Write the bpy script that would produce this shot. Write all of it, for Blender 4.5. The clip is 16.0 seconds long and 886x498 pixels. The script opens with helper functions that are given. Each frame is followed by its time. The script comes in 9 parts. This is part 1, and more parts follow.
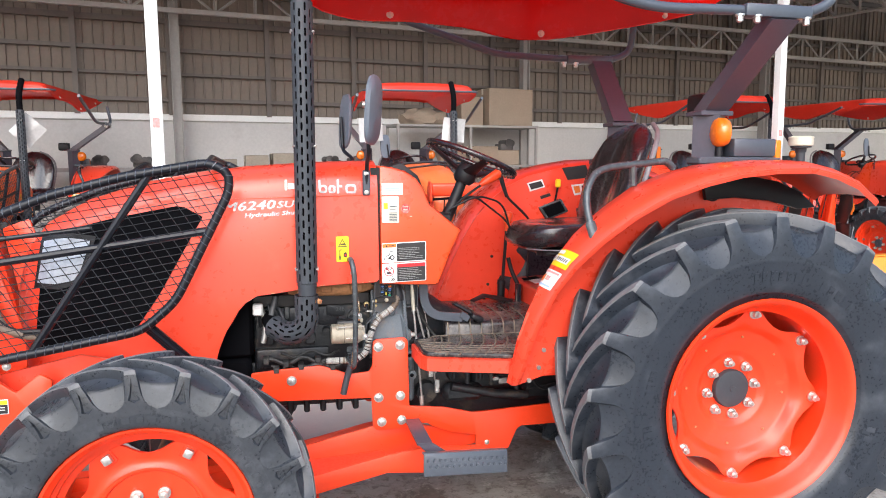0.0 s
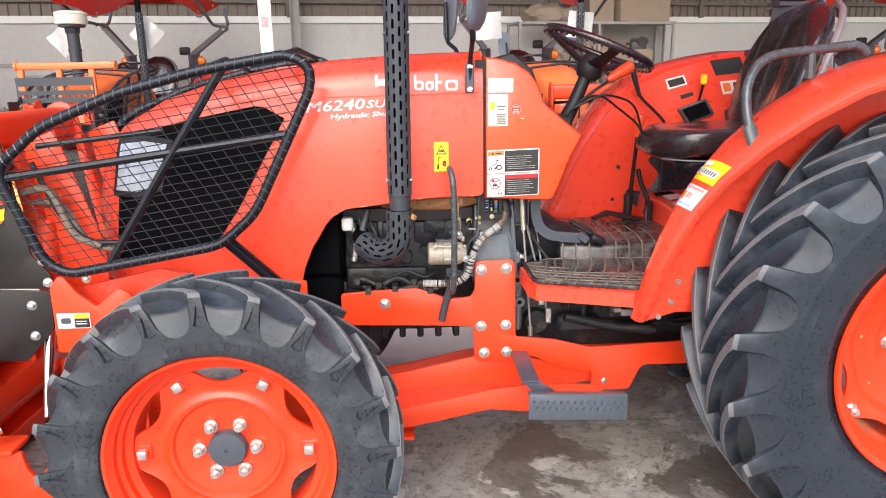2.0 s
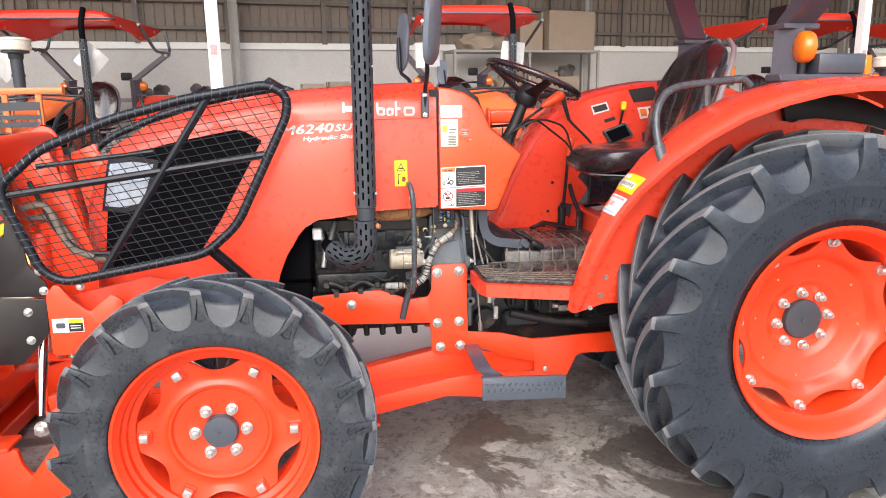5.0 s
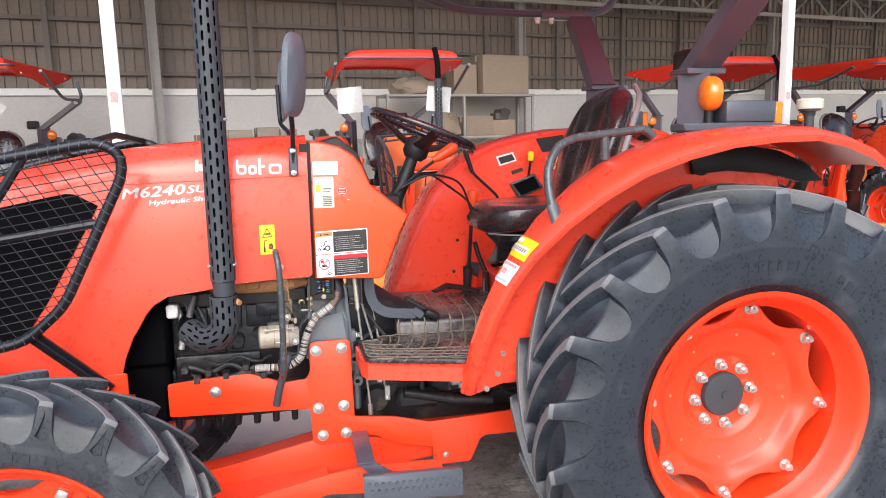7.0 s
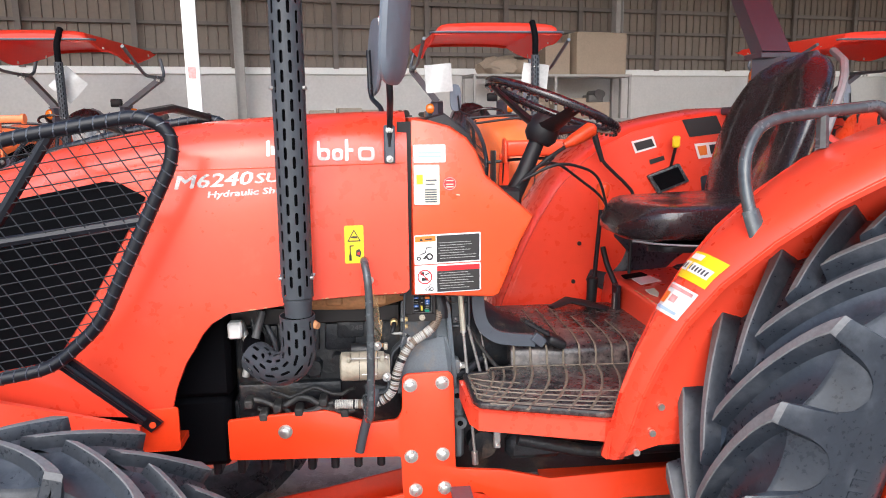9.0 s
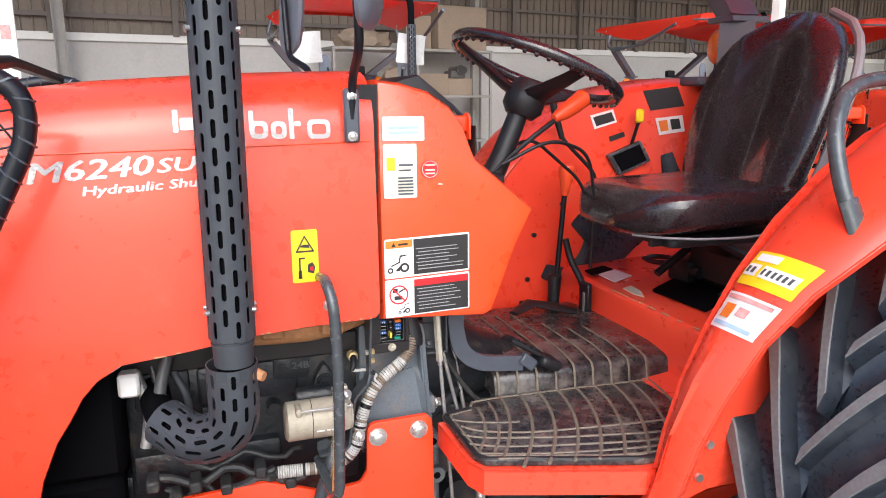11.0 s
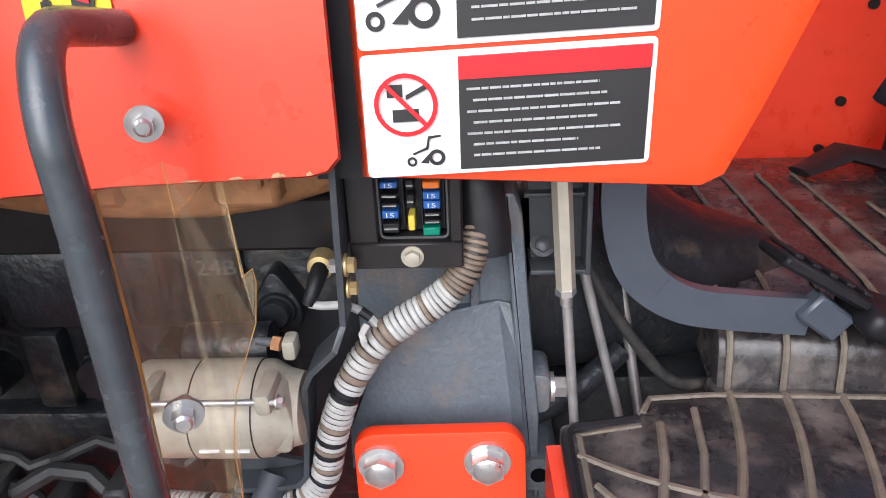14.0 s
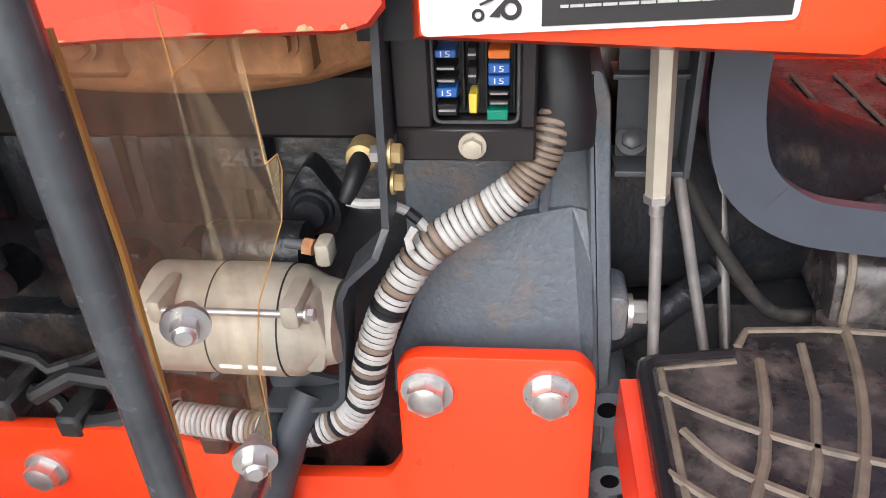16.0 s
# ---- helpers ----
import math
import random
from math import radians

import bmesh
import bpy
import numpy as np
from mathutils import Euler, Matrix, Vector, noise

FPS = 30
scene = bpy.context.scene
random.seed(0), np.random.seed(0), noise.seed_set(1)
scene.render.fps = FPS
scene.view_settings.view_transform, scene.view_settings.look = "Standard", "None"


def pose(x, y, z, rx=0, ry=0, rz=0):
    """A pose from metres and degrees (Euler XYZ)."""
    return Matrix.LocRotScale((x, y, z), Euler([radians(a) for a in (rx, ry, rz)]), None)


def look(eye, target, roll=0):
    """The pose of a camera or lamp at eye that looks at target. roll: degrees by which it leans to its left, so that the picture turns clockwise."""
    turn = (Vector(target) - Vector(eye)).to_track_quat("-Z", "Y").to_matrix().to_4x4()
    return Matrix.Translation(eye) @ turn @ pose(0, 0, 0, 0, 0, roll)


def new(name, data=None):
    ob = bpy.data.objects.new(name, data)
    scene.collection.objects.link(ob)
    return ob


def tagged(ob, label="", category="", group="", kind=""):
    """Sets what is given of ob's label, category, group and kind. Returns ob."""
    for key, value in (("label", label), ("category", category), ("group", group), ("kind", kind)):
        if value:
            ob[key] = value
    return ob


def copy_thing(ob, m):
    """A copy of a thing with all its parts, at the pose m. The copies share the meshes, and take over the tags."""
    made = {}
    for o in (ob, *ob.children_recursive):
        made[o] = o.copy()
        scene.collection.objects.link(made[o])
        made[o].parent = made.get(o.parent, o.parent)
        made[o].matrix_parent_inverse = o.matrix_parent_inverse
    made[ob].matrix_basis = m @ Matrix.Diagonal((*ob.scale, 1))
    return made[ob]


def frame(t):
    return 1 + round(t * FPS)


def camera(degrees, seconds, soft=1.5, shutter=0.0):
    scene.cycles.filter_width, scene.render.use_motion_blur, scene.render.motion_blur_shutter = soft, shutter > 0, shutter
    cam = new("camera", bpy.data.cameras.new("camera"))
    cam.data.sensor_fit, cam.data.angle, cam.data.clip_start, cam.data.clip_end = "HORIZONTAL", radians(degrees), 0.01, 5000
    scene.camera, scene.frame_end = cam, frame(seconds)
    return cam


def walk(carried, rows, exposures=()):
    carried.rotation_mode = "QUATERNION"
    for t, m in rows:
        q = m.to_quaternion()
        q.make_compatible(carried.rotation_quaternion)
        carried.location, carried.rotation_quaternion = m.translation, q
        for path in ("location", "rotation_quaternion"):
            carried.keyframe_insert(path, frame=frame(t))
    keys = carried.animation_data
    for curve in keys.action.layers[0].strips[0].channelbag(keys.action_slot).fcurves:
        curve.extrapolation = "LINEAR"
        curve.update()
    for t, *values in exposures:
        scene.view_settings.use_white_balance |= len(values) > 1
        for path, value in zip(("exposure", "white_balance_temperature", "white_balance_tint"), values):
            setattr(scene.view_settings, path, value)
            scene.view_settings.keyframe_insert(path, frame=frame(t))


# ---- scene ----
cam = camera(64.2, 16.0, 1.0)
PATH = [
    (0, (0.458, -3.08, 1.619), (0.894, -1.143, 1.384), -0.4),
    (0.5, (0.557, -2.843, 1.601), (0.9, -0.9, 1.277), -0.6),
    (1, (0.617, -2.677, 1.586), (0.84, -0.732, 1.175), -0.7),
    (1.5, (0.62, -2.627, 1.57), (0.752, -0.687, 1.1), -0.8),
    (2, (0.569, -2.687, 1.572), (0.66, -0.749, 1.086), -1.0),
    (2.5, (0.442, -2.91, 1.579), (0.518, -0.973, 1.087), -1.1),
    (3, (0.379, -3.062, 1.582), (0.439, -1.131, 1.067), -1.3),
    (3.5, (0.398, -3.082, 1.581), (0.46, -1.154, 1.055), -1.3),
    (4, (0.422, -3.044, 1.564), (0.523, -1.113, 1.052), -1.1),
    (4.5, (0.434, -3.042, 1.565), (0.613, -1.108, 1.088), -1.0),
    (5, (0.451, -3.033, 1.587), (0.725, -1.098, 1.162), -0.9),
    (5.2, (0.472, -3.004, 1.591), (0.78, -1.07, 1.188), -1.0),
    (7.3, (0.786, -2.705, 1.625), (1.205, -0.774, 1.316), -1.3),
    (7.5, (0.783, -2.696, 1.625), (1.205, -0.765, 1.319), -1.1),
    (8, (0.739, -2.589, 1.624), (1.147, -0.657, 1.304), -0.9),
    (8.5, (0.68, -2.372, 1.63), (1.008, -0.429, 1.288), -0.8),
    (9, (0.73, -2.122, 1.609), (0.931, -0.164, 1.254), -0.9),
    (9.2, (0.769, -2.018, 1.618), (0.935, -0.058, 1.254), -0.9),
    (11.3, (0.478, -1.565, 1.577), (1.126, 0.278, 1.149), -0.4),
    (11.5, (0.468, -1.558, 1.573), (1.105, 0.286, 1.133), -0.4),
    (12, (0.486, -1.498, 1.565), (1.019, 0.367, 1.078), -0.3),
    (12.5, (0.653, -1.344, 1.539), (1.02, 0.548, 1.005), -0.4),
    (13, (0.798, -1.13, 1.502), (0.993, 0.766, 0.893), -1.3),
    (13.5, (0.851, -0.927, 1.412), (0.874, 0.939, 0.694), -1.8),
    (14, (0.92, -0.657, 1.297), (0.812, 1.143, 0.432), -3.0),
    (14.5, (0.945, -0.558, 1.251), (0.761, 1.186, 0.291), -3.5),
    (15, (0.935, -0.543, 1.243), (0.714, 1.158, 0.213), -3.6),
    (15.5, (0.918, -0.556, 1.24), (0.687, 1.122, 0.177), -3.4),
    (16, (0.907, -0.577, 1.238), (0.649, 1.099, 0.178), -3.5),
]
walk(cam, [(t, look(eye, target, roll)) for t, eye, target, roll in PATH],
     [(0.0, 0.83, 6150, 10), (3.5, 0.9, 6450, 10), (8.0, 0.82, 6150, 10), (12.5, 0.77, 6100, 10), (14.0, 0.63, 5850, 10), (15.0, 0.62, 5650, 10), (16.0, 0.76, 6150, 10)])

# ---- light ----
world = bpy.data.worlds.new("world")
scene.world = world
world.use_nodes = True
SUN_EL, SUN_AZ = 38.5, 194.0
wn = world.node_tree
sky = wn.nodes.new("ShaderNodeTexSky")
sky.sky_type, sky.sun_disc = "NISHITA", False
sky.sun_elevation, sky.sun_rotation = radians(SUN_EL), radians(SUN_AZ)
sky.air_density, sky.dust_density = 1.0, 3.0
wn.links.new(sky.outputs[0], wn.nodes["Background"].inputs[0])
wn.nodes["Background"].inputs[1].default_value = 0.15
sun_data = bpy.data.lights.new("sun", "SUN")
sun_data.energy, sun_data.angle, sun_data.color = 1.75, radians(70), (0.95, 0.975, 1.0)
sun = new("sun", sun_data)
sa, se = radians(SUN_AZ), radians(SUN_EL)
sun.matrix_world = look((0, 0, 20), (-math.sin(sa) * math.cos(se), -math.cos(sa) * math.cos(se), 20 - math.sin(se)))


# ---- materials ----
def material(name, colour, rough=0.5, metal=0.0, vary=0.15, scale=6.0, fine=60.0, bump=0.0, coat=0.0, dirt=None, dirt_amount=0.0,
             dirt_scale=3.0, rough_vary=0.1, stretch=(1, 1, 1), random_by=0.0, spec=0.5):
    """A surface with a broad and a fine variation of its colour, roughness and relief, and patches of dirt."""
    m = bpy.data.materials.new(name)
    m.use_nodes = True
    t = m.node_tree
    b = t.nodes["Principled BSDF"]

    def node(kind, **values):
        n = t.nodes.new(kind)
        for k, v in values.items():
            n.inputs[k].default_value = v
        return n
    co = node("ShaderNodeTexCoord")
    mp = node("ShaderNodeMapping")
    mp.inputs["Scale"].default_value = stretch
    t.links.new(co.outputs["Object"], mp.inputs[0])
    broad = node("ShaderNodeTexNoise", Scale=scale, Detail=4.0, Roughness=0.6)
    small = node("ShaderNodeTexNoise", Scale=fine, Detail=3.0)
    for n in (broad, small):
        t.links.new(mp.outputs[0], n.inputs["Vector"])
    mean = node("ShaderNodeMath")
    mean.operation = "ADD"
    t.links.new(broad.outputs[0], mean.inputs[0])
    t.links.new(small.outputs[0], mean.inputs[1])
    value = node("ShaderNodeMapRange", **{"From Min": 0.6, "From Max": 1.4, "To Min": 1 - vary, "To Max": 1 + vary})
    t.links.new(mean.outputs[0], value.inputs["Value"])
    last = value.outputs[0]
    if random_by:
        info = node("ShaderNodeObjectInfo")
        each = node("ShaderNodeMapRange", **{"To Min": 1 - random_by, "To Max": 1 + random_by})
        t.links.new(info.outputs["Random"], each.inputs["Value"])
        mul = node("ShaderNodeMath")
        mul.operation = "MULTIPLY"
        t.links.new(last, mul.inputs[0])
        t.links.new(each.outputs[0], mul.inputs[1])
        last = mul.outputs[0]
    hsv = node("ShaderNodeHueSaturation", Color=(*colour, 1))
    t.links.new(last, hsv.inputs["Value"])
    out = hsv.outputs[0]
    if dirt:
        patch = node("ShaderNodeTexNoise", Scale=dirt_scale, Detail=8.0, Roughness=0.7)
        t.links.new(mp.outputs[0], patch.inputs["Vector"])
        ramp = node("ShaderNodeMapRange", **{"From Min": 0.62 - 0.35 * dirt_amount, "From Max": 0.78 - 0.2 * dirt_amount, "To Max": min(1.0, 0.35 + dirt_amount)})
        t.links.new(patch.outputs[0], ramp.inputs["Value"])
        mix = node("ShaderNodeMix")
        mix.data_type = "RGBA"
        mix.inputs[7].default_value = (*dirt, 1)
        t.links.new(ramp.outputs[0], mix.inputs[0])
        t.links.new(out, mix.inputs[6])
        out = mix.outputs[2]
    t.links.new(out, b.inputs["Base Color"])
    rr = node("ShaderNodeMapRange", **{"From Min": 0.6, "From Max": 1.4, "To Min": max(0.03, rough - rough_vary), "To Max": min(1, rough + rough_vary)})
    t.links.new(mean.outputs[0], rr.inputs["Value"])
    t.links.new(rr.outputs[0], b.inputs["Roughness"])
    b.inputs["Metallic"].default_value = metal
    b.inputs["Coat Weight"].default_value = coat
    b.inputs["Coat Roughness"].default_value = 0.08
    b.inputs["Specular IOR Level"].default_value = spec
    if bump:
        bp = node("ShaderNodeBump", Strength=min(1, bump), Distance=0.004 * max(1, bump))
        t.links.new(mean.outputs[0], bp.inputs["Height"])
        t.links.new(bp.outputs[0], b.inputs["Normal"])
    return m


def see_through(name, colour, rough=0.1, opacity=0.25):
    """A thin tinted clear sheet."""
    m = bpy.data.materials.new(name)
    m.use_nodes = True
    t = m.node_tree
    b = t.nodes["Principled BSDF"]
    b.inputs["Base Color"].default_value = (*colour, 1)
    b.inputs["Roughness"].default_value = rough
    b.inputs["Alpha"].default_value = opacity
    no = t.nodes.new("ShaderNodeTexNoise")
    no.inputs["Scale"].default_value, no.inputs["Detail"].default_value = 14, 6
    mr = t.nodes.new("ShaderNodeMapRange")
    mr.inputs["From Min"].default_value, mr.inputs["From Max"].default_value = 0.35, 0.75
    mr.inputs["To Min"].default_value, mr.inputs["To Max"].default_value = opacity * 0.7, opacity * 1.5
    t.links.new(no.outputs[0], mr.inputs["Value"])
    t.links.new(mr.outputs[0], b.inputs["Alpha"])
    return m


ORANGE = (0.84, 0.066, 0.029)
paint = material("orange_paint", ORANGE, 0.3, vary=0.04, scale=2, fine=30, coat=0.35, dirt=(0.6, 0.14, 0.08), dirt_amount=0.06, dirt_scale=5, rough_vary=0.08)
cowl_paint = material("cowl_orange_paint", (0.87, 0.078, 0.017), 0.3, vary=0.04, scale=2, fine=30, coat=0.35, dirt=(0.6, 0.14, 0.08), dirt_amount=0.04, dirt_scale=5, rough_vary=0.08)
frame_paint = material("frame_orange_paint", (0.86, 0.052, 0.009), 0.36, vary=0.05, scale=3, fine=80, coat=0.2, bump=0.06)
rim_paint = material("rim_orange_paint", (0.86, 0.048, 0.008), 0.35, vary=0.05, scale=4, fine=60, coat=0.25, dirt=(0.4, 0.12, 0.05), dirt_amount=0.08, dirt_scale=8)
yellow_orange = material("faded_orange_paint", (0.86, 0.2, 0.02), 0.4, vary=0.08, coat=0.15)
rubber = material("tyre_rubber", (0.023, 0.028, 0.037), 0.33, vary=0.35, scale=5, fine=90, bump=0.1, dirt=(0.1, 0.107, 0.12), dirt_amount=0.25, dirt_scale=5, rough_vary=0.16)
# paler than the rear rubber: dust, plus sky sheen put into the colour
front_rubber = material("front_tyre_rubber", (0.033, 0.037, 0.044), 0.33, vary=0.35, scale=5, fine=90, bump=0.1, dirt=(0.13, 0.137, 0.148), dirt_amount=0.32, dirt_scale=6, rough_vary=0.16)
# pale from wear, raised further for the sky's light on the tread faces
worn_rubber = material("worn_tread_rubber", (0.14, 0.14, 0.143), 0.65, vary=0.3, scale=9, fine=120, bump=0.2)
dusty_rubber = material("dusty_tyre_rubber", (0.16, 0.14, 0.125), 0.8, vary=0.3, scale=5, fine=60, bump=0.3)
mat_rubber = material("mat_rubber", (0.027, 0.023, 0.024), 0.28, vary=0.35, scale=8, fine=70, bump=0.25, dirt=(0.23, 0.195, 0.17), dirt_amount=0.36, dirt_scale=16)
mat_ridge = material("mat_ridge_rubber", (0.165, 0.135, 0.1), 0.65, vary=0.4, scale=14, fine=90, dirt=(0.05, 0.045, 0.045), dirt_amount=0.35, dirt_scale=14)
black_metal = material("black_paint", (0.008, 0.009, 0.013), 0.36, vary=0.3, scale=5, fine=50, spec=0.35)
satin_black = material("satin_black_sheet", (0.018, 0.015, 0.015), 0.36, vary=0.2, scale=3, fine=40, coat=0.08, spec=0.4)
dark_plastic = material("dark_plastic", (0.012, 0.012, 0.014), 0.45, vary=0.25, fine=120, bump=0.1, spec=0.35)
stack_paint = material("heat_black_paint", (0.04, 0.045, 0.053), 0.55, vary=0.15, scale=4, fine=70, bump=0.15, dirt=(0.12, 0.1, 0.08), dirt_amount=0.1)
engine_paint = material("engine_grey_paint", (0.013, 0.015, 0.018), 0.4, vary=0.35, scale=9, fine=90, bump=0.5, dirt=(0.2, 0.15, 0.1), dirt_amount=0.22, dirt_scale=8)
housing_paint = material("housing_grey_paint", (0.105, 0.124, 0.14), 0.36, vary=0.2, scale=10, fine=200, bump=0.35, dirt=(0.3, 0.17, 0.08), dirt_amount=0.2, dirt_scale=9)
grey_paint = material("blue_grey_paint", (0.062, 0.072, 0.09), 0.38, vary=0.12, scale=4, fine=60, coat=0.3)
purple_grey = material("dark_grey_paint", (0.075, 0.068, 0.09), 0.38, vary=0.12, scale=4, fine=60, coat=0.25)
handle_paint = material("worn_grey_paint", (0.07, 0.078, 0.083), 0.24, metal=0.2, vary=0.3, scale=14, fine=60, dirt=(0.03, 0.03, 0.035), dirt_amount=0.25, dirt_scale=20)
zinc = material("zinc_plating", (0.62, 0.61, 0.58), 0.33, metal=0.85, vary=0.2, scale=20, fine=120, bump=0.1)
rod_steel = material("dull_steel", (0.42, 0.41, 0.39), 0.4, metal=0.6, vary=0.25, scale=12, fine=90)
rod_dark = material("bare_casting_edge", (0.07, 0.072, 0.075), 0.5, vary=0.2)
chrome = material("chrome", (0.75, 0.75, 0.76), 0.12, metal=1.0, vary=0.05)
cast_tan = material("rusty_manifold", (0.42, 0.2, 0.085), 0.75, vary=0.35, scale=12, fine=80, bump=0.6, dirt=(0.12, 0.08, 0.06), dirt_amount=0.2)
alu = material("dusty_aluminium", (0.4, 0.36, 0.28), 0.55, metal=0.15, vary=0.2, scale=10, fine=80, bump=0.3, dirt=(0.36, 0.28, 0.18), dirt_amount=0.2, dirt_scale=8)
hose_tan = material("dusty_loom_tube", (0.2, 0.15, 0.11), 0.6, vary=0.3, scale=20, fine=90)
brass = material("yellow_plating", (0.55, 0.42, 0.2), 0.4, metal=0.6, vary=0.25, scale=20, fine=90, dirt=(0.2, 0.13, 0.08), dirt_amount=0.2, dirt_scale=30)
brass_pale = material("pale_plating", (0.56, 0.52, 0.42), 0.42, metal=0.5, vary=0.15, scale=20, fine=90)
bracket_paint = material("dark_bracket_paint", (0.045, 0.05, 0.056), 0.42, vary=0.25, scale=12, fine=80, coat=0.1, dirt=(0.16, 0.11, 0.07), dirt_amount=0.14, dirt_scale=18)
chip_tan = material("bare_primer", (0.55, 0.34, 0.18), 0.7, vary=0.2, scale=30)
hose_white = material("white_loom_tape", (0.44, 0.43, 0.4), 0.6, vary=0.3, scale=20, fine=90, dirt=(0.25, 0.2, 0.15), dirt_amount=0.25, dirt_scale=20)
leather = material("black_seat_vinyl", (0.019, 0.013, 0.015), 0.26, vary=0.25, scale=7, fine=200, bump=0.05, coat=0.55)
seat_edge = material("grey_seat_trim", (0.22, 0.21, 0.22), 0.5, vary=0.1)
yellow = material("yellow_decal", (0.85, 0.62, 0.01), 0.4, vary=0.05)
white = material("white_decal", (0.78, 0.77, 0.75), 0.4, vary=0.05)
cream = material("cream_decal", (0.66, 0.62, 0.5), 0.45, vary=0.12, scale=12)
ink = material("black_ink", (0.02, 0.018, 0.018), 0.45, vary=0.1)
red_ink = material("red_ink", (0.6, 0.01, 0.015), 0.45, vary=0.1)
orange_ink = material("orange_ink", (0.8, 0.2, 0.02), 0.45, vary=0.1)
faded_red_ink = material("faded_red_print", (0.62, 0.3, 0.28), 0.6, vary=0.3, scale=30)
blue_ink = material("pale_blue_ink", (0.35, 0.5, 0.66), 0.45, vary=0.1)
silver = material("silver_lettering", (0.48, 0.44, 0.44), 0.28, metal=0.35, vary=0.06)
amber = material("amber_lens", (0.85, 0.2, 0.01), 0.18, vary=0.12, scale=30, coat=0.6)
lens_glass = material("headlight_glass", (0.38, 0.42, 0.48), 0.12, vary=0.2, scale=15, coat=0.8)
mirror_back = material("grey_mirror_shell", (0.13, 0.15, 0.18), 0.4, vary=0.1, coat=0.2)
red_knob = material("orange_knob", (0.75, 0.07, 0.015), 0.35, vary=0.05)
FUSE_BLUE = material("blue_fuse_plastic", (0.03, 0.12, 0.4), 0.35, vary=0.1)
FUSE_YELLOW = material("yellow_fuse_plastic", (0.75, 0.6, 0.08), 0.35, vary=0.1)
FUSE_GREEN = material("green_fuse_plastic", (0.01, 0.22, 0.14), 0.35, vary=0.1)
canopy_red = material("red_canopy_plastic", (0.72, 0.018, 0.012), 0.25, vary=0.06, scale=3, fine=30, coat=0.6)


def let_light_through(m, colour, share):
    """Thin moulded plastic that glows a little when the sky shines on its other side."""
    t = m.node_tree
    out, b = t.nodes["Material Output"], t.nodes["Principled BSDF"]
    tr = t.nodes.new("ShaderNodeBsdfTranslucent")
    tr.inputs["Color"].default_value = (*colour, 1)
    mix = t.nodes.new("ShaderNodeMixShader")
    mix.inputs[0].default_value = share
    t.links.new(b.outputs[0], mix.inputs[1])
    t.links.new(tr.outputs[0], mix.inputs[2])
    t.links.new(mix.outputs[0], out.inputs["Surface"])


let_light_through(canopy_red, (0.98, 0.03, 0.014), 0.7)
loom_dark = material("dirty_cable_loom", (0.028, 0.027, 0.026), 0.55, vary=0.5, scale=25, fine=120, dirt=(0.22, 0.19, 0.16), dirt_amount=0.2, dirt_scale=20)
junk_wood = material("dusty_crate_wood", (0.3, 0.26, 0.21), 0.8, vary=0.2, scale=5, fine=40)
faded_print = material("faded_print", (0.4, 0.4, 0.39), 0.5, vary=0.3, scale=40, fine=300)
paper = material("white_paper", (0.78, 0.77, 0.74), 0.7, vary=0.06)
bagged_paper = material("paper_in_plastic", (0.45, 0.445, 0.43), 0.35, vary=0.15, scale=6, fine=40, coat=0.4)
clear_guard = see_through("clear_plastic_sheet", (0.8, 0.6, 0.34), 0.08, 0.18)
guard_edge = material("yellowed_plastic_edge", (0.5, 0.25, 0.06), 0.35, vary=0.15, scale=12)
wire_metal = material("mesh_wire", (0.024, 0.025, 0.027), 0.45, metal=0.2, vary=0.2)
# the grille's black; also painted on parts that stand for deep shade
black_mesh_and_shade = material("black_mesh_panel", (0.003, 0.003, 0.004), 0.7, vary=0.3, fine=200, spec=0.05)
white_steel = material("white_painted_steel", (0.8, 0.79, 0.76), 0.5, vary=0.06, scale=3, fine=40, dirt=(0.5, 0.45, 0.4), dirt_amount=0.06)
grey_steel = material("grey_painted_steel", (0.34, 0.32, 0.3), 0.6, vary=0.12, scale=3, fine=30)
dark_steel = material("dark_painted_steel", (0.1, 0.092, 0.088), 0.6, vary=0.15, scale=3, fine=30)
block_wall = material("painted_plaster", (0.56, 0.54, 0.52), 0.8, vary=0.1, scale=1.2, fine=25, bump=0.1, dirt=(0.38, 0.36, 0.33), dirt_amount=0.12, dirt_scale=0.8)
sheet = material("aged_wall_sheet", (0.205, 0.163, 0.132), 0.6, vary=0.15, scale=0.9, fine=20, dirt=(0.2, 0.16, 0.13), dirt_amount=0.15, dirt_scale=1.5, random_by=0.06)
girt_paint = material("brown_girt_paint", (0.15, 0.125, 0.11), 0.6, vary=0.15, scale=3, fine=30)
faded_canopy = material("faded_canopy_plastic", (0.72, 0.06, 0.03), 0.38, vary=0.12, scale=4, fine=40, coat=0.2, dirt=(0.5, 0.12, 0.07), dirt_amount=0.2)
blade_orange = material("worn_blade_orange", (0.88, 0.26, 0.025), 0.4, vary=0.08, coat=0.2)
blade_yellow = material("worn_blade_yellow", (0.9, 0.5, 0.1), 0.4, vary=0.08, coat=0.2)
let_light_through(faded_canopy, (0.95, 0.08, 0.04), 0.5)
faded_orange = material("sun_faded_orange", (0.86, 0.17, 0.045), 0.42, vary=0.1, scale=4, fine=40, coat=0.15, dirt=(0.7, 0.3, 0.14), dirt_amount=0.15)
roof_sheet = material("roof_sheet", (0.3, 0.27, 0.25), 0.6, vary=0.12, scale=0.8, fine=15)
card = material("cardboard", (0.3, 0.23, 0.17), 0.8, vary=0.15, scale=4, fine=40)
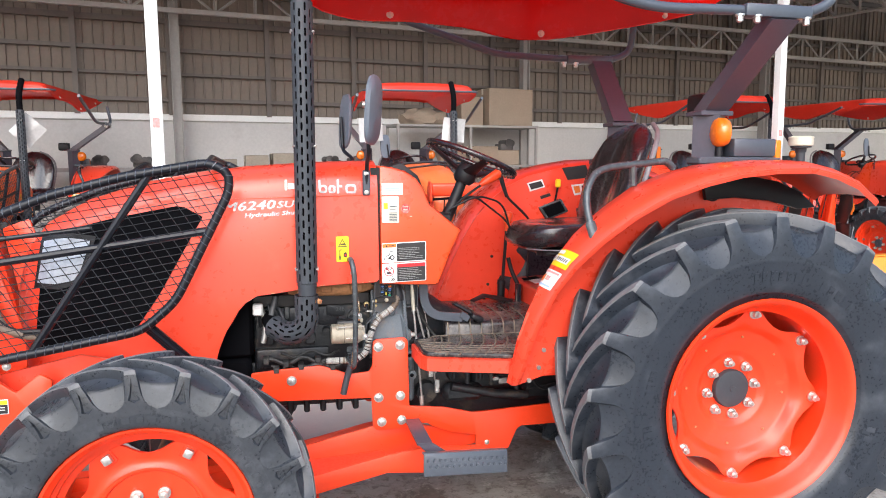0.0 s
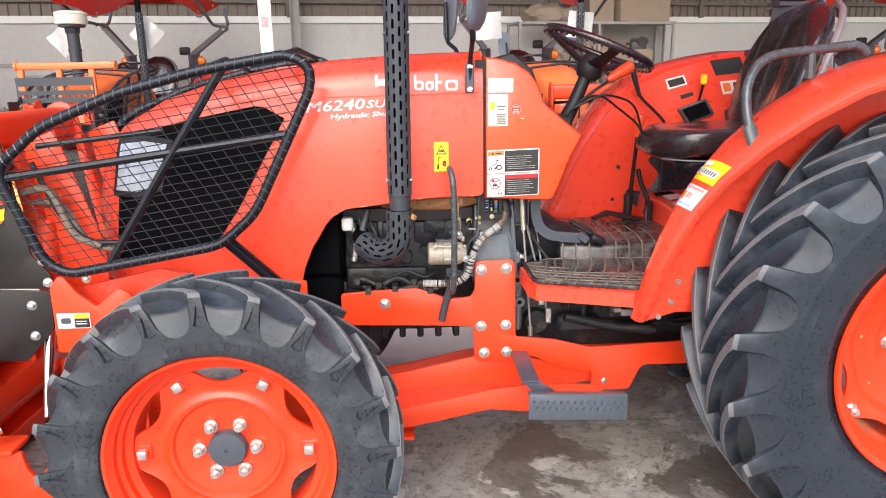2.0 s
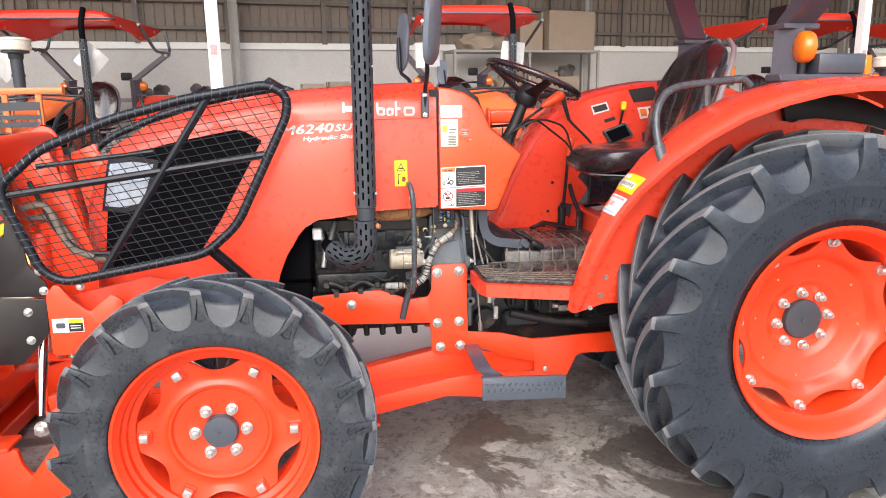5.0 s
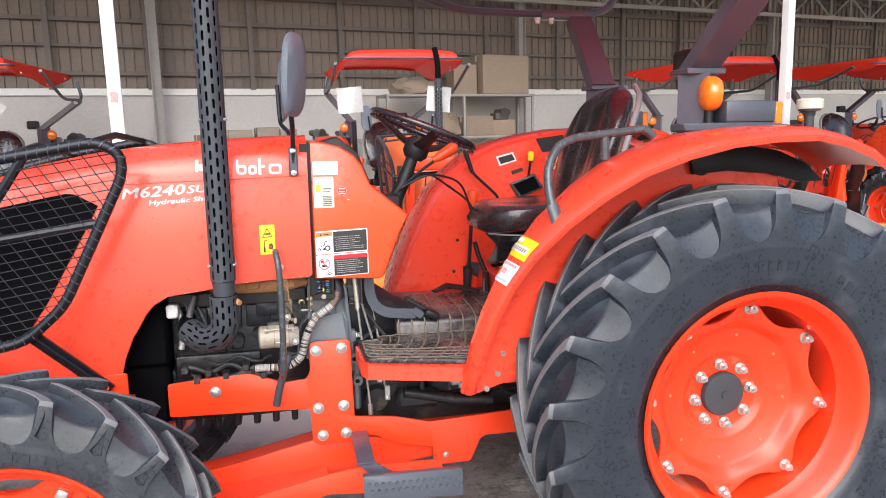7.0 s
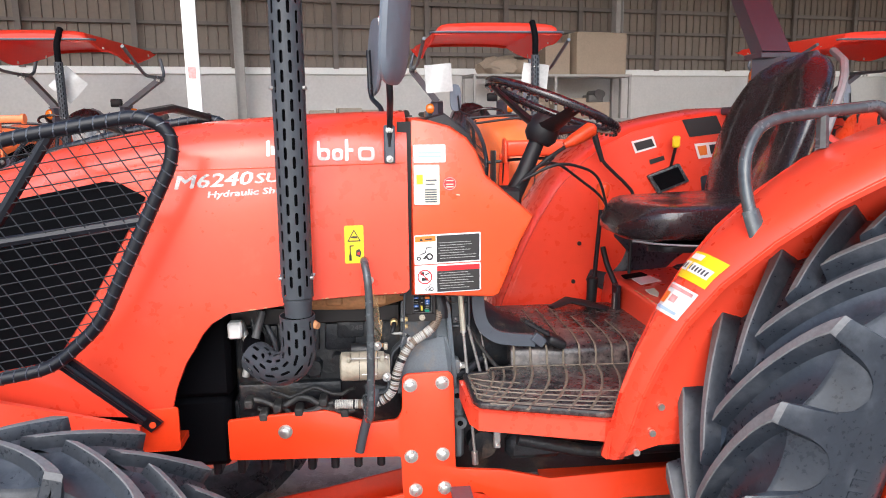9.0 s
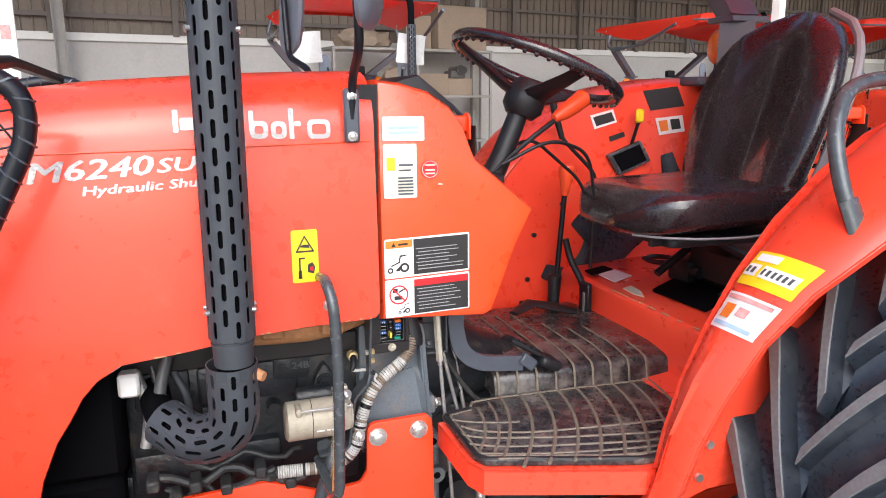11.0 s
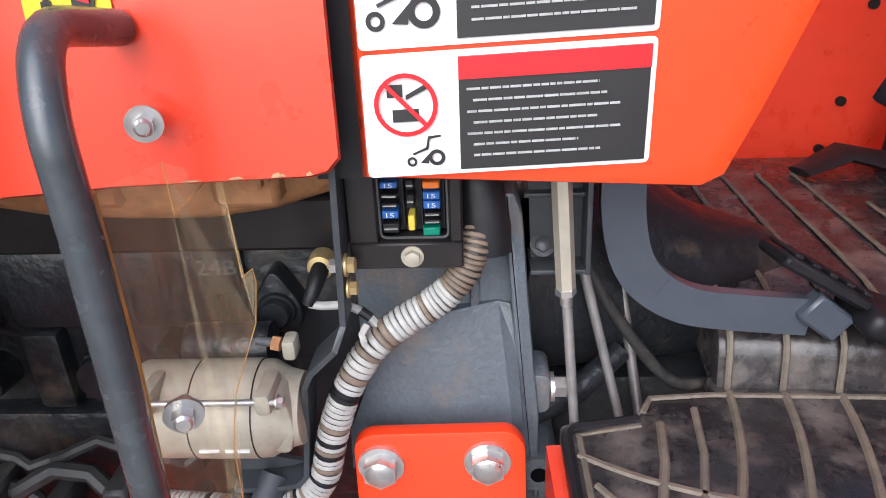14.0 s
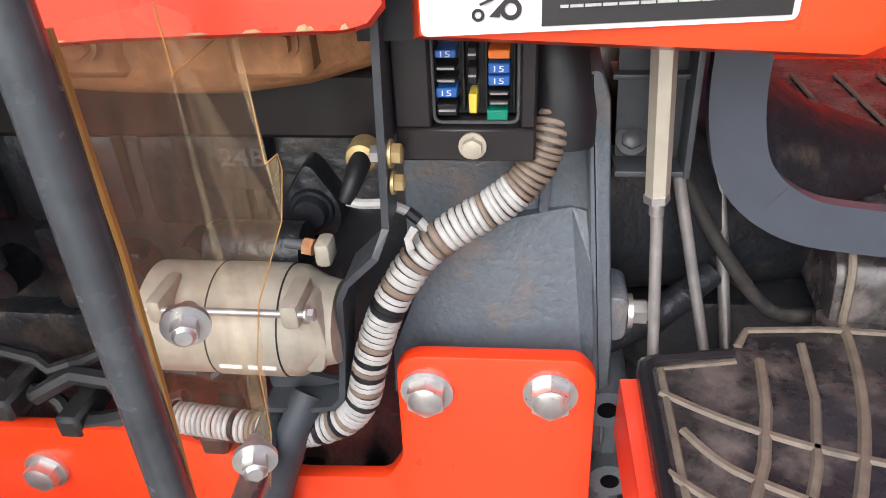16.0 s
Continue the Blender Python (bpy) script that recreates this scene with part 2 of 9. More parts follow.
junk_mat = material("dull_machine_parts", (0.11, 0.1, 0.095), 0.6, metal=0.2, vary=0.4, scale=9, fine=50)


def concrete_floor():
    """Smooth grey concrete with wet stains, pale scuffs and fine pitting."""
    m = bpy.data.materials.new("stained_concrete")
    m.use_nodes = True
    t = m.node_tree
    b = t.nodes["Principled BSDF"]

    def noise_node(scale, detail=6, rough=0.6, dist=0.0):
        n = t.nodes.new("ShaderNodeTexNoise")
        n.inputs["Scale"].default_value, n.inputs["Detail"].default_value = scale, detail
        n.inputs["Roughness"].default_value, n.inputs["Distortion"].default_value = rough, dist
        t.links.new(co.outputs["Object"], n.inputs["Vector"])
        return n

    def ramp(source, lo, hi, to_lo=0.0, to_hi=1.0):
        r = t.nodes.new("ShaderNodeMapRange")
        for k, v in (("From Min", lo), ("From Max", hi), ("To Min", to_lo), ("To Max", to_hi)):
            r.inputs[k].default_value = v
        t.links.new(source, r.inputs["Value"])
        return r.outputs[0]

    def mixed(fac, a, c):
        n = t.nodes.new("ShaderNodeMix")
        n.data_type = "RGBA"
        t.links.new(fac, n.inputs[0])
        t.links.new(a, n.inputs[6]) if not isinstance(a, tuple) else setattr(n.inputs[6], "default_value", (*a, 1))
        n.inputs[7].default_value = (*c, 1)
        return n.outputs[2]
    co = t.nodes.new("ShaderNodeTexCoord")
    broad, mid, grit, wet = noise_node(0.9, 5), noise_node(3.2, 9, 0.74, 0.5), noise_node(45, 4), noise_node(1.55, 9, 0.66, 0.9)
    base = mixed(ramp(broad.outputs[0], 0.35, 0.7), (0.27, 0.255, 0.23), (0.37, 0.35, 0.315))
    # brighter floor along the shed: its light painted as a pale tone, ragged-edged
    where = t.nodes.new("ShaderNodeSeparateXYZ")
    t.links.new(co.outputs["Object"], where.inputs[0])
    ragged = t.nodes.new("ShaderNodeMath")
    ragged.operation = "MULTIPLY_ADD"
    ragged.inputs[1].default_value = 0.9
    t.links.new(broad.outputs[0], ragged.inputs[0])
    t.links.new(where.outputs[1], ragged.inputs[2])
    base = mixed(ramp(mid.outputs[0], 0.48, 0.6, 0, 0.75), base, (0.18, 0.158, 0.135))
    pale = noise_node(3.0, 10, 0.75, 0.4)
    speck = noise_node(19, 8, 0.78, 0.3)
    base = mixed(ramp(speck.outputs[0], 0.52, 0.59, 0, 0.7), base, (0.12, 0.103, 0.086))
    base = mixed(ramp(pale.outputs[0], 0.555, 0.6, 0, 0.75), base, (0.52, 0.49, 0.44))
    base = mixed(ramp(grit.outputs[0], 0.54, 0.75, 0, 0.5), base, (0.13, 0.115, 0.1))
    wetness = ramp(wet.outputs[0], 0.545, 0.58, 0, 0.8)
    base = mixed(wetness, base, (0.085, 0.072, 0.06))
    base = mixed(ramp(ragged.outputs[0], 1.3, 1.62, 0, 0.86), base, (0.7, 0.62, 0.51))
    t.links.new(base, b.inputs["Base Color"])
    t.links.new(ramp(wet.outputs[0], 0.54, 0.62, 0.7, 0.4), b.inputs["Roughness"])
    bp = t.nodes.new("ShaderNodeBump")
    bp.inputs["Strength"].default_value, bp.inputs["Distance"].default_value = 0.25, 0.004
    t.links.new(grit.outputs[0], bp.inputs["Height"])
    t.links.new(bp.outputs[0], b.inputs["Normal"])
    return m


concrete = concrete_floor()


# ---- mesh helpers ----
def part(name, bm, mat, parent=None, label="", smooth=True, m=None):
    """Links a bmesh (or mesh data) as one mesh object under a thing or a part."""
    if isinstance(bm, bpy.types.Mesh):
        me = bm
    else:
        bmesh.ops.recalc_face_normals(bm, faces=bm.faces)
        me = bpy.data.meshes.new(name)
        bm.to_mesh(me)
        bm.free()
        me.materials.append(mat)
        if smooth:
            me.shade_smooth()
            me.set_sharp_from_angle(angle=radians(38))
    ob = new(name, me)
    if m is not None:
        ob.matrix_basis = m
    if parent is not None:
        ob.parent = parent
        if parent.type == "EMPTY":
            ob.matrix_parent_inverse = parent.matrix_basis.inverted()
        else:
            ob.matrix_parent_inverse = WORLD.get(parent.name, Matrix()).inverted()
    if m is not None:
        WORLD[ob.name] = m
    if label:
        ob["label"] = label
    return ob


WORLD = {}


def pieces(name, sub, bm, mat, parent, label=""):
    """As part(), but every loose piece after the first is a mesh of its own under it."""
    bmesh.ops.recalc_face_normals(bm, faces=bm.faces)
    left, groups = set(bm.faces), []
    for f in bm.faces:
        if f in left:
            todo, group = [f], []
            left.discard(f)
            while todo:
                g = todo.pop()
                group.append(g)
                for e in g.edges:
                    for h in e.link_faces:
                        if h in left:
                            left.discard(h)
                            todo.append(h)
            groups.append(group)
    first = None
    for group in groups:
        nb, seen = bmesh.new(), {}
        for f in group:
            vs = []
            for v in f.verts:
                if v not in seen:
                    seen[v] = nb.verts.new(v.co)
                vs.append(seen[v])
            nb.faces.new(vs)
        if first is None:
            first = part(name, nb, mat, parent, label)
        else:
            part(sub, nb, mat, first)
    bm.free()
    return first


def thing(name, at, label, category, group="", kind=""):
    ob = new(name)
    ob.empty_display_size = 0.1
    ob.matrix_basis = Matrix.Translation(at)
    return tagged(ob, label, category, group, kind)


def box(bm, lo, hi, bevel=0.0, m=None, seg=1):
    r = bmesh.ops.create_cube(bm, size=1)
    c = [(a + b) / 2 for a, b in zip(lo, hi)]
    s = [abs(b - a) for a, b in zip(lo, hi)]
    vs = r["verts"]
    for v in vs:
        v.co = Vector([v.co[i] * s[i] + c[i] for i in range(3)])
    if bevel:
        es = list({e for v in vs for e in v.link_edges})
        out = bmesh.ops.bevel(bm, geom=es, offset=bevel, segments=seg, affect="EDGES", profile=0.5)
        vs = list({v for f in out["faces"] for v in f.verts} | {v for v in vs if v.is_valid})
    if m is not None:
        bmesh.ops.transform(bm, matrix=m, verts=[v for v in vs if v.is_valid])
    return bm


def cyl(bm, p, q, r, r2=None, seg=16, caps=True):
    p, q = Vector(p), Vector(q)
    d = q - p
    m = Matrix.Translation((p + q) / 2) @ d.to_track_quat("Z", "Y").to_matrix().to_4x4()
    bmesh.ops.create_cone(bm, cap_ends=caps, cap_tris=False, segments=seg, radius1=r, radius2=r if r2 is None else r2, depth=d.length, matrix=m)
    return bm


def rounded(points, r, n=4):
    """Rounds the corners of an open path of points."""
    ps = [Vector(p) for p in points]
    out = [ps[0]]
    for a, b, c in zip(ps, ps[1:], ps[2:]):
        u, w = a - b, c - b
        k = min(r, u.length * 0.49, w.length * 0.49)
        s, e = b + u.normalized() * k, b + w.normalized() * k
        for i in range(n + 1):
            f = i / n
            out.append(s.lerp(b, f).lerp(b.lerp(e, f), f))
    return out + [ps[-1]]


def tube(bm, path, r, seg=10, closed=False, flat=1.0):
    """A round bar along a path; r may be a list."""
    ps = [Vector(p) for p in path]
    n = len(ps)
    rings, up = [], None
    for i, p in enumerate(ps):
        a = ps[(i - 1) % n] if closed or i else p
        b = ps[(i + 1) % n] if closed or i < n - 1 else p
        d = (b - a).normalized()
        if up is None:
            up = Vector((0, 0, 1)) if abs(d.z) < 0.9 else Vector((0, 1, 0))
        side = d.cross(up).normalized()
        up = side.cross(d).normalized()
        rr = r[i] if isinstance(r, (list, tuple)) else r
        rings.append([bm.verts.new(p + side * (rr * math.cos(2 * math.pi * k / seg)) + up * (flat * rr * math.sin(2 * math.pi * k / seg))) for k in range(seg)])
    for i in range(n if closed else n - 1):
        a, b = rings[i], rings[(i + 1) % n]
        for k in range(seg):
            bm.faces.new((a[k], a[(k + 1) % seg], b[(k + 1) % seg], b[k]))
    if not closed:
        bm.faces.new(rings[0][::-1])
        bm.faces.new(rings[-1])
    return bm


def lathe(bm, profile, centre=(0, 0, 0), seg=48, closed=False, axis="y"):
    """Turns a profile of (radius, along) about an axis through centre."""
    c = Vector(centre)
    rings = []
    for r, a in profile:
        ring = []
        for k in range(seg):
            t = 2 * math.pi * k / seg
            u, w = r * math.cos(t), r * math.sin(t)
            ring.append(bm.verts.new(c + (Vector((u, a, w)) if axis == "y" else Vector((u, w, a)))))
        rings.append(ring)
    pairs = list(zip(rings, rings[1:])) + ([(rings[-1], rings[0])] if closed else [])
    for a, b in pairs:
        for k in range(seg):
            bm.faces.new((a[k], a[(k + 1) % seg], b[(k + 1) % seg], b[k]))
    return bm


def plate(bm, outline, y0, y1, bevel=0.0, axis="y"):
    """A flat plate: an outline of (x, z) between two values of y (or (x, y) between two of z, (y, z) between two of x)."""
    def at(p, v):
        return {"y": (p[0], v, p[1]), "z": (p[0], p[1], v), "x": (v, p[0], p[1])}[axis]
    a = [bm.verts.new(at(p, y0)) for p in outline]
    b = [bm.verts.new(at(p, y1)) for p in outline]
    n = len(a)
    fs = [bm.faces.new(a), bm.faces.new(b[::-1])]
    for i in range(n):
        fs.append(bm.faces.new((a[i], a[(i + 1) % n], b[(i + 1) % n], b[i])))
    bmesh.ops.recalc_face_normals(bm, faces=fs)
    if bevel:
        es = [e for e in {e for f in fs[:2] for e in f.edges}]
        bmesh.ops.bevel(bm, geom=es, offset=bevel, segments=2, affect="EDGES", profile=0.5)
    return bm


def arc(cx, cz, r, a0, a1, n):
    return [(cx + r * math.cos(radians(a0 + (a1 - a0) * i / n)), cz + r * math.sin(radians(a0 + (a1 - a0) * i / n))) for i in range(n + 1)]


def round2(points, r, n=4):
    """Rounds the corners of a closed outline in a plane."""
    ps = [Vector((p[0], p[1], 0)) for p in points]
    out, k = [], len(ps)
    for i in range(k):
        a, b, c = ps[i - 1], ps[i], ps[(i + 1) % k]
        rr = r[i] if isinstance(r, (list, tuple)) else r
        u, w = a - b, c - b
        d = min(rr, u.length * 0.49, w.length * 0.49)
        if d < 1e-5:
            out.append((b.x, b.y))
            continue
        s, e = b + u.normalized() * d, b + w.normalized() * d
        for j in range(n + 1):
            f = j / n
            v = s.lerp(b, f).lerp(b.lerp(e, f), f)
            out.append((v.x, v.y))
    return out


def hex_bolt(bm, at, direction, r, h, washer=1.35):
    """A hexagon head with a flat washer under it."""
    d = Vector(direction).normalized()
    p = Vector(at)
    cyl(bm, p, p + d * (h * 0.25), r * washer, seg=20)
    cyl(bm, p + d * (h * 0.25), p + d * (h * 0.95), r, seg=6)
    cyl(bm, p + d * (h * 0.95), p + d * h * 1.08, r * 0.85, r * 0.6, seg=12)
    return bm


def lettering(text, x, z, height, width, mat, parent, lift, surface, slope=0.0, name="lettering", shear=0.0, bold=0.0):
    """Words in the built-in font, laid on a surface, fitted to a height and a width."""
    cu = bpy.data.curves.new("text", "FONT")
    cu.body, cu.size, cu.resolution_u, cu.shear = text, 1.0, 2, shear
    ob = new("text", cu)
    me = bpy.data.meshes.new_from_object(ob.evaluated_get(bpy.context.evaluated_depsgraph_get()))
    bpy.data.objects.remove(ob)
    xs = [v.co.x for v in me.vertices]
    zs = [v.co.y for v in me.vertices]
    x0, x1, z0, z1 = min(xs), max(xs), min(zs), max(zs)
    all_v, all_f = [], []
    for k in range(5 if bold else 1):
        first = len(all_v)
        for v in me.vertices:
            px = x + (v.co.x - x0) / (x1 - x0) * width + bold * (k % 3 - 1)
            pz = z + (v.co.y - z0) / (z1 - z0) * height + slope * (px - x) + 0.5 * bold * (k // 3) * (1 if k == 3 else -1)
            all_v.append((px, surface(px, pz) - lift - 0.00012 * k, pz))
        all_f += [[first + i for i in f.vertices] for f in me.polygons]
    out = bpy.data.meshes.new(name)
    out.from_pydata(all_v, [], all_f)
    out.materials.append(mat)
    return part(name, out, mat, parent)


# ---- the shed and the yard ----
def structure(name, bm, mat, label, category, smooth=False):
    return tagged(part(name, bm, mat, smooth=smooth), label, category, kind="structure")


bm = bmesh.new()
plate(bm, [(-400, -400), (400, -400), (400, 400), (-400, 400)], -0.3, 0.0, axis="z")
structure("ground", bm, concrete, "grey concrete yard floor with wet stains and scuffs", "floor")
BEFORE_SHED = set(bpy.data.objects)

WALL_Y = 9.35
WALL_L, WALL_R = -16.0, 26.0
bm = box(bmesh.new(), (WALL_L, WALL_Y, 0), (WALL_R, WALL_Y + 0.2, 2.375))
structure("wall_north", bm, block_wall, "pale grey plastered lower wall of an open shed", "wall")
for i, x in enumerate((WALL_L, WALL_R)):
    bm = box(bmesh.new(), (x - (0.2 if i == 0 else 0), 4.3, 0), (x + (0 if i == 0 else 0.2), WALL_Y + 0.2, 5.4))
    structure("wall_west" if i == 0 else "wall_east", bm, sheet, "brown metal sheet end wall of the shed", "wall")

# ribbed cladding above the plaster
bm = bmesh.new()
xs, x = [], WALL_L
while x < WALL_R:
    xs += [(x, 0.0), (x + 0.118, 0.0), (x + 0.121, -0.03), (x + 0.141, -0.03)]
    x += 0.1485
low = [bm.verts.new((a, WALL_Y + 0.06 + d, 2.46)) for a, d in xs]
top = [bm.verts.new((a, WALL_Y + 0.06 + d, 6.2)) for a, d in xs]
for i in range(len(xs) - 1):
    bm.faces.new((low[i], low[i + 1], top[i + 1], top[i]))
r = bmesh.ops.extrude_face_region(bm, geom=bm.faces[:])
bmesh.ops.translate(bm, verts=[v for v in r["geom"] if isinstance(v, bmesh.types.BMVert)], vec=(0, 0.03, 0))
cladding = structure("wall_cladding", bm, sheet, "brownish ribbed metal sheet cladding of the shed", "wall")
bm = box(bmesh.new(), (WALL_L, WALL_Y - 0.06, 2.375), (WALL_R, WALL_Y + 0.22, 2.48), 0.005)
structure("trim", bm, white_steel, "pale grey steel rail along the wall top", "rail")
for z, h in ((2.71, 0.062), (3.12, 0.048), (3.5, 0.062), (3.95, 0.09), (4.45, 0.06)):
    bm = box(bmesh.new(), (WALL_L, WALL_Y - 0.045, z - h / 2), (WALL_R, WALL_Y + 0.035, z + h / 2))
    structure("wall_girt", bm, girt_paint, "dark steel girt across the wall cladding", "beam")
for x in [-2.62 - 1.5 * k for k in range(8, 0, -1)] + [-2.62, -1.25, 0.31, 1.82, 3.21, 4.6, 6.16, 7.7, 9.18, 10.65, 12.15] + [13.69 + 1.5 * k for k in range(8)]:
    bm = box(bmesh.new(), (x - 0.04, WALL_Y - 0.1, 2.46), (x + 0.04, WALL_Y - 0.046, 6.0))
    structure("wall_stud", bm, girt_paint, "dark steel stud of the wall frame", "beam")
for x in (-13.8, -7.5, -1.176, 5.17, 11.5, 17.8, 24.1):
    bm = bmesh.new()
    for a in (-0.07, 0.055):
        box(bm, (x + a, 8.92, 0), (x + a + 0.015, 9.08, 6.0))
    box(bm, (x - 0.055, 8.99, 0), (x + 0.055, 9.01, 6.0))
    structure("column", bm, grey_steel, "pale grey steel I-section wall column", "column")

bm = box(bmesh.new(), (WALL_L, WALL_Y - 0.05, 1.755), (-5.14, WALL_Y, 1.8), 0.004)
structure("wall_rail", bm, grey_steel, "pale grey steel rail across the plastered wall", "rail")


def lattice(x0, x1, y, z0, z1, step):
    """A flat lattice girder of angle bars."""
    bm = bmesh.new()
    for z in (z0, z1):
        box(bm, (x0, y - 0.04, z - 0.035), (x1, y + 0.04, z + 0.035))
    n = max(1, round((x1 - x0) / step))
    for i in range(n):
        a, b = x0 + (x1 - x0) * i / n, x0 + (x1 - x0) * (i + 1) / n
        cyl(bm, (a, y, z0), (a, y, z1), 0.028, seg=4)
        if i % 2:
            cyl(bm, (a, y, z0), (b, y, z1), 0.022, seg=4)
        else:
            cyl(bm, (a, y, z1), (b, y, z0), 0.022, seg=4)
    return bm


structure("eaves_girder", lattice(WALL_L, WALL_R, 8.8, 4.02, 4.5, 0.62), grey_steel, "grey steel lattice girder under the shed roof", "girder")
structure("front_girder", lattice(WALL_L, WALL_R, 4.6, 4.5, 5.1, 0.7), grey_steel, "grey steel lattice girder along the open front", "girder")
for x in (-13.8, -7.5, -1.176, 5.17, 11.5, 17.8):
    bm = bmesh.new()
    n = 8
    pt = [((4.6 + 4.3 * i / n), (4.5 + 0.02 * i), (5.1 + 0.02 * i)) for i in range(n + 1)]
    for (y0, a0, b0), (y1, a1, b1) in zip(pt, pt[1:]):
        for p, q in (((x, y0, a0), (x, y1, a1)), ((x, y0, b0), (x, y1, b1)), ((x, y0, a0), (x, y1, b1)), ((x, y1, a1), (x, y1, b1))):
            cyl(bm, p, q, 0.03, seg=4)
    structure("roof_truss", bm, grey_steel, "grey steel lattice roof truss", "truss")
bm = plate(bmesh.new(), [(4.0, 5.25), (9.7, 5.45), (9.7, 5.5), (4.0, 5.3)], WALL_L, WALL_R, axis="x")
structure("ceiling", bm, roof_sheet, "brown-grey metal sheet roof of the shed", "roof")
# never in view: added to darken the wall and tractors on the right
bm = plate(bmesh.new(), [(0.5, 5.13), (3.998, 5.25), (3.998, 5.3), (0.5, 5.18)], 4.8, WALL_R, axis="x")
structure("roof_overhang", bm, roof_sheet, "unseen roof sheet added to shade the right side of the shed", "roof")
for y in (5.2, 6.4, 7.6, 8.7):
    bm = box(bmesh.new(), (WALL_L, y - 0.03, 5.14 + (y - 4) * 0.035), (WALL_R, y + 0.03, 5.24 + (y - 4) * 0.035))
    structure("purlin", bm, dark_steel, "dark steel purlin under the shed roof", "beam")


def white_pillar(x, y, w):
    p = thing("pillar", (x, y, 0), "white painted square steel pillar of the shed", "pillar", "front pillars", "structure")
    part("shaft", box(bmesh.new(), (x - w / 2, y - w / 2, 0), (x + w / 2, y + w / 2, 5.2), 0.006), white_steel, p)
    part("base_plate", box(bmesh.new(), (x - w * 0.8, y - w * 0.8, 0), (x + w * 0.8, y + w * 0.8, 0.02), 0.003), white_steel, p)
    bm = box(bmesh.new(), (x - 0.035, y - w / 2 - 0.004, 1.98), (x + 0.025, y - w / 2 - 0.001, 2.07))
    part("sticker", bm, faded_red_ink, p, "small faded red sticker")


for x in (-9.53, -1.672, 6.188, 14.05):
    white_pillar(x, 3.93, 0.11)

# the whole shed stands at an angle to the tractor
SHED_TURN = Matrix.Translation((-1.15, 9.2, 0)) @ pose(0, 0, 0, 0, 0, 11) @ Matrix.Translation((1.15, -9.2, 0))


def turn_shed(before):
    for ob in bpy.data.objects:
        if ob not in before and ob.parent is None:
            ob.matrix_basis = SHED_TURN @ ob.matrix_basis


turn_shed(BEFORE_SHED)


# ---- the orange tractor ----
MID = 0.015         # the tractor's middle line
FX, FZ = 0.013, 0.514   # front axle
RX, RZ = 2.186, 0.738  # rear axle
tractor = thing("tractor", (1.1, MID, 0), "orange farm tractor with black guard cage and red canopy", "tractor")


def mesh_of(name, bm, mat, angle=32):
    bmesh.ops.recalc_face_normals(bm, faces=bm.faces)
    me = bpy.data.meshes.new(name)
    bm.to_mesh(me)
    bm.free()
    me.materials.append(mat)
    me.shade_smooth()
    me.set_sharp_from_angle(angle=radians(angle))
    return me


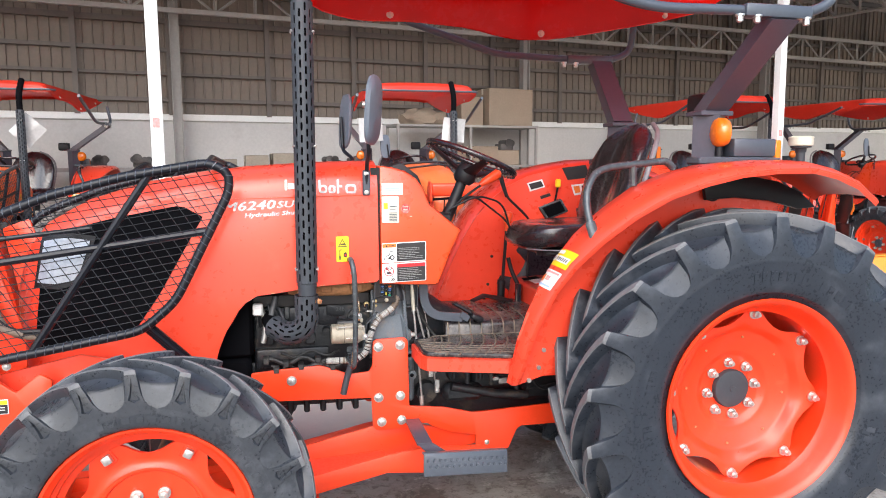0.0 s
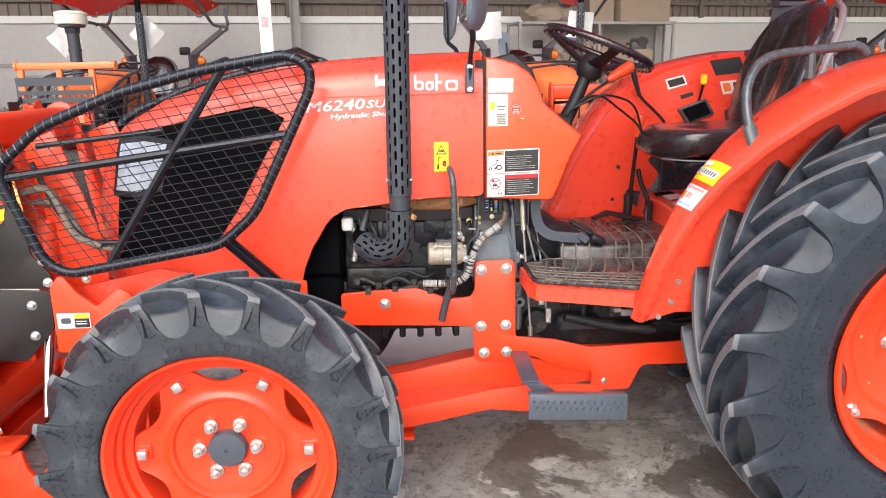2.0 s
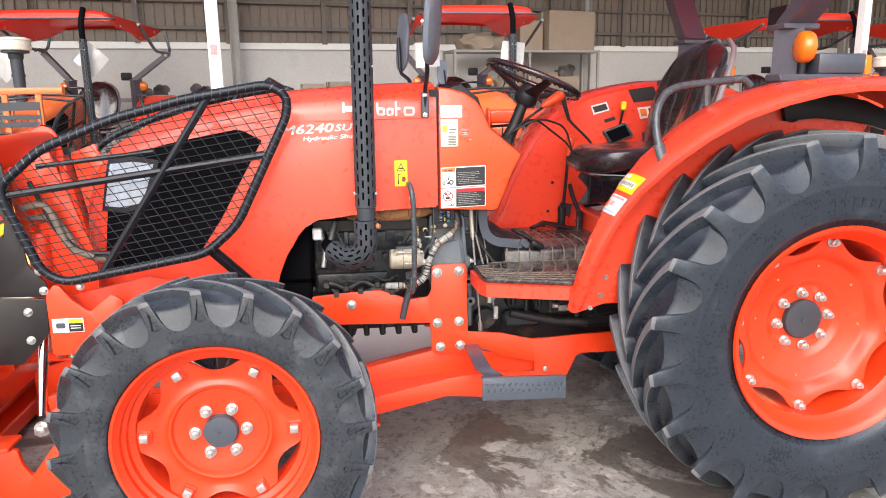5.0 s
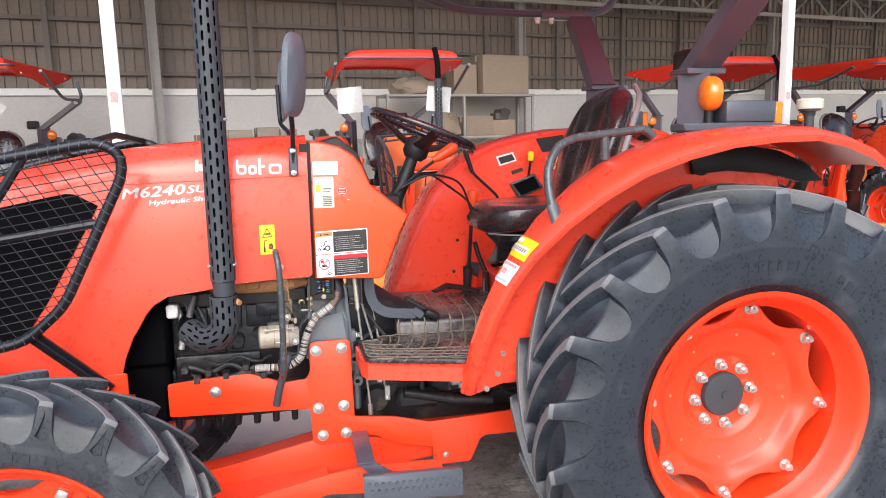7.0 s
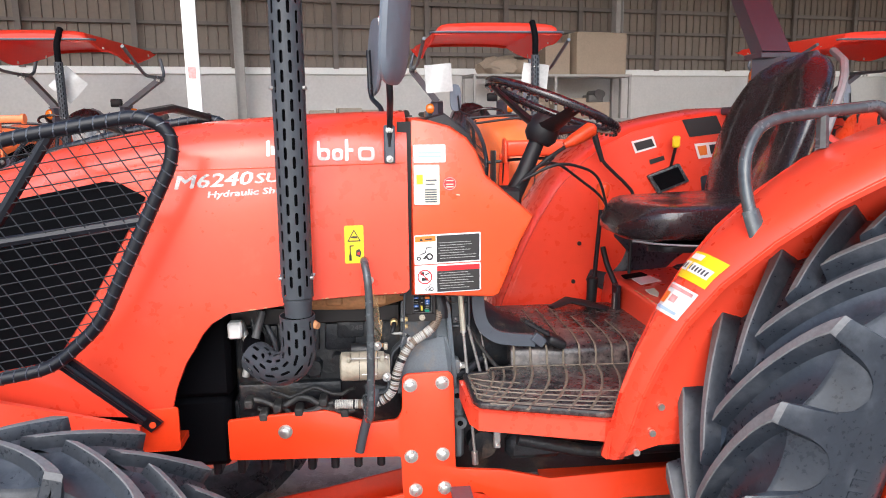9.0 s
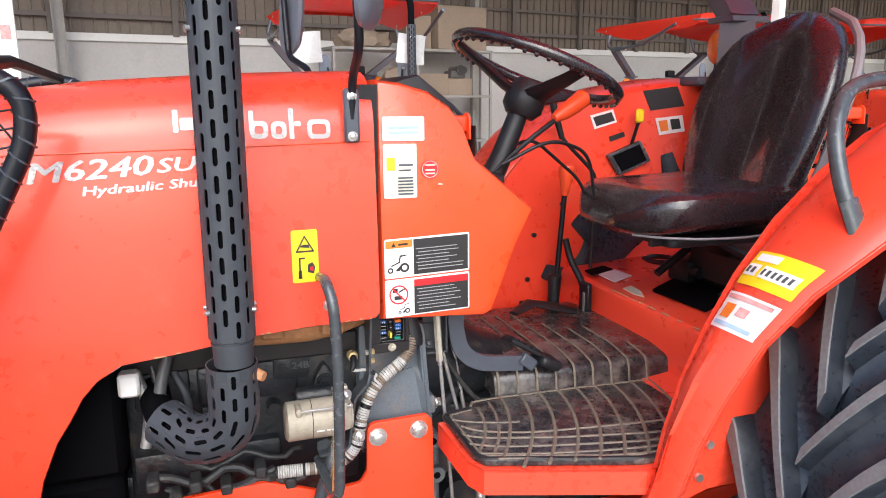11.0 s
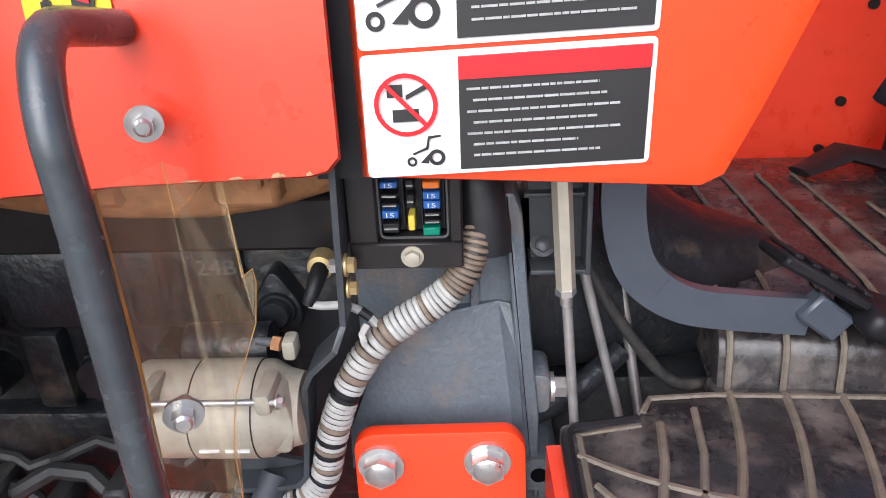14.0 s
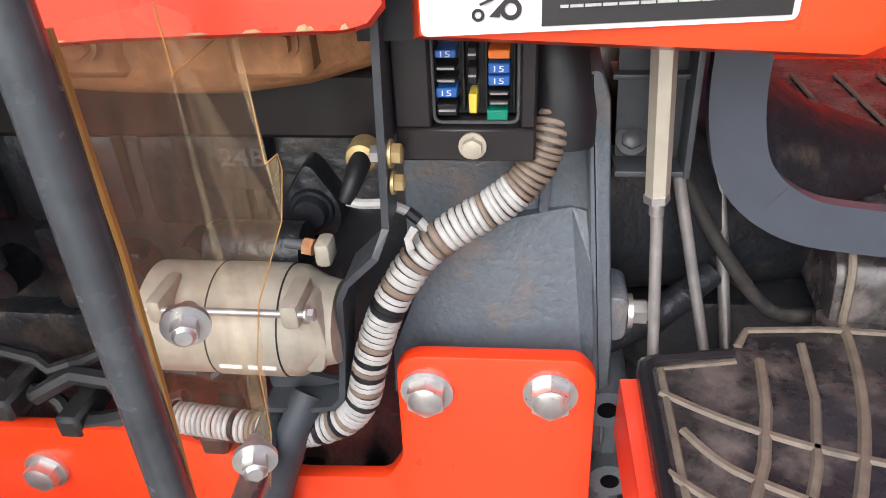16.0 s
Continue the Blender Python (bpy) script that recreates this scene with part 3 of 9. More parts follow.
def tyre_meshes(r, half, rim_r, lug_h, low_r, lead, lug_w, count, hollow, sign, mat):
    """A field tyre about the y axis: its carcass with the scooped pockets, and one tread bar for each side."""
    pitch = 2 * math.pi / count
    rows = []           # floor (w, r), top (w, r), middle angle, lug half width in metres, hollow share, is tread
    n = 9
    for j in range(n + 1):
        k = j / n
        w = half * 0.97 * k
        rows.append(((w * 0.95, r - lug_h - 0.016 * k * k), (w, r - 0.006 * k * k), -lead * (1 - k) ** 1.25, lug_w * (0.42 + 0.12 * k), lug_h * 0.16, 0.0))
    corner = r - 0.022
    m = 12
    for j in range(1, m + 1):
        o = j / m
        tr = (r - 0.006) + (corner - r + 0.006) * min(1, o / 0.1) if o < 0.1 else corner + (low_r - corner) * (o - 0.1) / 0.9
        tw = half * (0.985 + 0.085 * math.sin(o * math.pi * 0.5))
        depth = lug_h * 0.62 * (1 - o ** 2.2)
        fr = (r - lug_h - 0.016) + (low_r - r + lug_h + 0.016) * o ** 1.15
        fw = half * (0.92 + 0.15 * o ** 0.62)
        fw = min(fw, tw - depth * 0.45)
        free = pitch * tr / 2 - lug_w * 0.54 - lug_w * 0.25 * o
        u = max(0.0, (o - 0.45) / 0.55)
        gap = free * max(0.0, 1 - u ** 2.4) ** 0.5
        h = max(0.0, min(1, (o - 0.22) / 0.5)) * (1.0 if o < 0.8 else 0.0) if hollow else 0.0
        rows.append(((fw, fr), (tw, tr), 0.02 * o, pitch * tr / 2 - gap, depth * 0.3, h))
    tail = [(half * 1.074, low_r - 0.012), (half * 1.08, low_r - 0.02), (half * 1.072, low_r - 0.025), (half * 1.068, low_r - 0.05)]
    d = low_r - 0.05 - rim_r
    tail += [(half * 1.04, rim_r + d * 0.55), (half * 1.0, rim_r + d * 0.3), (half * 0.985, rim_r + 0.034), (half * 0.955, rim_r + 0.03), (half * 0.9, rim_r + 0.012), (half * 0.78, rim_r - 0.012)]

    def grid(side):
        """Rings of vertex places over one pitch, and the first and last column of the bar."""
        out = []
        for (fw, fr), (tw, tr), mid, lw, flank, h in rows:
            t1 = min(lw / tr, pitch / 2 * 0.985)
            t2 = min(t1 + flank / tr, pitch / 2 * 0.992)
            e = pitch / 2
            cut = 0.009 if h else 0.0
            cols = []
            for a, f in ((-e, 0.0), (-e * 0.55 - t2 * 0.45, 0.04), (-e * 0.2 - t2 * 0.8, 0.14)):
                cols.append((a, f, 0))
            hh = t1 * 0.62 * h + 1e-4
            cols += [(-t2, 0.22, 0), (-t1, 0.94, 0), (-t1 * 0.86, 1, 0), (-hh, 1, 0), (-hh * 0.72, 1, cut), (hh * 0.72, 1, cut), (hh, 1, 0), (t1 * 0.86, 1, 0), (t1, 0.94, 0), (t2, 0.22, 0)]
            for a, f in ((e * 0.2 + t2 * 0.8, 0.14), (e * 0.55 + t2 * 0.45, 0.04), (e, 0.0)):
                cols.append((a, f, 0))
            line = []
            for a, f, c in cols:
                w, rad = fw + (tw - fw) * f - c, fr + (tr - fr) * f - c * 0.2
                line.append((sign * (mid + a), side * w, rad))
            out.append(line)
        base = [c[0] for c in out[-1]]
        for w, rad in tail:
            out.append([(a, side * w, rad) for a in base])
        return out

    def place(p, turn):
        return (p[2] * math.sin(p[0] + turn), p[1], p[2] * math.cos(p[0] + turn))
    bars = []
    body = bmesh.new()
    last = len(rows) - 1
    for side in (-1, 1):
        g = grid(side)
        cols = len(g[0])
        bm = bmesh.new()
        vs = [[bm.verts.new(place(p, 0)) for p in line[3:cols - 3]] for line in g[:last + 1]]
        for j, (p, q) in enumerate(zip(vs, vs[1:])):
            for k in range(len(p) - 1):
                f = bm.faces.new((p[k], p[k + 1], q[k + 1], q[k]))
                f.material_index = 1 if j < n + 1 and 1 <= k <= len(p) - 3 else 0
        bm.faces.new([v for v in vs[0]])
        me = mesh_of("tread_bar", bm, mat, 40)
        me.materials.append(worn_rubber)
        bars.append(me)
        for i in range(count):
            turn = pitch * (i + (0.5 if side > 0 else 0))
            vs = [[body.verts.new(place(p, turn)) for p in line] for line in g]
            for j, (p, q) in enumerate(zip(vs, vs[1:])):
                for k in range(cols - 1):
                    if j >= last or k < 3 or k >= cols - 4:
                        body.faces.new((p[k], p[k + 1], q[k + 1], q[k]))
    # the strip that closes the tread along the middle
    floor_r = r - lug_h
    ring = [[body.verts.new((floor_r * 0.992 * math.sin(2 * math.pi * i / 96), w, floor_r * 0.992 * math.cos(2 * math.pi * i / 96))) for i in range(96)] for w in (-half * 0.5, half * 0.5)]
    for i in range(96):
        body.faces.new((ring[0][i], ring[0][(i + 1) % 96], ring[1][(i + 1) % 96], ring[1][i]))
    bmesh.ops.remove_doubles(body, verts=body.verts, dist=0.0004)
    return mesh_of("tyre", body, mat, 40), bars


def tread(wheel, m, bars, count):
    for side, me in zip((0, 1), bars):
        for i in range(count):
            turn = 360 * (i + 0.5 * side) / count
            part("tread_bar", me, rubber, wheel, m=m @ pose(0, 0, 0, 0, turn, 0))


def disc_mesh(rings, holes, seg=96, thick=0.012):
    """A pressed wheel disc about the y axis: rings of (radius, y); holes(angle) gives the outer radius there."""
    bm = bmesh.new()
    vs = []
    outer = rings[-1][0]
    for r, y in rings:
        row = []
        for k in range(seg):
            t = 2 * math.pi * k / seg
            f = holes(t)
            rr = r if r < outer * 0.72 else min(r, outer * 0.72 + (r - outer * 0.72) * f)
            row.append(bm.verts.new((rr * math.cos(t), y, rr * math.sin(t))))
        vs.append(row)
    for a, b in zip(vs, vs[1:]):
        for k in range(seg):
            bm.faces.new((a[k], a[(k + 1) % seg], b[(k + 1) % seg], b[k]))
    r = bmesh.ops.extrude_face_region(bm, geom=bm.faces[:])
    bmesh.ops.translate(bm, verts=[v for v in r["geom"] if isinstance(v, bmesh.types.BMVert)], vec=(0, thick, 0))
    bmesh.ops.remove_doubles(bm, verts=bm.verts, dist=0.0002)
    return bm


def nut_mesh(r, stud):
    bm = bmesh.new()
    cyl(bm, (0, 0.0, 0), (0, -0.006, 0), r * 1.35, seg=16)
    cyl(bm, (0, -0.006, 0), (0, -0.026, 0), r, seg=6)
    cyl(bm, (0, -0.02, 0), (0, -0.026 - stud, 0), r * 0.52, seg=10)
    bmesh.ops.recalc_face_normals(bm, faces=bm.faces)
    me = bpy.data.meshes.new("nut")
    bm.to_mesh(me)
    bm.free()
    me.materials.append(zinc)
    return me


FRONT_TYRES = [tyre_meshes(0.515, 0.116, 0.325, 0.034, 0.392, 0.34, 0.03, 20, True, k, front_rubber) for k in (1, -1)]
REAR_TYRES = [tyre_meshes(0.726, 0.185, 0.392, 0.054, 0.565, 0.42, 0.044, 21, False, k, rubber) for k in (1, -1)]
NUT, SMALL_NUT = nut_mesh(0.015, 0.012), nut_mesh(0.014, 0.014)


SQUARE_NUT = mesh_of("square_nut", box(bmesh.new(), (-0.0145, -0.024, -0.0145), (0.0145, -0.002, 0.0145), 0.005, seg=2), zinc)
RIM_LUG = mesh_of("rim_lug", box(bmesh.new(), (-0.024, -0.003, -0.022), (0.026, 0.016, 0.022), 0.003), rim_paint)


def at_wheel(x, y, z, flip, turn=0.0):
    return pose(x, y, z, 0, turn, 180 if flip else 0)


def sidewall_marks(tyre, m, groups, r0, r1, y0, y1, mat, thick=0.0022):
    """Rows of plain raised blocks on a tyre's outer sidewall; groups are (start, end, blocks) in degrees."""
    for start, end, count in groups:
        step = (end - start) / count
        for k in range(count):
            bm = bmesh.new()
            a0, a1 = radians(start + step * (k + 0.12)), radians(start + step * (k + 0.62 + 0.22 * (k * 7 % 3) / 2))
            low, top = [], []
            for a, r, y in ((a0, r0, y0), (a1, r0, y0), (a1, r1, y1), (a0, r1, y1)):
                low.append(bm.verts.new((r * math.cos(a), y + 0.002, r * math.sin(a))))
                top.append(bm.verts.new((r * math.cos(a), y - thick, r * math.sin(a))))
            bm.faces.new(top)
            for i in range(4):
                bm.faces.new((top[i], low[i], low[(i + 1) % 4], top[(i + 1) % 4]))
            part("sidewall_mark", bm, mat, tyre, smooth=False, m=m)


def front_wheel(root, x, y, z, flip, paint_mat, turn=0.0, lite=False):
    m = at_wheel(x, y, z, flip, turn)
    tyre = part("front_wheel", FRONT_TYRES[flip][0], rubber, root, "black ribbed front tyre on an orange rim", m=m @ pose(0, 0, 0, 0, -3, 0))
    tread(tyre, m @ pose(0, 0, 0, 0, -3, 0), FRONT_TYRES[flip][1], 20)
    bm = lathe(bmesh.new(), [(0.314, -0.052), (0.316, -0.085), (0.322, -0.097), (0.328, -0.102), (0.325, -0.11), (0.316, -0.108), (0.306, -0.094), (0.3, -0.088), (0.298, -0.07), (0.29, -0.066), (0.286, -0.064), (0.283, -0.046), (0.272, -0.042), (0.264, -0.036), (0.262, -0.017), (0.262, 0.0), (0.264, 0.07), (0.318, 0.096)], seg=64)
    part("rim", bm, paint_mat, tyre, "orange painted steel rim", m=m)

    def scallop(t):
        c = abs(math.cos(3 * t))
        return 1.0 if c > 0.76 else 1.0 - 0.64 * (1 - (c / 0.76) ** 2) ** 0.6
    rings = [(0.03, -0.004), (0.1, -0.006), (0.112, -0.01), (0.15, -0.014), (0.157, -0.024), (0.166, -0.026), (0.175, -0.018), (0.2, -0.016), (0.215, -0.019), (0.24, -0.022), (0.2615, -0.026)]
    part("wheel_disc", disc_mesh(rings, scallop), paint_mat, tyre, "pressed orange wheel disc with cut-outs", m=m)
    bm = lathe(bmesh.new(), [(0.001, -0.03), (0.004, -0.03), (0.006, -0.034), (0.03, -0.034), (0.052, -0.03), (0.057, -0.022), (0.057, -0.002)], seg=32)
    part("hub_cap", bm, grey_paint, tyre, "blue-grey hub cap", m=m)
    for k in range(6):
        a = radians(60 * k + 2)
        part("wheel_nut", NUT, zinc, tyre, m=m @ Matrix.Translation((0.083 * math.cos(a), -0.008, 0.083 * math.sin(a))))
        a = radians(60 * k)
        part("rim_bolt", SQUARE_NUT, zinc, tyre, m=m @ pose(0, 0, 0, 0, -60 * k, 0) @ Matrix.Translation((0.239, -0.024, 0)))
        part("rim_lug", RIM_LUG, paint_mat, tyre, m=m @ pose(0, 0, 0, 0, -60 * k, 0) @ Matrix.Translation((0.239, -0.024, 0)))
    bm = cyl(bmesh.new(), (0, -0.045, -0.279), (0, -0.075, -0.274), 0.006, 0.0045, seg=10)
    part("valve_stem", bm, paint_mat, tyre, "orange painted tyre valve", m=m)
    return tyre


def rear_wheel(root, x, y, z, flip, paint_mat, turn=0.0):
    m = at_wheel(x, y, z, flip, turn)
    tyre = part("rear_wheel", REAR_TYRES[flip][0], rubber, root, "large black ribbed rear tyre on an orange rim", m=m @ pose(0, 0, 0, 0, -20.5, 0))
    tread(tyre, m @ pose(0, 0, 0, 0, -20.5, 0), REAR_TYRES[flip][1], 21)
    bm = lathe(bmesh.new(), [(0.385, -0.110), (0.39, -0.164), (0.398, -0.175), (0.404, -0.179), (0.4, -0.188), (0.39, -0.184), (0.376, -0.170), (0.362, -0.129), (0.342, -0.106), (0.338, -0.018), (0.338, 0.138), (0.38, 0.175)], seg=72)
    part("rim", bm, paint_mat, tyre, "orange painted steel rim", m=m)

    def scallop(t):
        c = abs(math.cos(4 * t))
        return 1.0 if c > 0.9 else 1.0 - 0.52 * (1 - (c / 0.9) ** 2) ** 0.5
    rings = [(0.05, 0.036), (0.125, 0.034), (0.137, 0.03), (0.15, 0.018), (0.162, 0.013), (0.19, 0.01), (0.205, 0.0), (0.235, -0.004), (0.25, -0.014), (0.272, -0.036), (0.3, -0.046), (0.338, -0.05)]
    part("wheel_disc", disc_mesh(rings, scallop), paint_mat, tyre, "pressed orange wheel disc with cut-outs", m=m)
    bm = lathe(bmesh.new(), [(0.001, 0.006), (0.012, 0.006), (0.014, 0.01), (0.055, 0.01), (0.074, 0.014), (0.078, 0.02), (0.078, 0.044)], seg=36)
    part("hub_cap", bm, stack_paint, tyre, "dark grey domed hub cap", m=m)
    for k in range(8):
        a = radians(45 * k + 13)
        part("wheel_nut", NUT, zinc, tyre, m=m @ Matrix.Translation((0.107 * math.cos(a), 0.032, 0.107 * math.sin(a))))
        a = radians(45 * k)
        part("rim_bolt", NUT, zinc, tyre, m=m @ Matrix.Translation((0.321 * math.cos(a), -0.049, 0.321 * math.sin(a))))
        # dots stand for holes in the disc, tan for the light seen through them
        part("plug", cyl(bmesh.new(), (0.218 * math.cos(a), 0.0, 0.218 * math.sin(a)), (0.218 * math.cos(a), -0.006, 0.218 * math.sin(a)), 0.005, seg=10), cast_tan, tyre, m=m)
    return tyre


near_front = front_wheel(tractor, FX, MID - 0.79, FZ, False, rim_paint, 0)
sidewall_marks(near_front, at_wheel(FX, MID - 0.79, FZ, False), ((70, 112, 7), (18, 48, 6), (150, 178, 5), (-40, 0, 7)), 0.35, 0.372, -0.1238, -0.1244, front_rubber)
front_wheel(tractor, FX, MID + 0.79, FZ, True, rim_paint, 8)
near_rear = rear_wheel(tractor, RX, MID - 0.678, RZ, False, rim_paint, 6)
sidewall_marks(near_rear, at_wheel(RX, MID - 0.678, RZ, False), ((100, 72, 7), (66, 44, 5), (-14, -40, 6), (172, 160, 4), (195, 184, 4)), 0.472, 0.508, -0.1932, -0.1972, rubber)
rear_wheel(tractor, RX, MID + 0.678, RZ, True, rim_paint, 9)


# bonnet
def lerp_table(table, x):
    for (a, u), (b, v) in zip(table, table[1:]):
        if x <= b:
            f = 0 if b == a else max(0, (x - a) / (b - a))
            return u + (v - u) * f
    return table[-1][1]


HOOD_TOP = [(-0.56, 1.2), (-0.52, 1.32), (-0.45, 1.41), (-0.3, 1.495), (-0.1, 1.56), (0.1, 1.6), (0.3, 1.625), (0.6, 1.645), (0.82, 1.65)]
HOOD_LOW = [(-0.56, 0.86), (0.11, 0.83), (0.135, 0.825), (0.158, 0.835), (0.173, 0.864), (0.185, 0.91), (0.215, 0.982), (0.24, 1.02), (0.264, 1.062), (0.29, 1.091), (0.334, 1.117), (0.459, 1.131), (0.555, 1.145), (0.674, 1.152), (0.8, 1.153), (0.812, 1.156), (0.82, 1.165)]
HOOD_HALF = [(-0.56, 0.13), (-0.5, 0.17), (-0.4, 0.195), (-0.2, 0.222), (0.1, 0.245), (0.4, 0.25), (0.6, 0.245), (0.82, 0.23)]


def hood_section(x, low, grow=0.0):
    """Half a section of the bonnet at x, from the bottom edge to the crown, as (y from the middle, z)."""
    top, half = lerp_table(HOOD_TOP, x), lerp_table(HOOD_HALF, x)
    shoulder = top - 0.145
    pts = []
    for i in range(9):
        f = i / 8
        z = low + (max(low + 0.02, shoulder) - low) * f
        k = min(1.0, max(0.0, (z - 0.82) / (shoulder - 0.82)))
        pts.append((half + 0.022 * math.sin(math.pi * min(1, k * 0.75 + 0.12)) - 0.02 * k, z))
    w, z0 = pts[-1]
    for i in range(1, 10):
        t = math.pi / 2 * i / 9
        pts.append((w * max(0, math.cos(t)) ** 0.62, z0 + (top - z0) * math.sin(t) ** 0.8))
    return [(a + grow, b) for a, b in pts]


def hood_y(x, z):
    """y of the near side of the bonnet at a place on it."""
    pts = hood_section(x, 0.82)
    for (a, za), (b, zb) in zip(pts, pts[1:]):
        if za <= z <= zb and zb > za:
            return MID - (a + (b - a) * (z - za) / (zb - za))
    return MID - pts[0][0]


bm = bmesh.new()
HX = sorted(set([-0.56, -0.54, -0.52, -0.49, -0.45, -0.4, -0.3, -0.2, -0.1, 0.0, 0.1, 0.11, 0.135, 0.147, 0.158, 0.173, 0.185, 0.2, 0.215, 0.24, 0.264, 0.29, 0.312, 0.334, 0.39, 0.459, 0.555, 0.674, 0.75, 0.8, 0.812, 0.82]))
rows = []
for x in HX:
    half = hood_section(x, lerp_table(HOOD_LOW, x))
    ring = [bm.verts.new((x, MID - a, z)) for a, z in half] + [bm.verts.new((x, MID + a, z)) for a, z in half[-2::-1]]
    rows.append(ring)
for a, b in zip(rows, rows[1:]):
    for k in range(len(a) - 1):
        bm.faces.new((a[k], a[k + 1], b[k + 1], b[k]))
bm.faces.new(rows[0])
r = bmesh.ops.extrude_face_region(bm, geom=bm.faces[:])
for v in r["geom"]:
    if isinstance(v, bmesh.types.BMVert):
        v.co.y = MID + (v.co.y - MID) * 0.965
        v.co.z -= 0.004
hood = part("bonnet", bm, paint, tractor, "glossy orange bonnet with pressed side panels")

# dash cowl behind the bonnet
COWL = [(0.828, 1.137), (1.06, 1.125), (1.078, 1.134), (1.098, 1.18), (1.135, 1.276), (1.176, 1.356), (1.04, 1.47), (1.012, 1.54), (0.985, 1.575), (0.94, 1.605), (0.88, 1.622), (0.828, 1.628)]
bm = plate(bmesh.new(), COWL, MID - 0.217, MID + 0.217, 0.02)
for v in bm.verts:
    f = max(0, (v.co.z - 1.3) / 0.35)
    v.co.y = MID + (v.co.y - MID) * (1.0 + 0.03 * max(0, (1.35 - v.co.z) / 0.2) - 0.06 * f * f)
cowl = part("dash_cowl", bm, cowl_paint, tractor, "orange cowl panel in front of the steering wheel")
# the gap's shade is an added black plate that also blocks the view through
bm = plate(bmesh.new(), [(0.795, 1.135), (0.832, 1.135), (0.832, 1.618), (0.795, 1.618)], MID - 0.2, MID + 0.2)
part("cowl_gap", bm, dark_plastic, tractor, "black plate standing for the dark gap between bonnet and cowl")
bm = plate(bmesh.new(), [(0.86, 1.62), (0.93, 1.64), (1.0, 1.585), (1.045, 1.475), (1.03, 1.46), (0.97, 1.56)], MID - 0.16, MID + 0.16, 0.008)
part("dashboard", bm, dark_plastic, tractor, "black plastic dashboard top")


# fenders
NEAR_SPINE = [(1.305, 0.775), (1.315, 0.85), (1.335, 0.95), (1.37, 1.06), (1.418, 1.165), (1.478, 1.265), (1.562, 1.37), (1.664, 1.46), (1.776, 1.535), (1.9, 1.585), (2.03, 1.618), (2.17, 1.632), (2.32, 1.634), (2.43, 1.612), (2.54, 1.572), (2.655, 1.505)]
FENDER_IN = [0.49] * 4 + [0.495, 0.5] + [0.515] * 10
NEAR_OUT = [0.53, 0.568, 0.585, 0.61, 0.635, 0.675, 0.735, 0.78, 0.825, 0.862, 0.885, 0.89, 0.89, 0.885, 0.875, 0.845]
FAR_SPINE = [(1.19, 0.79), (1.2, 0.86), (1.225, 0.95), (1.265, 1.055), (1.315, 1.165), (1.365, 1.265), (1.43, 1.37), (1.507, 1.457), (1.6, 1.53), (1.72, 1.587), (1.87, 1.622), (2.02, 1.645), (2.2, 1.65), (2.35, 1.63), (2.5, 1.58), (2.65, 1.5)]
FAR_OUT = [0.84] * 2 + [0.86] * 12 + [0.85, 0.825]


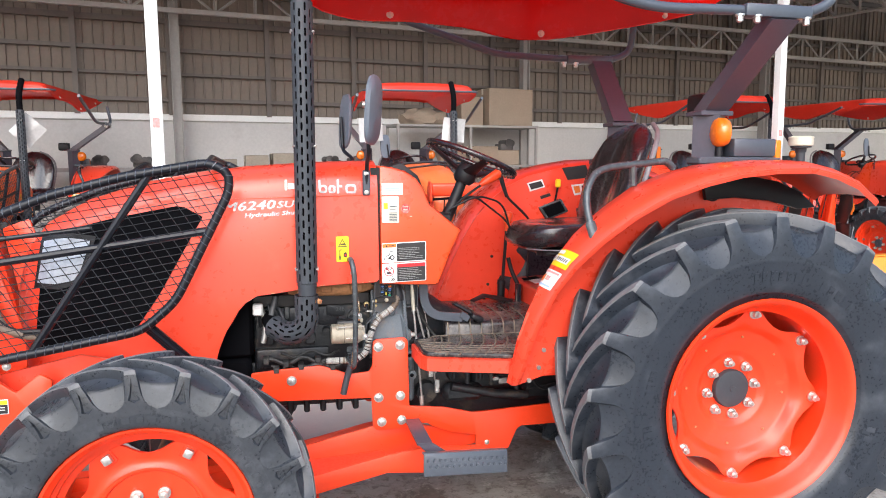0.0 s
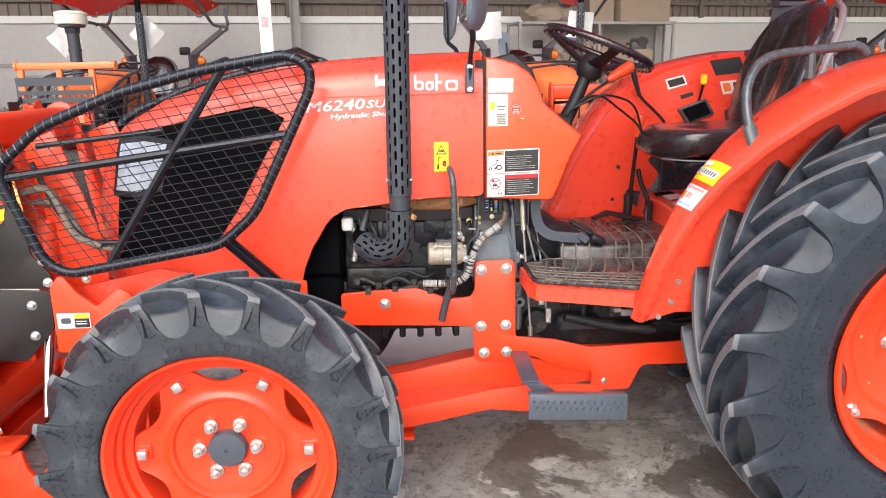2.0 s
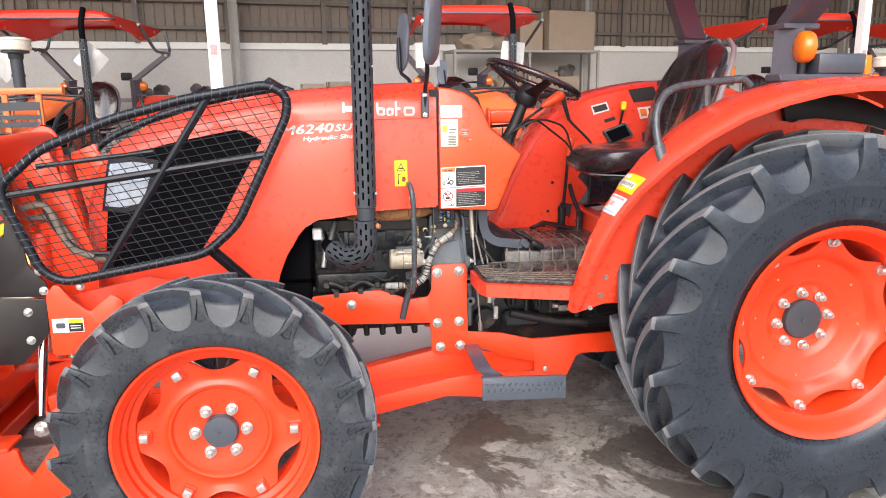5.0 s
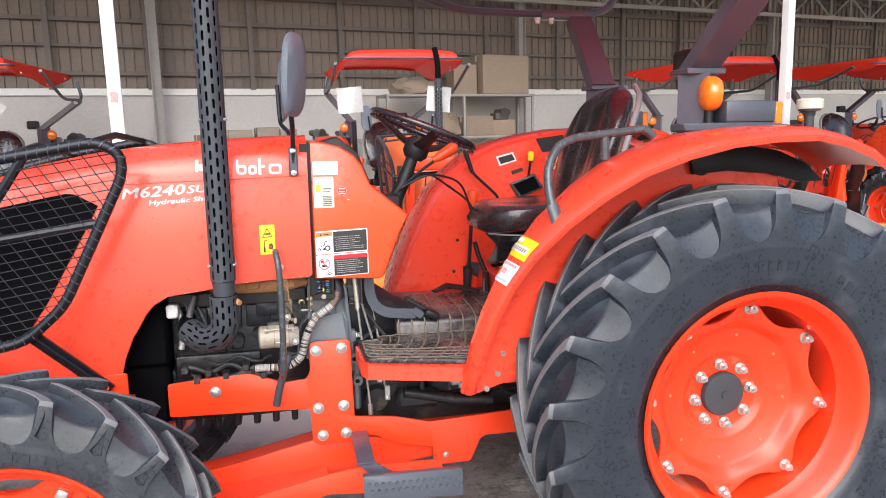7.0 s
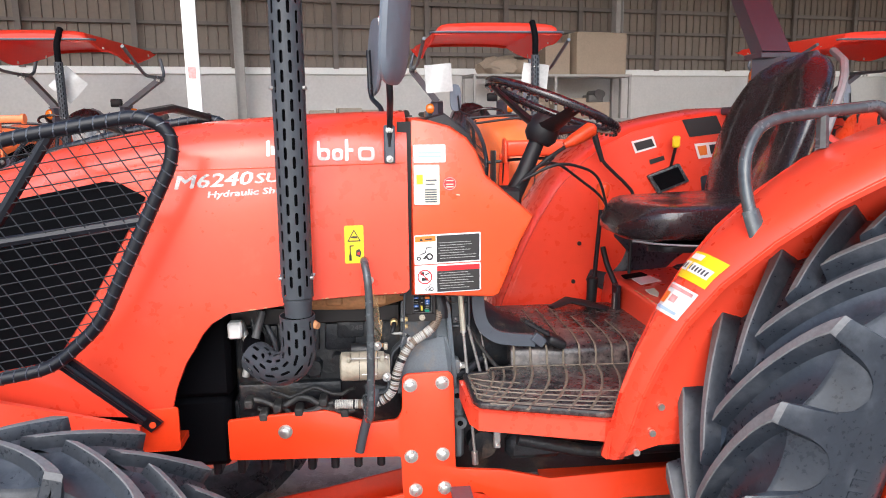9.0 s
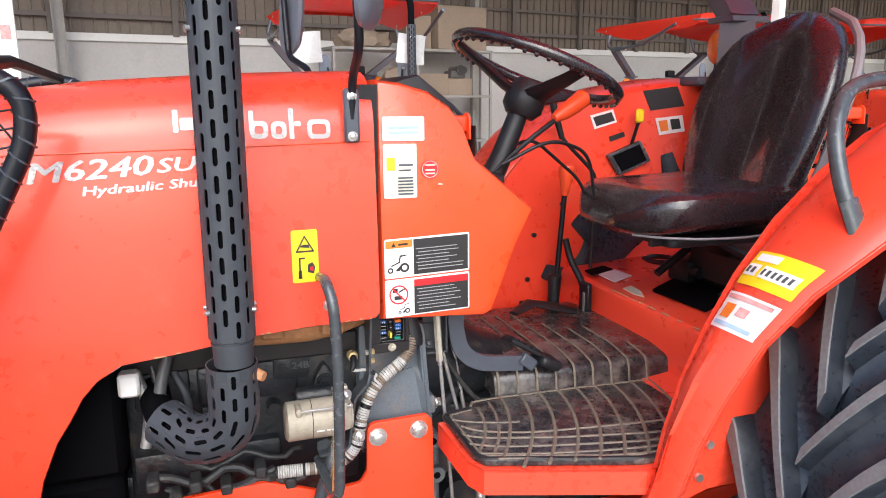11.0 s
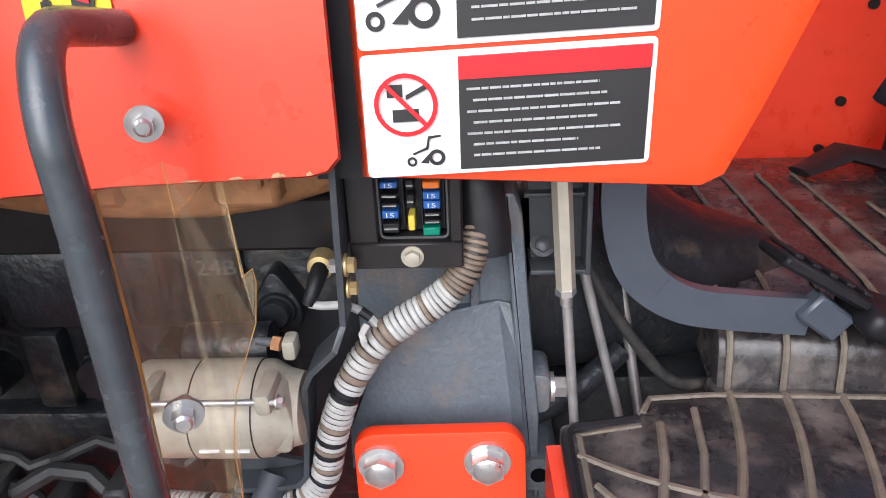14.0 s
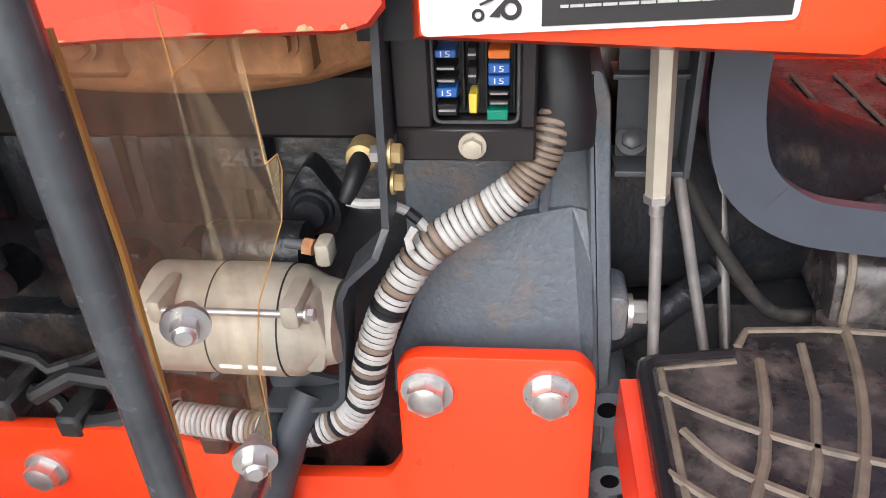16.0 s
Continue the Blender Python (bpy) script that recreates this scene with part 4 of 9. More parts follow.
def fender(root, side, mat, far=False, name="fender"):
    """A curved rear fender with its inner wall; side -1 is the near one."""
    bm = bmesh.new()
    spine = NEAR_SPINE if not far else FAR_SPINE
    inner, outer = FENDER_IN, FAR_OUT if far else NEAR_OUT
    rows = []
    for i, ((x, z), a, b) in enumerate(zip(spine, inner, outer)):
        p0, p1 = Vector(spine[max(0, i - 1)]), Vector(spine[min(len(spine) - 1, i + 1)])
        d = (p1 - p0).normalized()
        n = Vector((-d.y, d.x))
        if n.y < 0 and i > 8:
            n = -n
        sec = [(a, -0.02), (a + 0.015, 0.0), (a + 0.04, 0.012), (a + (b - a) * 0.5, 0.018), (b - 0.05, 0.01), (b - 0.016, 0.0), (b, -0.014), (b - 0.004, -0.027)]
        rows.append([bm.verts.new((x + n.x * h, MID + side * (0.0 + w), z + n.y * h)) for w, h in sec])
    for a, b in zip(rows, rows[1:]):
        for k in range(len(a) - 1):
            bm.faces.new((a[k], a[k + 1], b[k + 1], b[k]))
    r = bmesh.ops.extrude_face_region(bm, geom=bm.faces[:])
    for v in r["geom"]:
        if isinstance(v, bmesh.types.BMVert):
            d = Vector((RX - v.co.x, 0, RZ + 0.1 - v.co.z)).normalized()
            v.co += d * 0.006
    f = part(name, bm, mat, root, "curved orange rear fender over the tyre")
    y = MID + side * 0.497
    out = spine[:14] + [(2.52, 1.3), (2.5, 0.85), (1.62, 0.85), (1.42, 0.8), (1.325, 0.77)]
    bm = plate(bmesh.new(), [(x, z - 0.012) for x, z in out], y - 0.006, y + 0.006)
    part("inner_wall", bm, mat, f, "orange inner wall of the fender")
    yl = MID + side * 0.52
    bm = plate(bmesh.new(), [(2.1, 1.575), (2.3, 1.59), (2.45, 1.565), (2.56, 1.52), (2.64, 1.455), (2.55, 1.45), (2.42, 1.485), (2.25, 1.5), (2.12, 1.49)], yl - 0.012, yl + 0.012, 0.004)
    part("fender_liner", bm, dark_plastic, f, "dark grey liner under the rear of the fender")
    seam = [(2.452 + 0.012 * k, MID + side * w, z) for k, (w, z) in enumerate(((0.54, 1.617), (0.7, 1.623), (0.81, 1.612), (0.846, 1.594)))]
    part("fender_seam", tube(bmesh.new(), seam, 0.0025, 6), dark_plastic, f, "dark seam across the rear of the fender")
    bush = part("fender_bush", lathe(bmesh.new(), [(0.012, -0.004), (0.027, -0.004), (0.03, 0.002), (0.03, 0.014)], (0, 0, 0), 24), dark_plastic, f, "black rubber bush inside the fender", m=pose(2.163, MID + side * 0.515, 1.514, 0, 0, 0 if side < 0 else 180))
    part("fender_bolt", hex_bolt(bmesh.new(), (2.163, MID + side * 0.517, 1.514), (0, side, 0), 0.013, 0.012), zinc, f)
    return f


near_fender = fender(tractor, -1, paint)
far_fender = fender(tractor, 1, paint, True)


# seat platform and floor
FLOOR = [(0.966, -0.16), (0.97, -0.345), (0.988, -0.388), (1.297, -0.49), (1.36, -0.49), (1.36, 0.5), (1.2, 0.5), (1.2, -0.12), (1.06, -0.15)]
bm = plate(bmesh.new(), FLOOR, 0.862, 0.868, axis="z")
for (a, b), (c, d), (e, f) in (((0.966, -0.16), (0.97, -0.345), (0.01, 0)), ((0.97, -0.345), (0.988, -0.388), (0.01, 0.005)), ((0.988, -0.388), (1.297, -0.49), (0.0, 0.01)), ((1.297, -0.49), (1.36, -0.49), (0.0, 0.01))):
    vs = [bm.verts.new(p) for p in ((a, b, 0.868), (c, d, 0.868), (c, d, 0.812), (a, b, 0.812), (a + e, b + f, 0.868), (c + e, d + f, 0.868), (c + e, d + f, 0.812), (a + e, b + f, 0.812))]
    for q in ((0, 1, 2, 3), (7, 6, 5, 4), (3, 2, 6, 7), (0, 3, 7, 4), (1, 5, 6, 2)):
        bm.faces.new([vs[i] for i in q])
floor_plate = part("floor_plate", bm, paint, tractor, "orange sheet steel floor plate with a folded edge")
part("seat_deck", plate(bmesh.new(), round2([(1.6, 0.79), (1.625, 1.033), (2.55, 1.08), (2.55, 0.79)], 0.016), -0.47, 0.51, 0.008), paint, tractor, "orange steel deck under the seat")
part("side_shelf", plate(bmesh.new(), round2([(1.36, 0.86), (1.64, 0.9), (1.64, 0.79), (1.36, 0.79)], 0.01), -0.48, 0.51), paint, tractor, "orange step behind the floor mat")

MATZ = 0.872
MAT_OUT = [(0.978, -0.15), (0.978, -0.345), (0.993, -0.379), (1.297, -0.476), (1.45, -0.47), (1.7, -0.42), (1.7, -0.02), (1.16, -0.02), (1.131, -0.073), (1.12, -0.105), (1.062, -0.11), (1.053, -0.138)]
bm = plate(bmesh.new(), round2(MAT_OUT, 0.008, 3), MATZ - 0.003, MATZ + 0.012, 0.003, axis="z")
# the raised rear half, with a rounded front face that runs a little askew
raised = plate(bmesh.new(), round2([(-0.1, MATZ - 0.002), (-0.088, MATZ + 0.062), (0.0, MATZ + 0.076), (0.3, MATZ + 0.074), (0.44, MATZ + 0.06), (0.44, MATZ - 0.002)], [0, 0.022, 0.03, 0.05, 0.02, 0], 5), 1.132, 1.64, 0.006, axis="x")


def mat_skew(x, y):
    """The askew plan of the raised half."""
    f = (x - 1.132) / 0.508
    return x + (1 - f) * 0.08 * (y + 0.09) * (y > -0.09) + f * 0.06 * (y + 0.09), y - 0.028 * f * max(0, 1 - max(0, y + 0.1) / 0.3)


for v in raised.verts:
    v.co.x, v.co.y = mat_skew(v.co.x, v.co.y)
mat_thing = part("floor_mat", bm, mat_rubber, tractor, "dusty black rubber floor mat with raised ridges")
part("raised_mat", raised, mat_rubber, mat_thing, "raised rear half of the rubber mat")


def mat_ridges(path, r, flat=0.7):
    part("ridge", tube(bmesh.new(), path, r, 6, flat=flat), mat_ridge, mat_thing)


FACE = [(-0.1015, 0.0), (-0.098, 0.02), (-0.095, 0.04), (-0.091, 0.056), (-0.083, 0.067), (-0.068, 0.071), (-0.04, 0.074), (0.0, 0.077), (0.06, 0.0775), (0.14, 0.077)]
for i in range(11):
    x0 = 1.142 + 0.0505 * i
    # down from the foot of the face, fanning out over the lower half
    path = []
    for j in range(13):
        d = (0.318, 0.32, 0.322, 0.325, 0.332, 0.34, 0.342, 0.335, 0.33, 0.325, 0.32)[i] * j / 12
        if i == 0:
            d *= 0.87
        path.append((x0 - (0.1 * d + 1.08 * d * d) * (1 - 0.035 * i), -0.106 - 0.0028 * i - d, MATZ + 0.0125))
    mat_ridges(path, 0.0042)
    if i < 9:
        top = []
        for y, h in FACE + ([(0.2, 0.0755), (0.26, 0.075), (0.32, 0.0735)] if i < 5 else [(0.2, 0.0755)] if i < 6 else []):
            x, yy = mat_skew(x0 - 0.05 * max(0, y), y - 0.0015)
            if y < -0.05:
                x = x0 + (x - x0) * 0.5
            top.append((x, yy, MATZ + h + 0.001))
        mat_ridges(top[:8 if i == 8 else None], 0.0034)
mat_ridges([(1.068, -0.15, MATZ + 0.0125), (1.06, -0.2, MATZ + 0.0125), (1.046, -0.25, MATZ + 0.0125), (1.024, -0.3, MATZ + 0.0125), (0.994, -0.345, MATZ + 0.0125)], 0.0042)
mat_ridges([(1.103, -0.13, MATZ + 0.0125), (1.095, -0.19, MATZ + 0.0125), (1.078, -0.25, MATZ + 0.0125), (1.052, -0.31, MATZ + 0.0125), (1.02, -0.362, MATZ + 0.0125)], 0.0036)
CROSS = [[(0.99, -0.19), (1.03, -0.215), (1.08, -0.235), (1.13, -0.246)], [(1.0, -0.225), (1.02, -0.255), (1.08, -0.285), (1.14, -0.303), (1.224, -0.315), (1.38, -0.335), (1.5, -0.345)],
         [(0.985, -0.262), (1.01, -0.284), (1.054, -0.303), (1.112, -0.32), (1.2, -0.346), (1.374, -0.383), (1.48, -0.395)],
         [(0.985, -0.307), (1.042, -0.339), (1.142, -0.367), (1.242, -0.391), (1.342, -0.412), (1.45, -0.42)],
         [(0.99, -0.352), (1.075, -0.384), (1.229, -0.42), (1.332, -0.437), (1.42, -0.443)],
         [(1.02, -0.384), (1.15, -0.422), (1.295, -0.456), (1.4, -0.462)]]
for chain in CROSS:
    mat_ridges([(p[0], p[1], MATZ + 0.0125) for p in rounded([(x, y, 0.0) for x, y in chain], 0.03, 3)], 0.0036)
# the seam at the foot of the face, and the rim round the front
mat_ridges([(1.055, -0.135, MATZ + 0.0125), (1.066, -0.115, MATZ + 0.0125), (1.122, -0.11, MATZ + 0.0125), (1.35, -0.118, MATZ + 0.0125), (1.63, -0.133, MATZ + 0.0125)], 0.0034)
part("mat_rim", tube(bmesh.new(), rounded([(1.05, -0.143, MATZ + 0.01), (0.983, -0.155, MATZ + 0.01), (0.983, -0.343, MATZ + 0.01), (0.997, -0.374, MATZ + 0.01), (1.297, -0.47, MATZ + 0.01), (1.42, -0.468, MATZ + 0.01)], 0.012, 3), 0.0055, 8), dark_plastic, mat_thing, "thick black rim of the mat")
mat_ridges([(1.05, -0.152, MATZ + 0.012), (0.994, -0.165, MATZ + 0.012), (0.994, -0.34, MATZ + 0.012), (1.006, -0.365, MATZ + 0.012), (1.297, -0.459, MATZ + 0.012), (1.4, -0.457, MATZ + 0.012)], 0.003)
# added black plate: hides orange beyond the mat and stands for the dark there
part("tunnel_cover", plate(bmesh.new(), round2([(1.06, 0.0), (1.2, 0.0), (1.22, 0.46), (1.06, 0.46)], 0.02), 0.9, 0.912, 0.003, axis="z"), dark_plastic, tractor, "black plate added to keep the space beside the raised mat dark")
# loose rubber flap behind the raised half
part("rubber_flap", tube(bmesh.new(), [(1.36, 0.3, MATZ + 0.082), (1.43, 0.33, MATZ + 0.1), (1.5, 0.31, MATZ + 0.088), (1.56, 0.27, MATZ + 0.078)], [0.02, 0.03, 0.03, 0.02], 10, flat=0.3), dark_plastic, mat_thing, "crumpled black rubber flap")

# engine
bm = box(bmesh.new(), (0.31, -0.075, 0.72), (0.80, 0.16, 1.05), 0.012, seg=2)
for x0, x1 in ((0.33, 0.44), (0.455, 0.56), (0.575, 0.665)):
    box(bm, (x0, -0.088, 0.95), (x1, -0.06, 1.035), 0.01, seg=2)
for x0, x1, z0, z1, y in ((0.32, 0.62, 0.78, 0.86, -0.1), (0.46, 0.5, 0.86, 0.95, -0.095), (0.52, 0.56, 0.87, 0.93, -0.1), (0.34, 0.39, 0.88, 0.94, -0.11), (0.655, 0.72, 0.93, 0.945, -0.095)):
    box(bm, (x0, y, z0), (x1, -0.05, z1), 0.008, seg=2)
for x, z, r in ((0.54, 0.905, 0.028), (0.42, 0.9, 0.022), (0.61, 0.93, 0.016)):
    cyl(bm, (x, -0.07, z), (x, -0.108, z), r, r * 0.85, 16)
engine = pieces("engine_block", "cast_boss", bm, engine_paint, tractor, "dark grey cast engine block")
bm = plate(bmesh.new(), round2([(0.722, 1.022), (0.698, 0.985), (0.695, 0.952), (0.742, 0.952), (0.747, 0.98)], 0.014, 5), -0.1, -0.07, 0.004)
lathe(bm, [(0.001, -0.112), (0.0125, -0.112), (0.0145, -0.109), (0.0145, -0.104), (0.0175, -0.104), (0.0185, -0.1), (0.0185, -0.09)], (0.722, 0, 0.978), 24)
part("lifting_lug", bm, engine_paint, engine, "grey cast boss with a blind plug")
bm = box(bmesh.new(), (0.31, -0.108, 1.041), (0.795, 0.1, 1.092), 0.004)
part("heat_shield", bm, satin_black, engine, "dark painted strip below the manifold")
bm = bmesh.new()
tube(bm, [(0.46, -0.09, 1.12), (0.55, -0.11, 1.118), (0.62, -0.118, 1.12), (0.69, -0.12, 1.122), (0.74, -0.115, 1.124), (0.805, -0.1, 1.13)], [0.03, 0.034, 0.037, 0.039, 0.036, 0.028], 16)
box(bm, (0.706, -0.165, 1.104), (0.759, -0.1, 1.165), 0.006)
box(bm, (0.585, -0.16, 1.104), (0.635, -0.1, 1.16), 0.006)
manifold = part("manifold", bm, cast_tan, engine, "rusty tan exhaust manifold")
for x in (0.612, 0.742):
    part("manifold_bolt", hex_bolt(bmesh.new(), (x, -0.165, 1.13), (0, -1, 0), 0.009, 0.01), cast_tan, manifold)
for i, (a, b) in enumerate((((0.37, -0.1, 1.06), (0.36, -0.12, 0.93)), ((0.41, -0.1, 1.04), (0.43, -0.11, 0.92)), ((0.34, -0.11, 1.05), (0.35, -0.14, 0.9)))):
    part("pipe", tube(bmesh.new(), rounded([a, ((a[0] + b[0]) / 2 + 0.02, a[1] - 0.02, (a[2] + b[2]) / 2), b], 0.04), 0.008 + 0.003 * (i == 2), 10), (engine_paint, stack_paint, rod_steel)[i], engine, "thin metal pipe on the engine")
part("breather_pipe", tube(bmesh.new(), rounded([(0.405, -0.13, 1.09), (0.385, -0.15, 1.02), (0.386, -0.16, 0.97), (0.38, -0.16, 0.95)], 0.02), 0.012, 10), rod_dark, engine, "grey taped breather pipe")
for z in (1.01, 0.995, 0.98):
    part("pipe_band", cyl(bmesh.new(), (0.385, -0.155, z), (0.385, -0.156, z + 0.006), 0.014, seg=12), dark_plastic, engine)
bm = box(bmesh.new(), (0.312, -0.17, 1.02), (0.352, -0.13, 1.068), 0.006)
part("filter_cap", bm, white, engine, "white plastic filter housing")
# injector loom under the block
bm = bmesh.new()
random.seed(5)
for x0, x1, z, y, r in ((0.36, 0.6, 0.822, -0.155, 0.009), (0.5, 0.7, 0.8, -0.165, 0.011), (0.38, 0.5, 0.79, -0.15, 0.007), (0.42, 0.66, 0.845, -0.14, 0.006)):
    tube(bm, [(x0 + (x1 - x0) * i / 14, y + random.uniform(-0.006, 0.006), z + 0.012 * math.sin(i * 0.8 + x0 * 20) * (1 if r < 0.01 else 0.5)) for i in range(15)], r, 8)
pieces("cable_loom", "cable", bm, loom_dark, tractor, "dusty taped cable loom along the engine")
bm = bmesh.new()
for x, z in ((0.4, 0.79), (0.44, 0.815), (0.5, 0.8), (0.57, 0.825), (0.63, 0.79), (0.36, 0.83)):
    box(bm, (x - 0.012, -0.185, z - 0.012), (x + 0.012, -0.13, z + 0.012), 0.004)
pieces("connector", "clamp", bm, loom_dark, tractor, "small metal clamps and connectors")
part("sump", plate(bmesh.new(), round2([(-0.35, 0.66), (-0.3, 0.61), (0.6, 0.59), (0.95, 0.6), (0.95, 0.8), (-0.35, 0.8)], 0.04), -0.06, 0.14, 0.02), engine_paint, engine, "dark grey oil sump")
bm = bmesh.new()
for i in range(11):
    box(bm, (0.02 + 0.07 * i, -0.09, 0.572), (0.045 + 0.07 * i, 0.1, 0.64), 0.006)
pieces("sump_rib", "rib", bm, dark_plastic, tractor, "black ribbed guard under the engine")
casting_panel = plate(bmesh.new(), round2([(0.612, 0.99), (0.69, 0.99), (0.69, 1.044), (0.612, 1.044)], 0.012), -0.094, -0.07, 0.003)
part("casting_panel", casting_panel, engine_paint, engine)
# both boxes are near-black to paint in the unlit depth of the bay
part("front_support", box(bmesh.new(), (-0.55, -0.13, 0.62), (0.3, 0.16, 0.84), 0.02), black_mesh_and_shade, tractor, "front axle support painted near-black for the bay's deep shade")
part("bay_shroud", box(bmesh.new(), (-0.1, -0.14, 0.84), (0.31, 0.17, 1.2), 0.015), black_mesh_and_shade, tractor, "near-black block standing for the shaded depth ahead of the engine")

STX, STY, STZ = 0.622, -0.186, 0.934
bm = lathe(bmesh.new(), [(0.001, 0.0), (0.034, 0.0), (0.041, 0.005), (0.041, 0.054), (0.0415, 0.055), (0.0415, 0.105), (0.041, 0.106), (0.0405, 0.114), (0.037, 0.12), (0.033, 0.128), (0.03, 0.14), (0.001, 0.141)], seg=40)
bmesh.ops.transform(bm, matrix=pose(STX, STY, STZ, 0, 0, -90), verts=bm.verts)
starter = part("starter_motor", bm, alu, tractor, "dusty aluminium starter motor")
bm = bmesh.new()
lathe(bm, [(0.001, 0.0), (0.019, 0.0), (0.021, 0.004), (0.021, 0.075), (0.001, 0.076)], seg=24)
bmesh.ops.transform(bm, matrix=pose(STX + 0.03, -0.14, 0.966, 0, 0, -90), verts=bm.verts)
part("solenoid", bm, engine_paint, starter, "dark solenoid behind the starter body")
for x, w in ((STX + 0.02, 0.012), (STX + 0.112, 0.014)):
    part("lug", box(bmesh.new(), (x, -0.23, STZ + 0.024), (x + w, -0.19, STZ + 0.044), 0.005, seg=2), alu, starter)
part("lug", plate(bmesh.new(), round2([(0.735, 0.955), (0.748, 0.972), (0.757, 0.96), (0.76, 0.935), (0.754, 0.91), (0.738, 0.912)], 0.007), -0.218, -0.19, 0.004), alu, starter, "cast nose of the starter")
part("terminal", cyl(bmesh.new(), (0.724, -0.17, 0.99), (0.738, -0.172, 0.989), 0.004, seg=10), rod_dark, starter, "threaded terminal stud")
part("terminal", cyl(bmesh.new(), (0.738, -0.172, 0.989), (0.745, -0.173, 0.988), 0.0065, seg=6), cast_tan, starter, "rusty terminal nut")
part("terminal", box(bmesh.new(), (0.746, -0.18, 0.975), (0.758, -0.16, 0.994), 0.004, seg=2), alu, starter)
part("through_bolt", cyl(bmesh.new(), (STX + 0.02, -0.226, STZ + 0.035), (STX + 0.134, -0.226, STZ + 0.036), 0.0026, seg=10), rod_steel, starter, "thin steel through bolt on the starter")
part("through_bolt", hex_bolt(bmesh.new(), (STX + 0.13, -0.226, STZ + 0.036), (1, 0, 0), 0.0045, 0.006), zinc, starter)
for x in (STX + 0.0545, STX + 0.1055):
    part("seam", tube(bmesh.new(), [(x, STY + 0.0412 * math.cos(t * math.pi / 16), STZ + 0.0412 * math.sin(t * math.pi / 16)) for t in range(32)], 0.0008, 5, closed=True), dark_plastic, starter, "dark seam round the starter body")
for x0, x1 in ((0.683, 0.699), (0.704, 0.711), (0.714, 0.724)):
    part("worn_label", plate(bmesh.new(), [(x0, -0.2272), (x1, -0.2272), (x1, -0.2245), (x0, -0.2245)], STZ - 0.013, STZ - 0.0104, axis="z"), white, starter, "worn white label on the starter")

# flywheel housing and its flange
bm = plate(bmesh.new(), round2([(0.795, 0.80), (0.945, 0.80), (0.943, 1.06), (0.915, 1.1), (0.8, 1.1)], [0.005, 0.005, 0.03, 0.04, 0.01]), -0.105, 0.14, 0.003)
housing = part("flywheel_housing", bm, housing_paint, tractor, "blue-grey cast flywheel housing with rust marks")
# the lower half bulges out below a sloping shoulder
bm = bmesh.new()
BULGE = [(0.786, 0.83), (0.942, 0.83), (0.946, 0.88), (0.941, 0.95), (0.936, 0.986), (0.925, 0.989), (0.845, 0.978), (0.834, 0.971), (0.81, 0.93), (0.788, 0.875)]
front = [bm.verts.new((x, -0.108 - 0.24 * min(0.11, max(0, 0.99 - z)) - 0.012 * (z < 0.985), z)) for x, z in BULGE]
rear = [bm.verts.new((x, -0.08, z)) for x, z in BULGE]
bm.faces.new(front)
for i in range(len(BULGE)):
    k = (i + 1) % len(BULGE)
    bm.faces.new((front[i], rear[i], rear[k], front[k]))
bmesh.ops.triangulate(bm, faces=[f for f in bm.faces if len(f.verts) > 4])
part("housing_bulge", bm, housing_paint, housing, "sloping cast lower half of the housing")
part("casting_ridge", plate(bmesh.new(), round2([(0.9, 0.985), (0.908, 0.985), (0.912, 1.05), (0.904, 1.05)], 0.003), -0.112, -0.1, 0.002), housing_paint, housing)
bm = plate(bmesh.new(), round2([(0.942, 0.76), (0.964, 0.76), (0.962, 0.88), (0.957, 0.93), (0.951, 1.0), (0.945, 1.08), (0.938, 1.1), (0.928, 1.1), (0.93, 1.08), (0.936, 1.0), (0.941, 0.93)], 0.004), -0.13, 0.15, 0.004)
plate(bm, round2([(0.952, 0.872), (0.973, 0.876), (0.973, 0.917), (0.952, 0.92)], 0.008), -0.124, -0.08, 0.004)
for x, z in ((0.963, 0.81), (0.972, 0.722)):
    cyl(bm, (x, -0.135, z), (x, -0.02, z), 0.02, seg=20)
box(bm, (0.955, -0.12, 0.6), (0.985, 0.1, 0.8), 0.01)
part("flange", bm, housing_paint, housing, "blue-grey bolted flange")
# near-black discs on the ears stand for the shade inside their bores
for x, z in ((0.963, 0.81), (0.972, 0.722)):
    part("bore", cyl(bmesh.new(), (x, -0.136, z), (x, -0.1345, z), 0.0085, seg=14), black_mesh_and_shade, housing)
part("flange_bolt", hex_bolt(bmesh.new(), (0.973, -0.11, 0.896), (1, 0, 0), 0.0105, 0.016), zinc, housing)

# gearbox behind
bm = box(bmesh.new(), (0.96, -0.03, 0.48), (2.3, 0.2, 0.85), 0.03, seg=2)
tube(bm, [(0.95, 0.06, 0.96), (1.02, 0.06, 0.95), (1.12, 0.06, 0.92), (1.22, 0.08, 0.9)], [0.14, 0.125, 0.09, 0.07], 24)
tube(bm, [(0.955, -0.1, 0.86), (1.0, -0.085, 0.87), (1.05, -0.05, 0.895)], [0.016, 0.013, 0.012], 10)
cyl(bm, (1.05, -0.08, 0.62), (1.05, 0.0, 0.62), 0.045, 0.05, 20)
cyl(bm, (1.2, -0.07, 0.7), (1.2, 0.0, 0.7), 0.05, 0.06, 20)
box(bm, (1.25, -0.1, 0.62), (1.45, 0.0, 0.78), 0.02)
box(bm, (1.5, -0.08, 0.55), (1.9, 0.0, 0.8), 0.02)
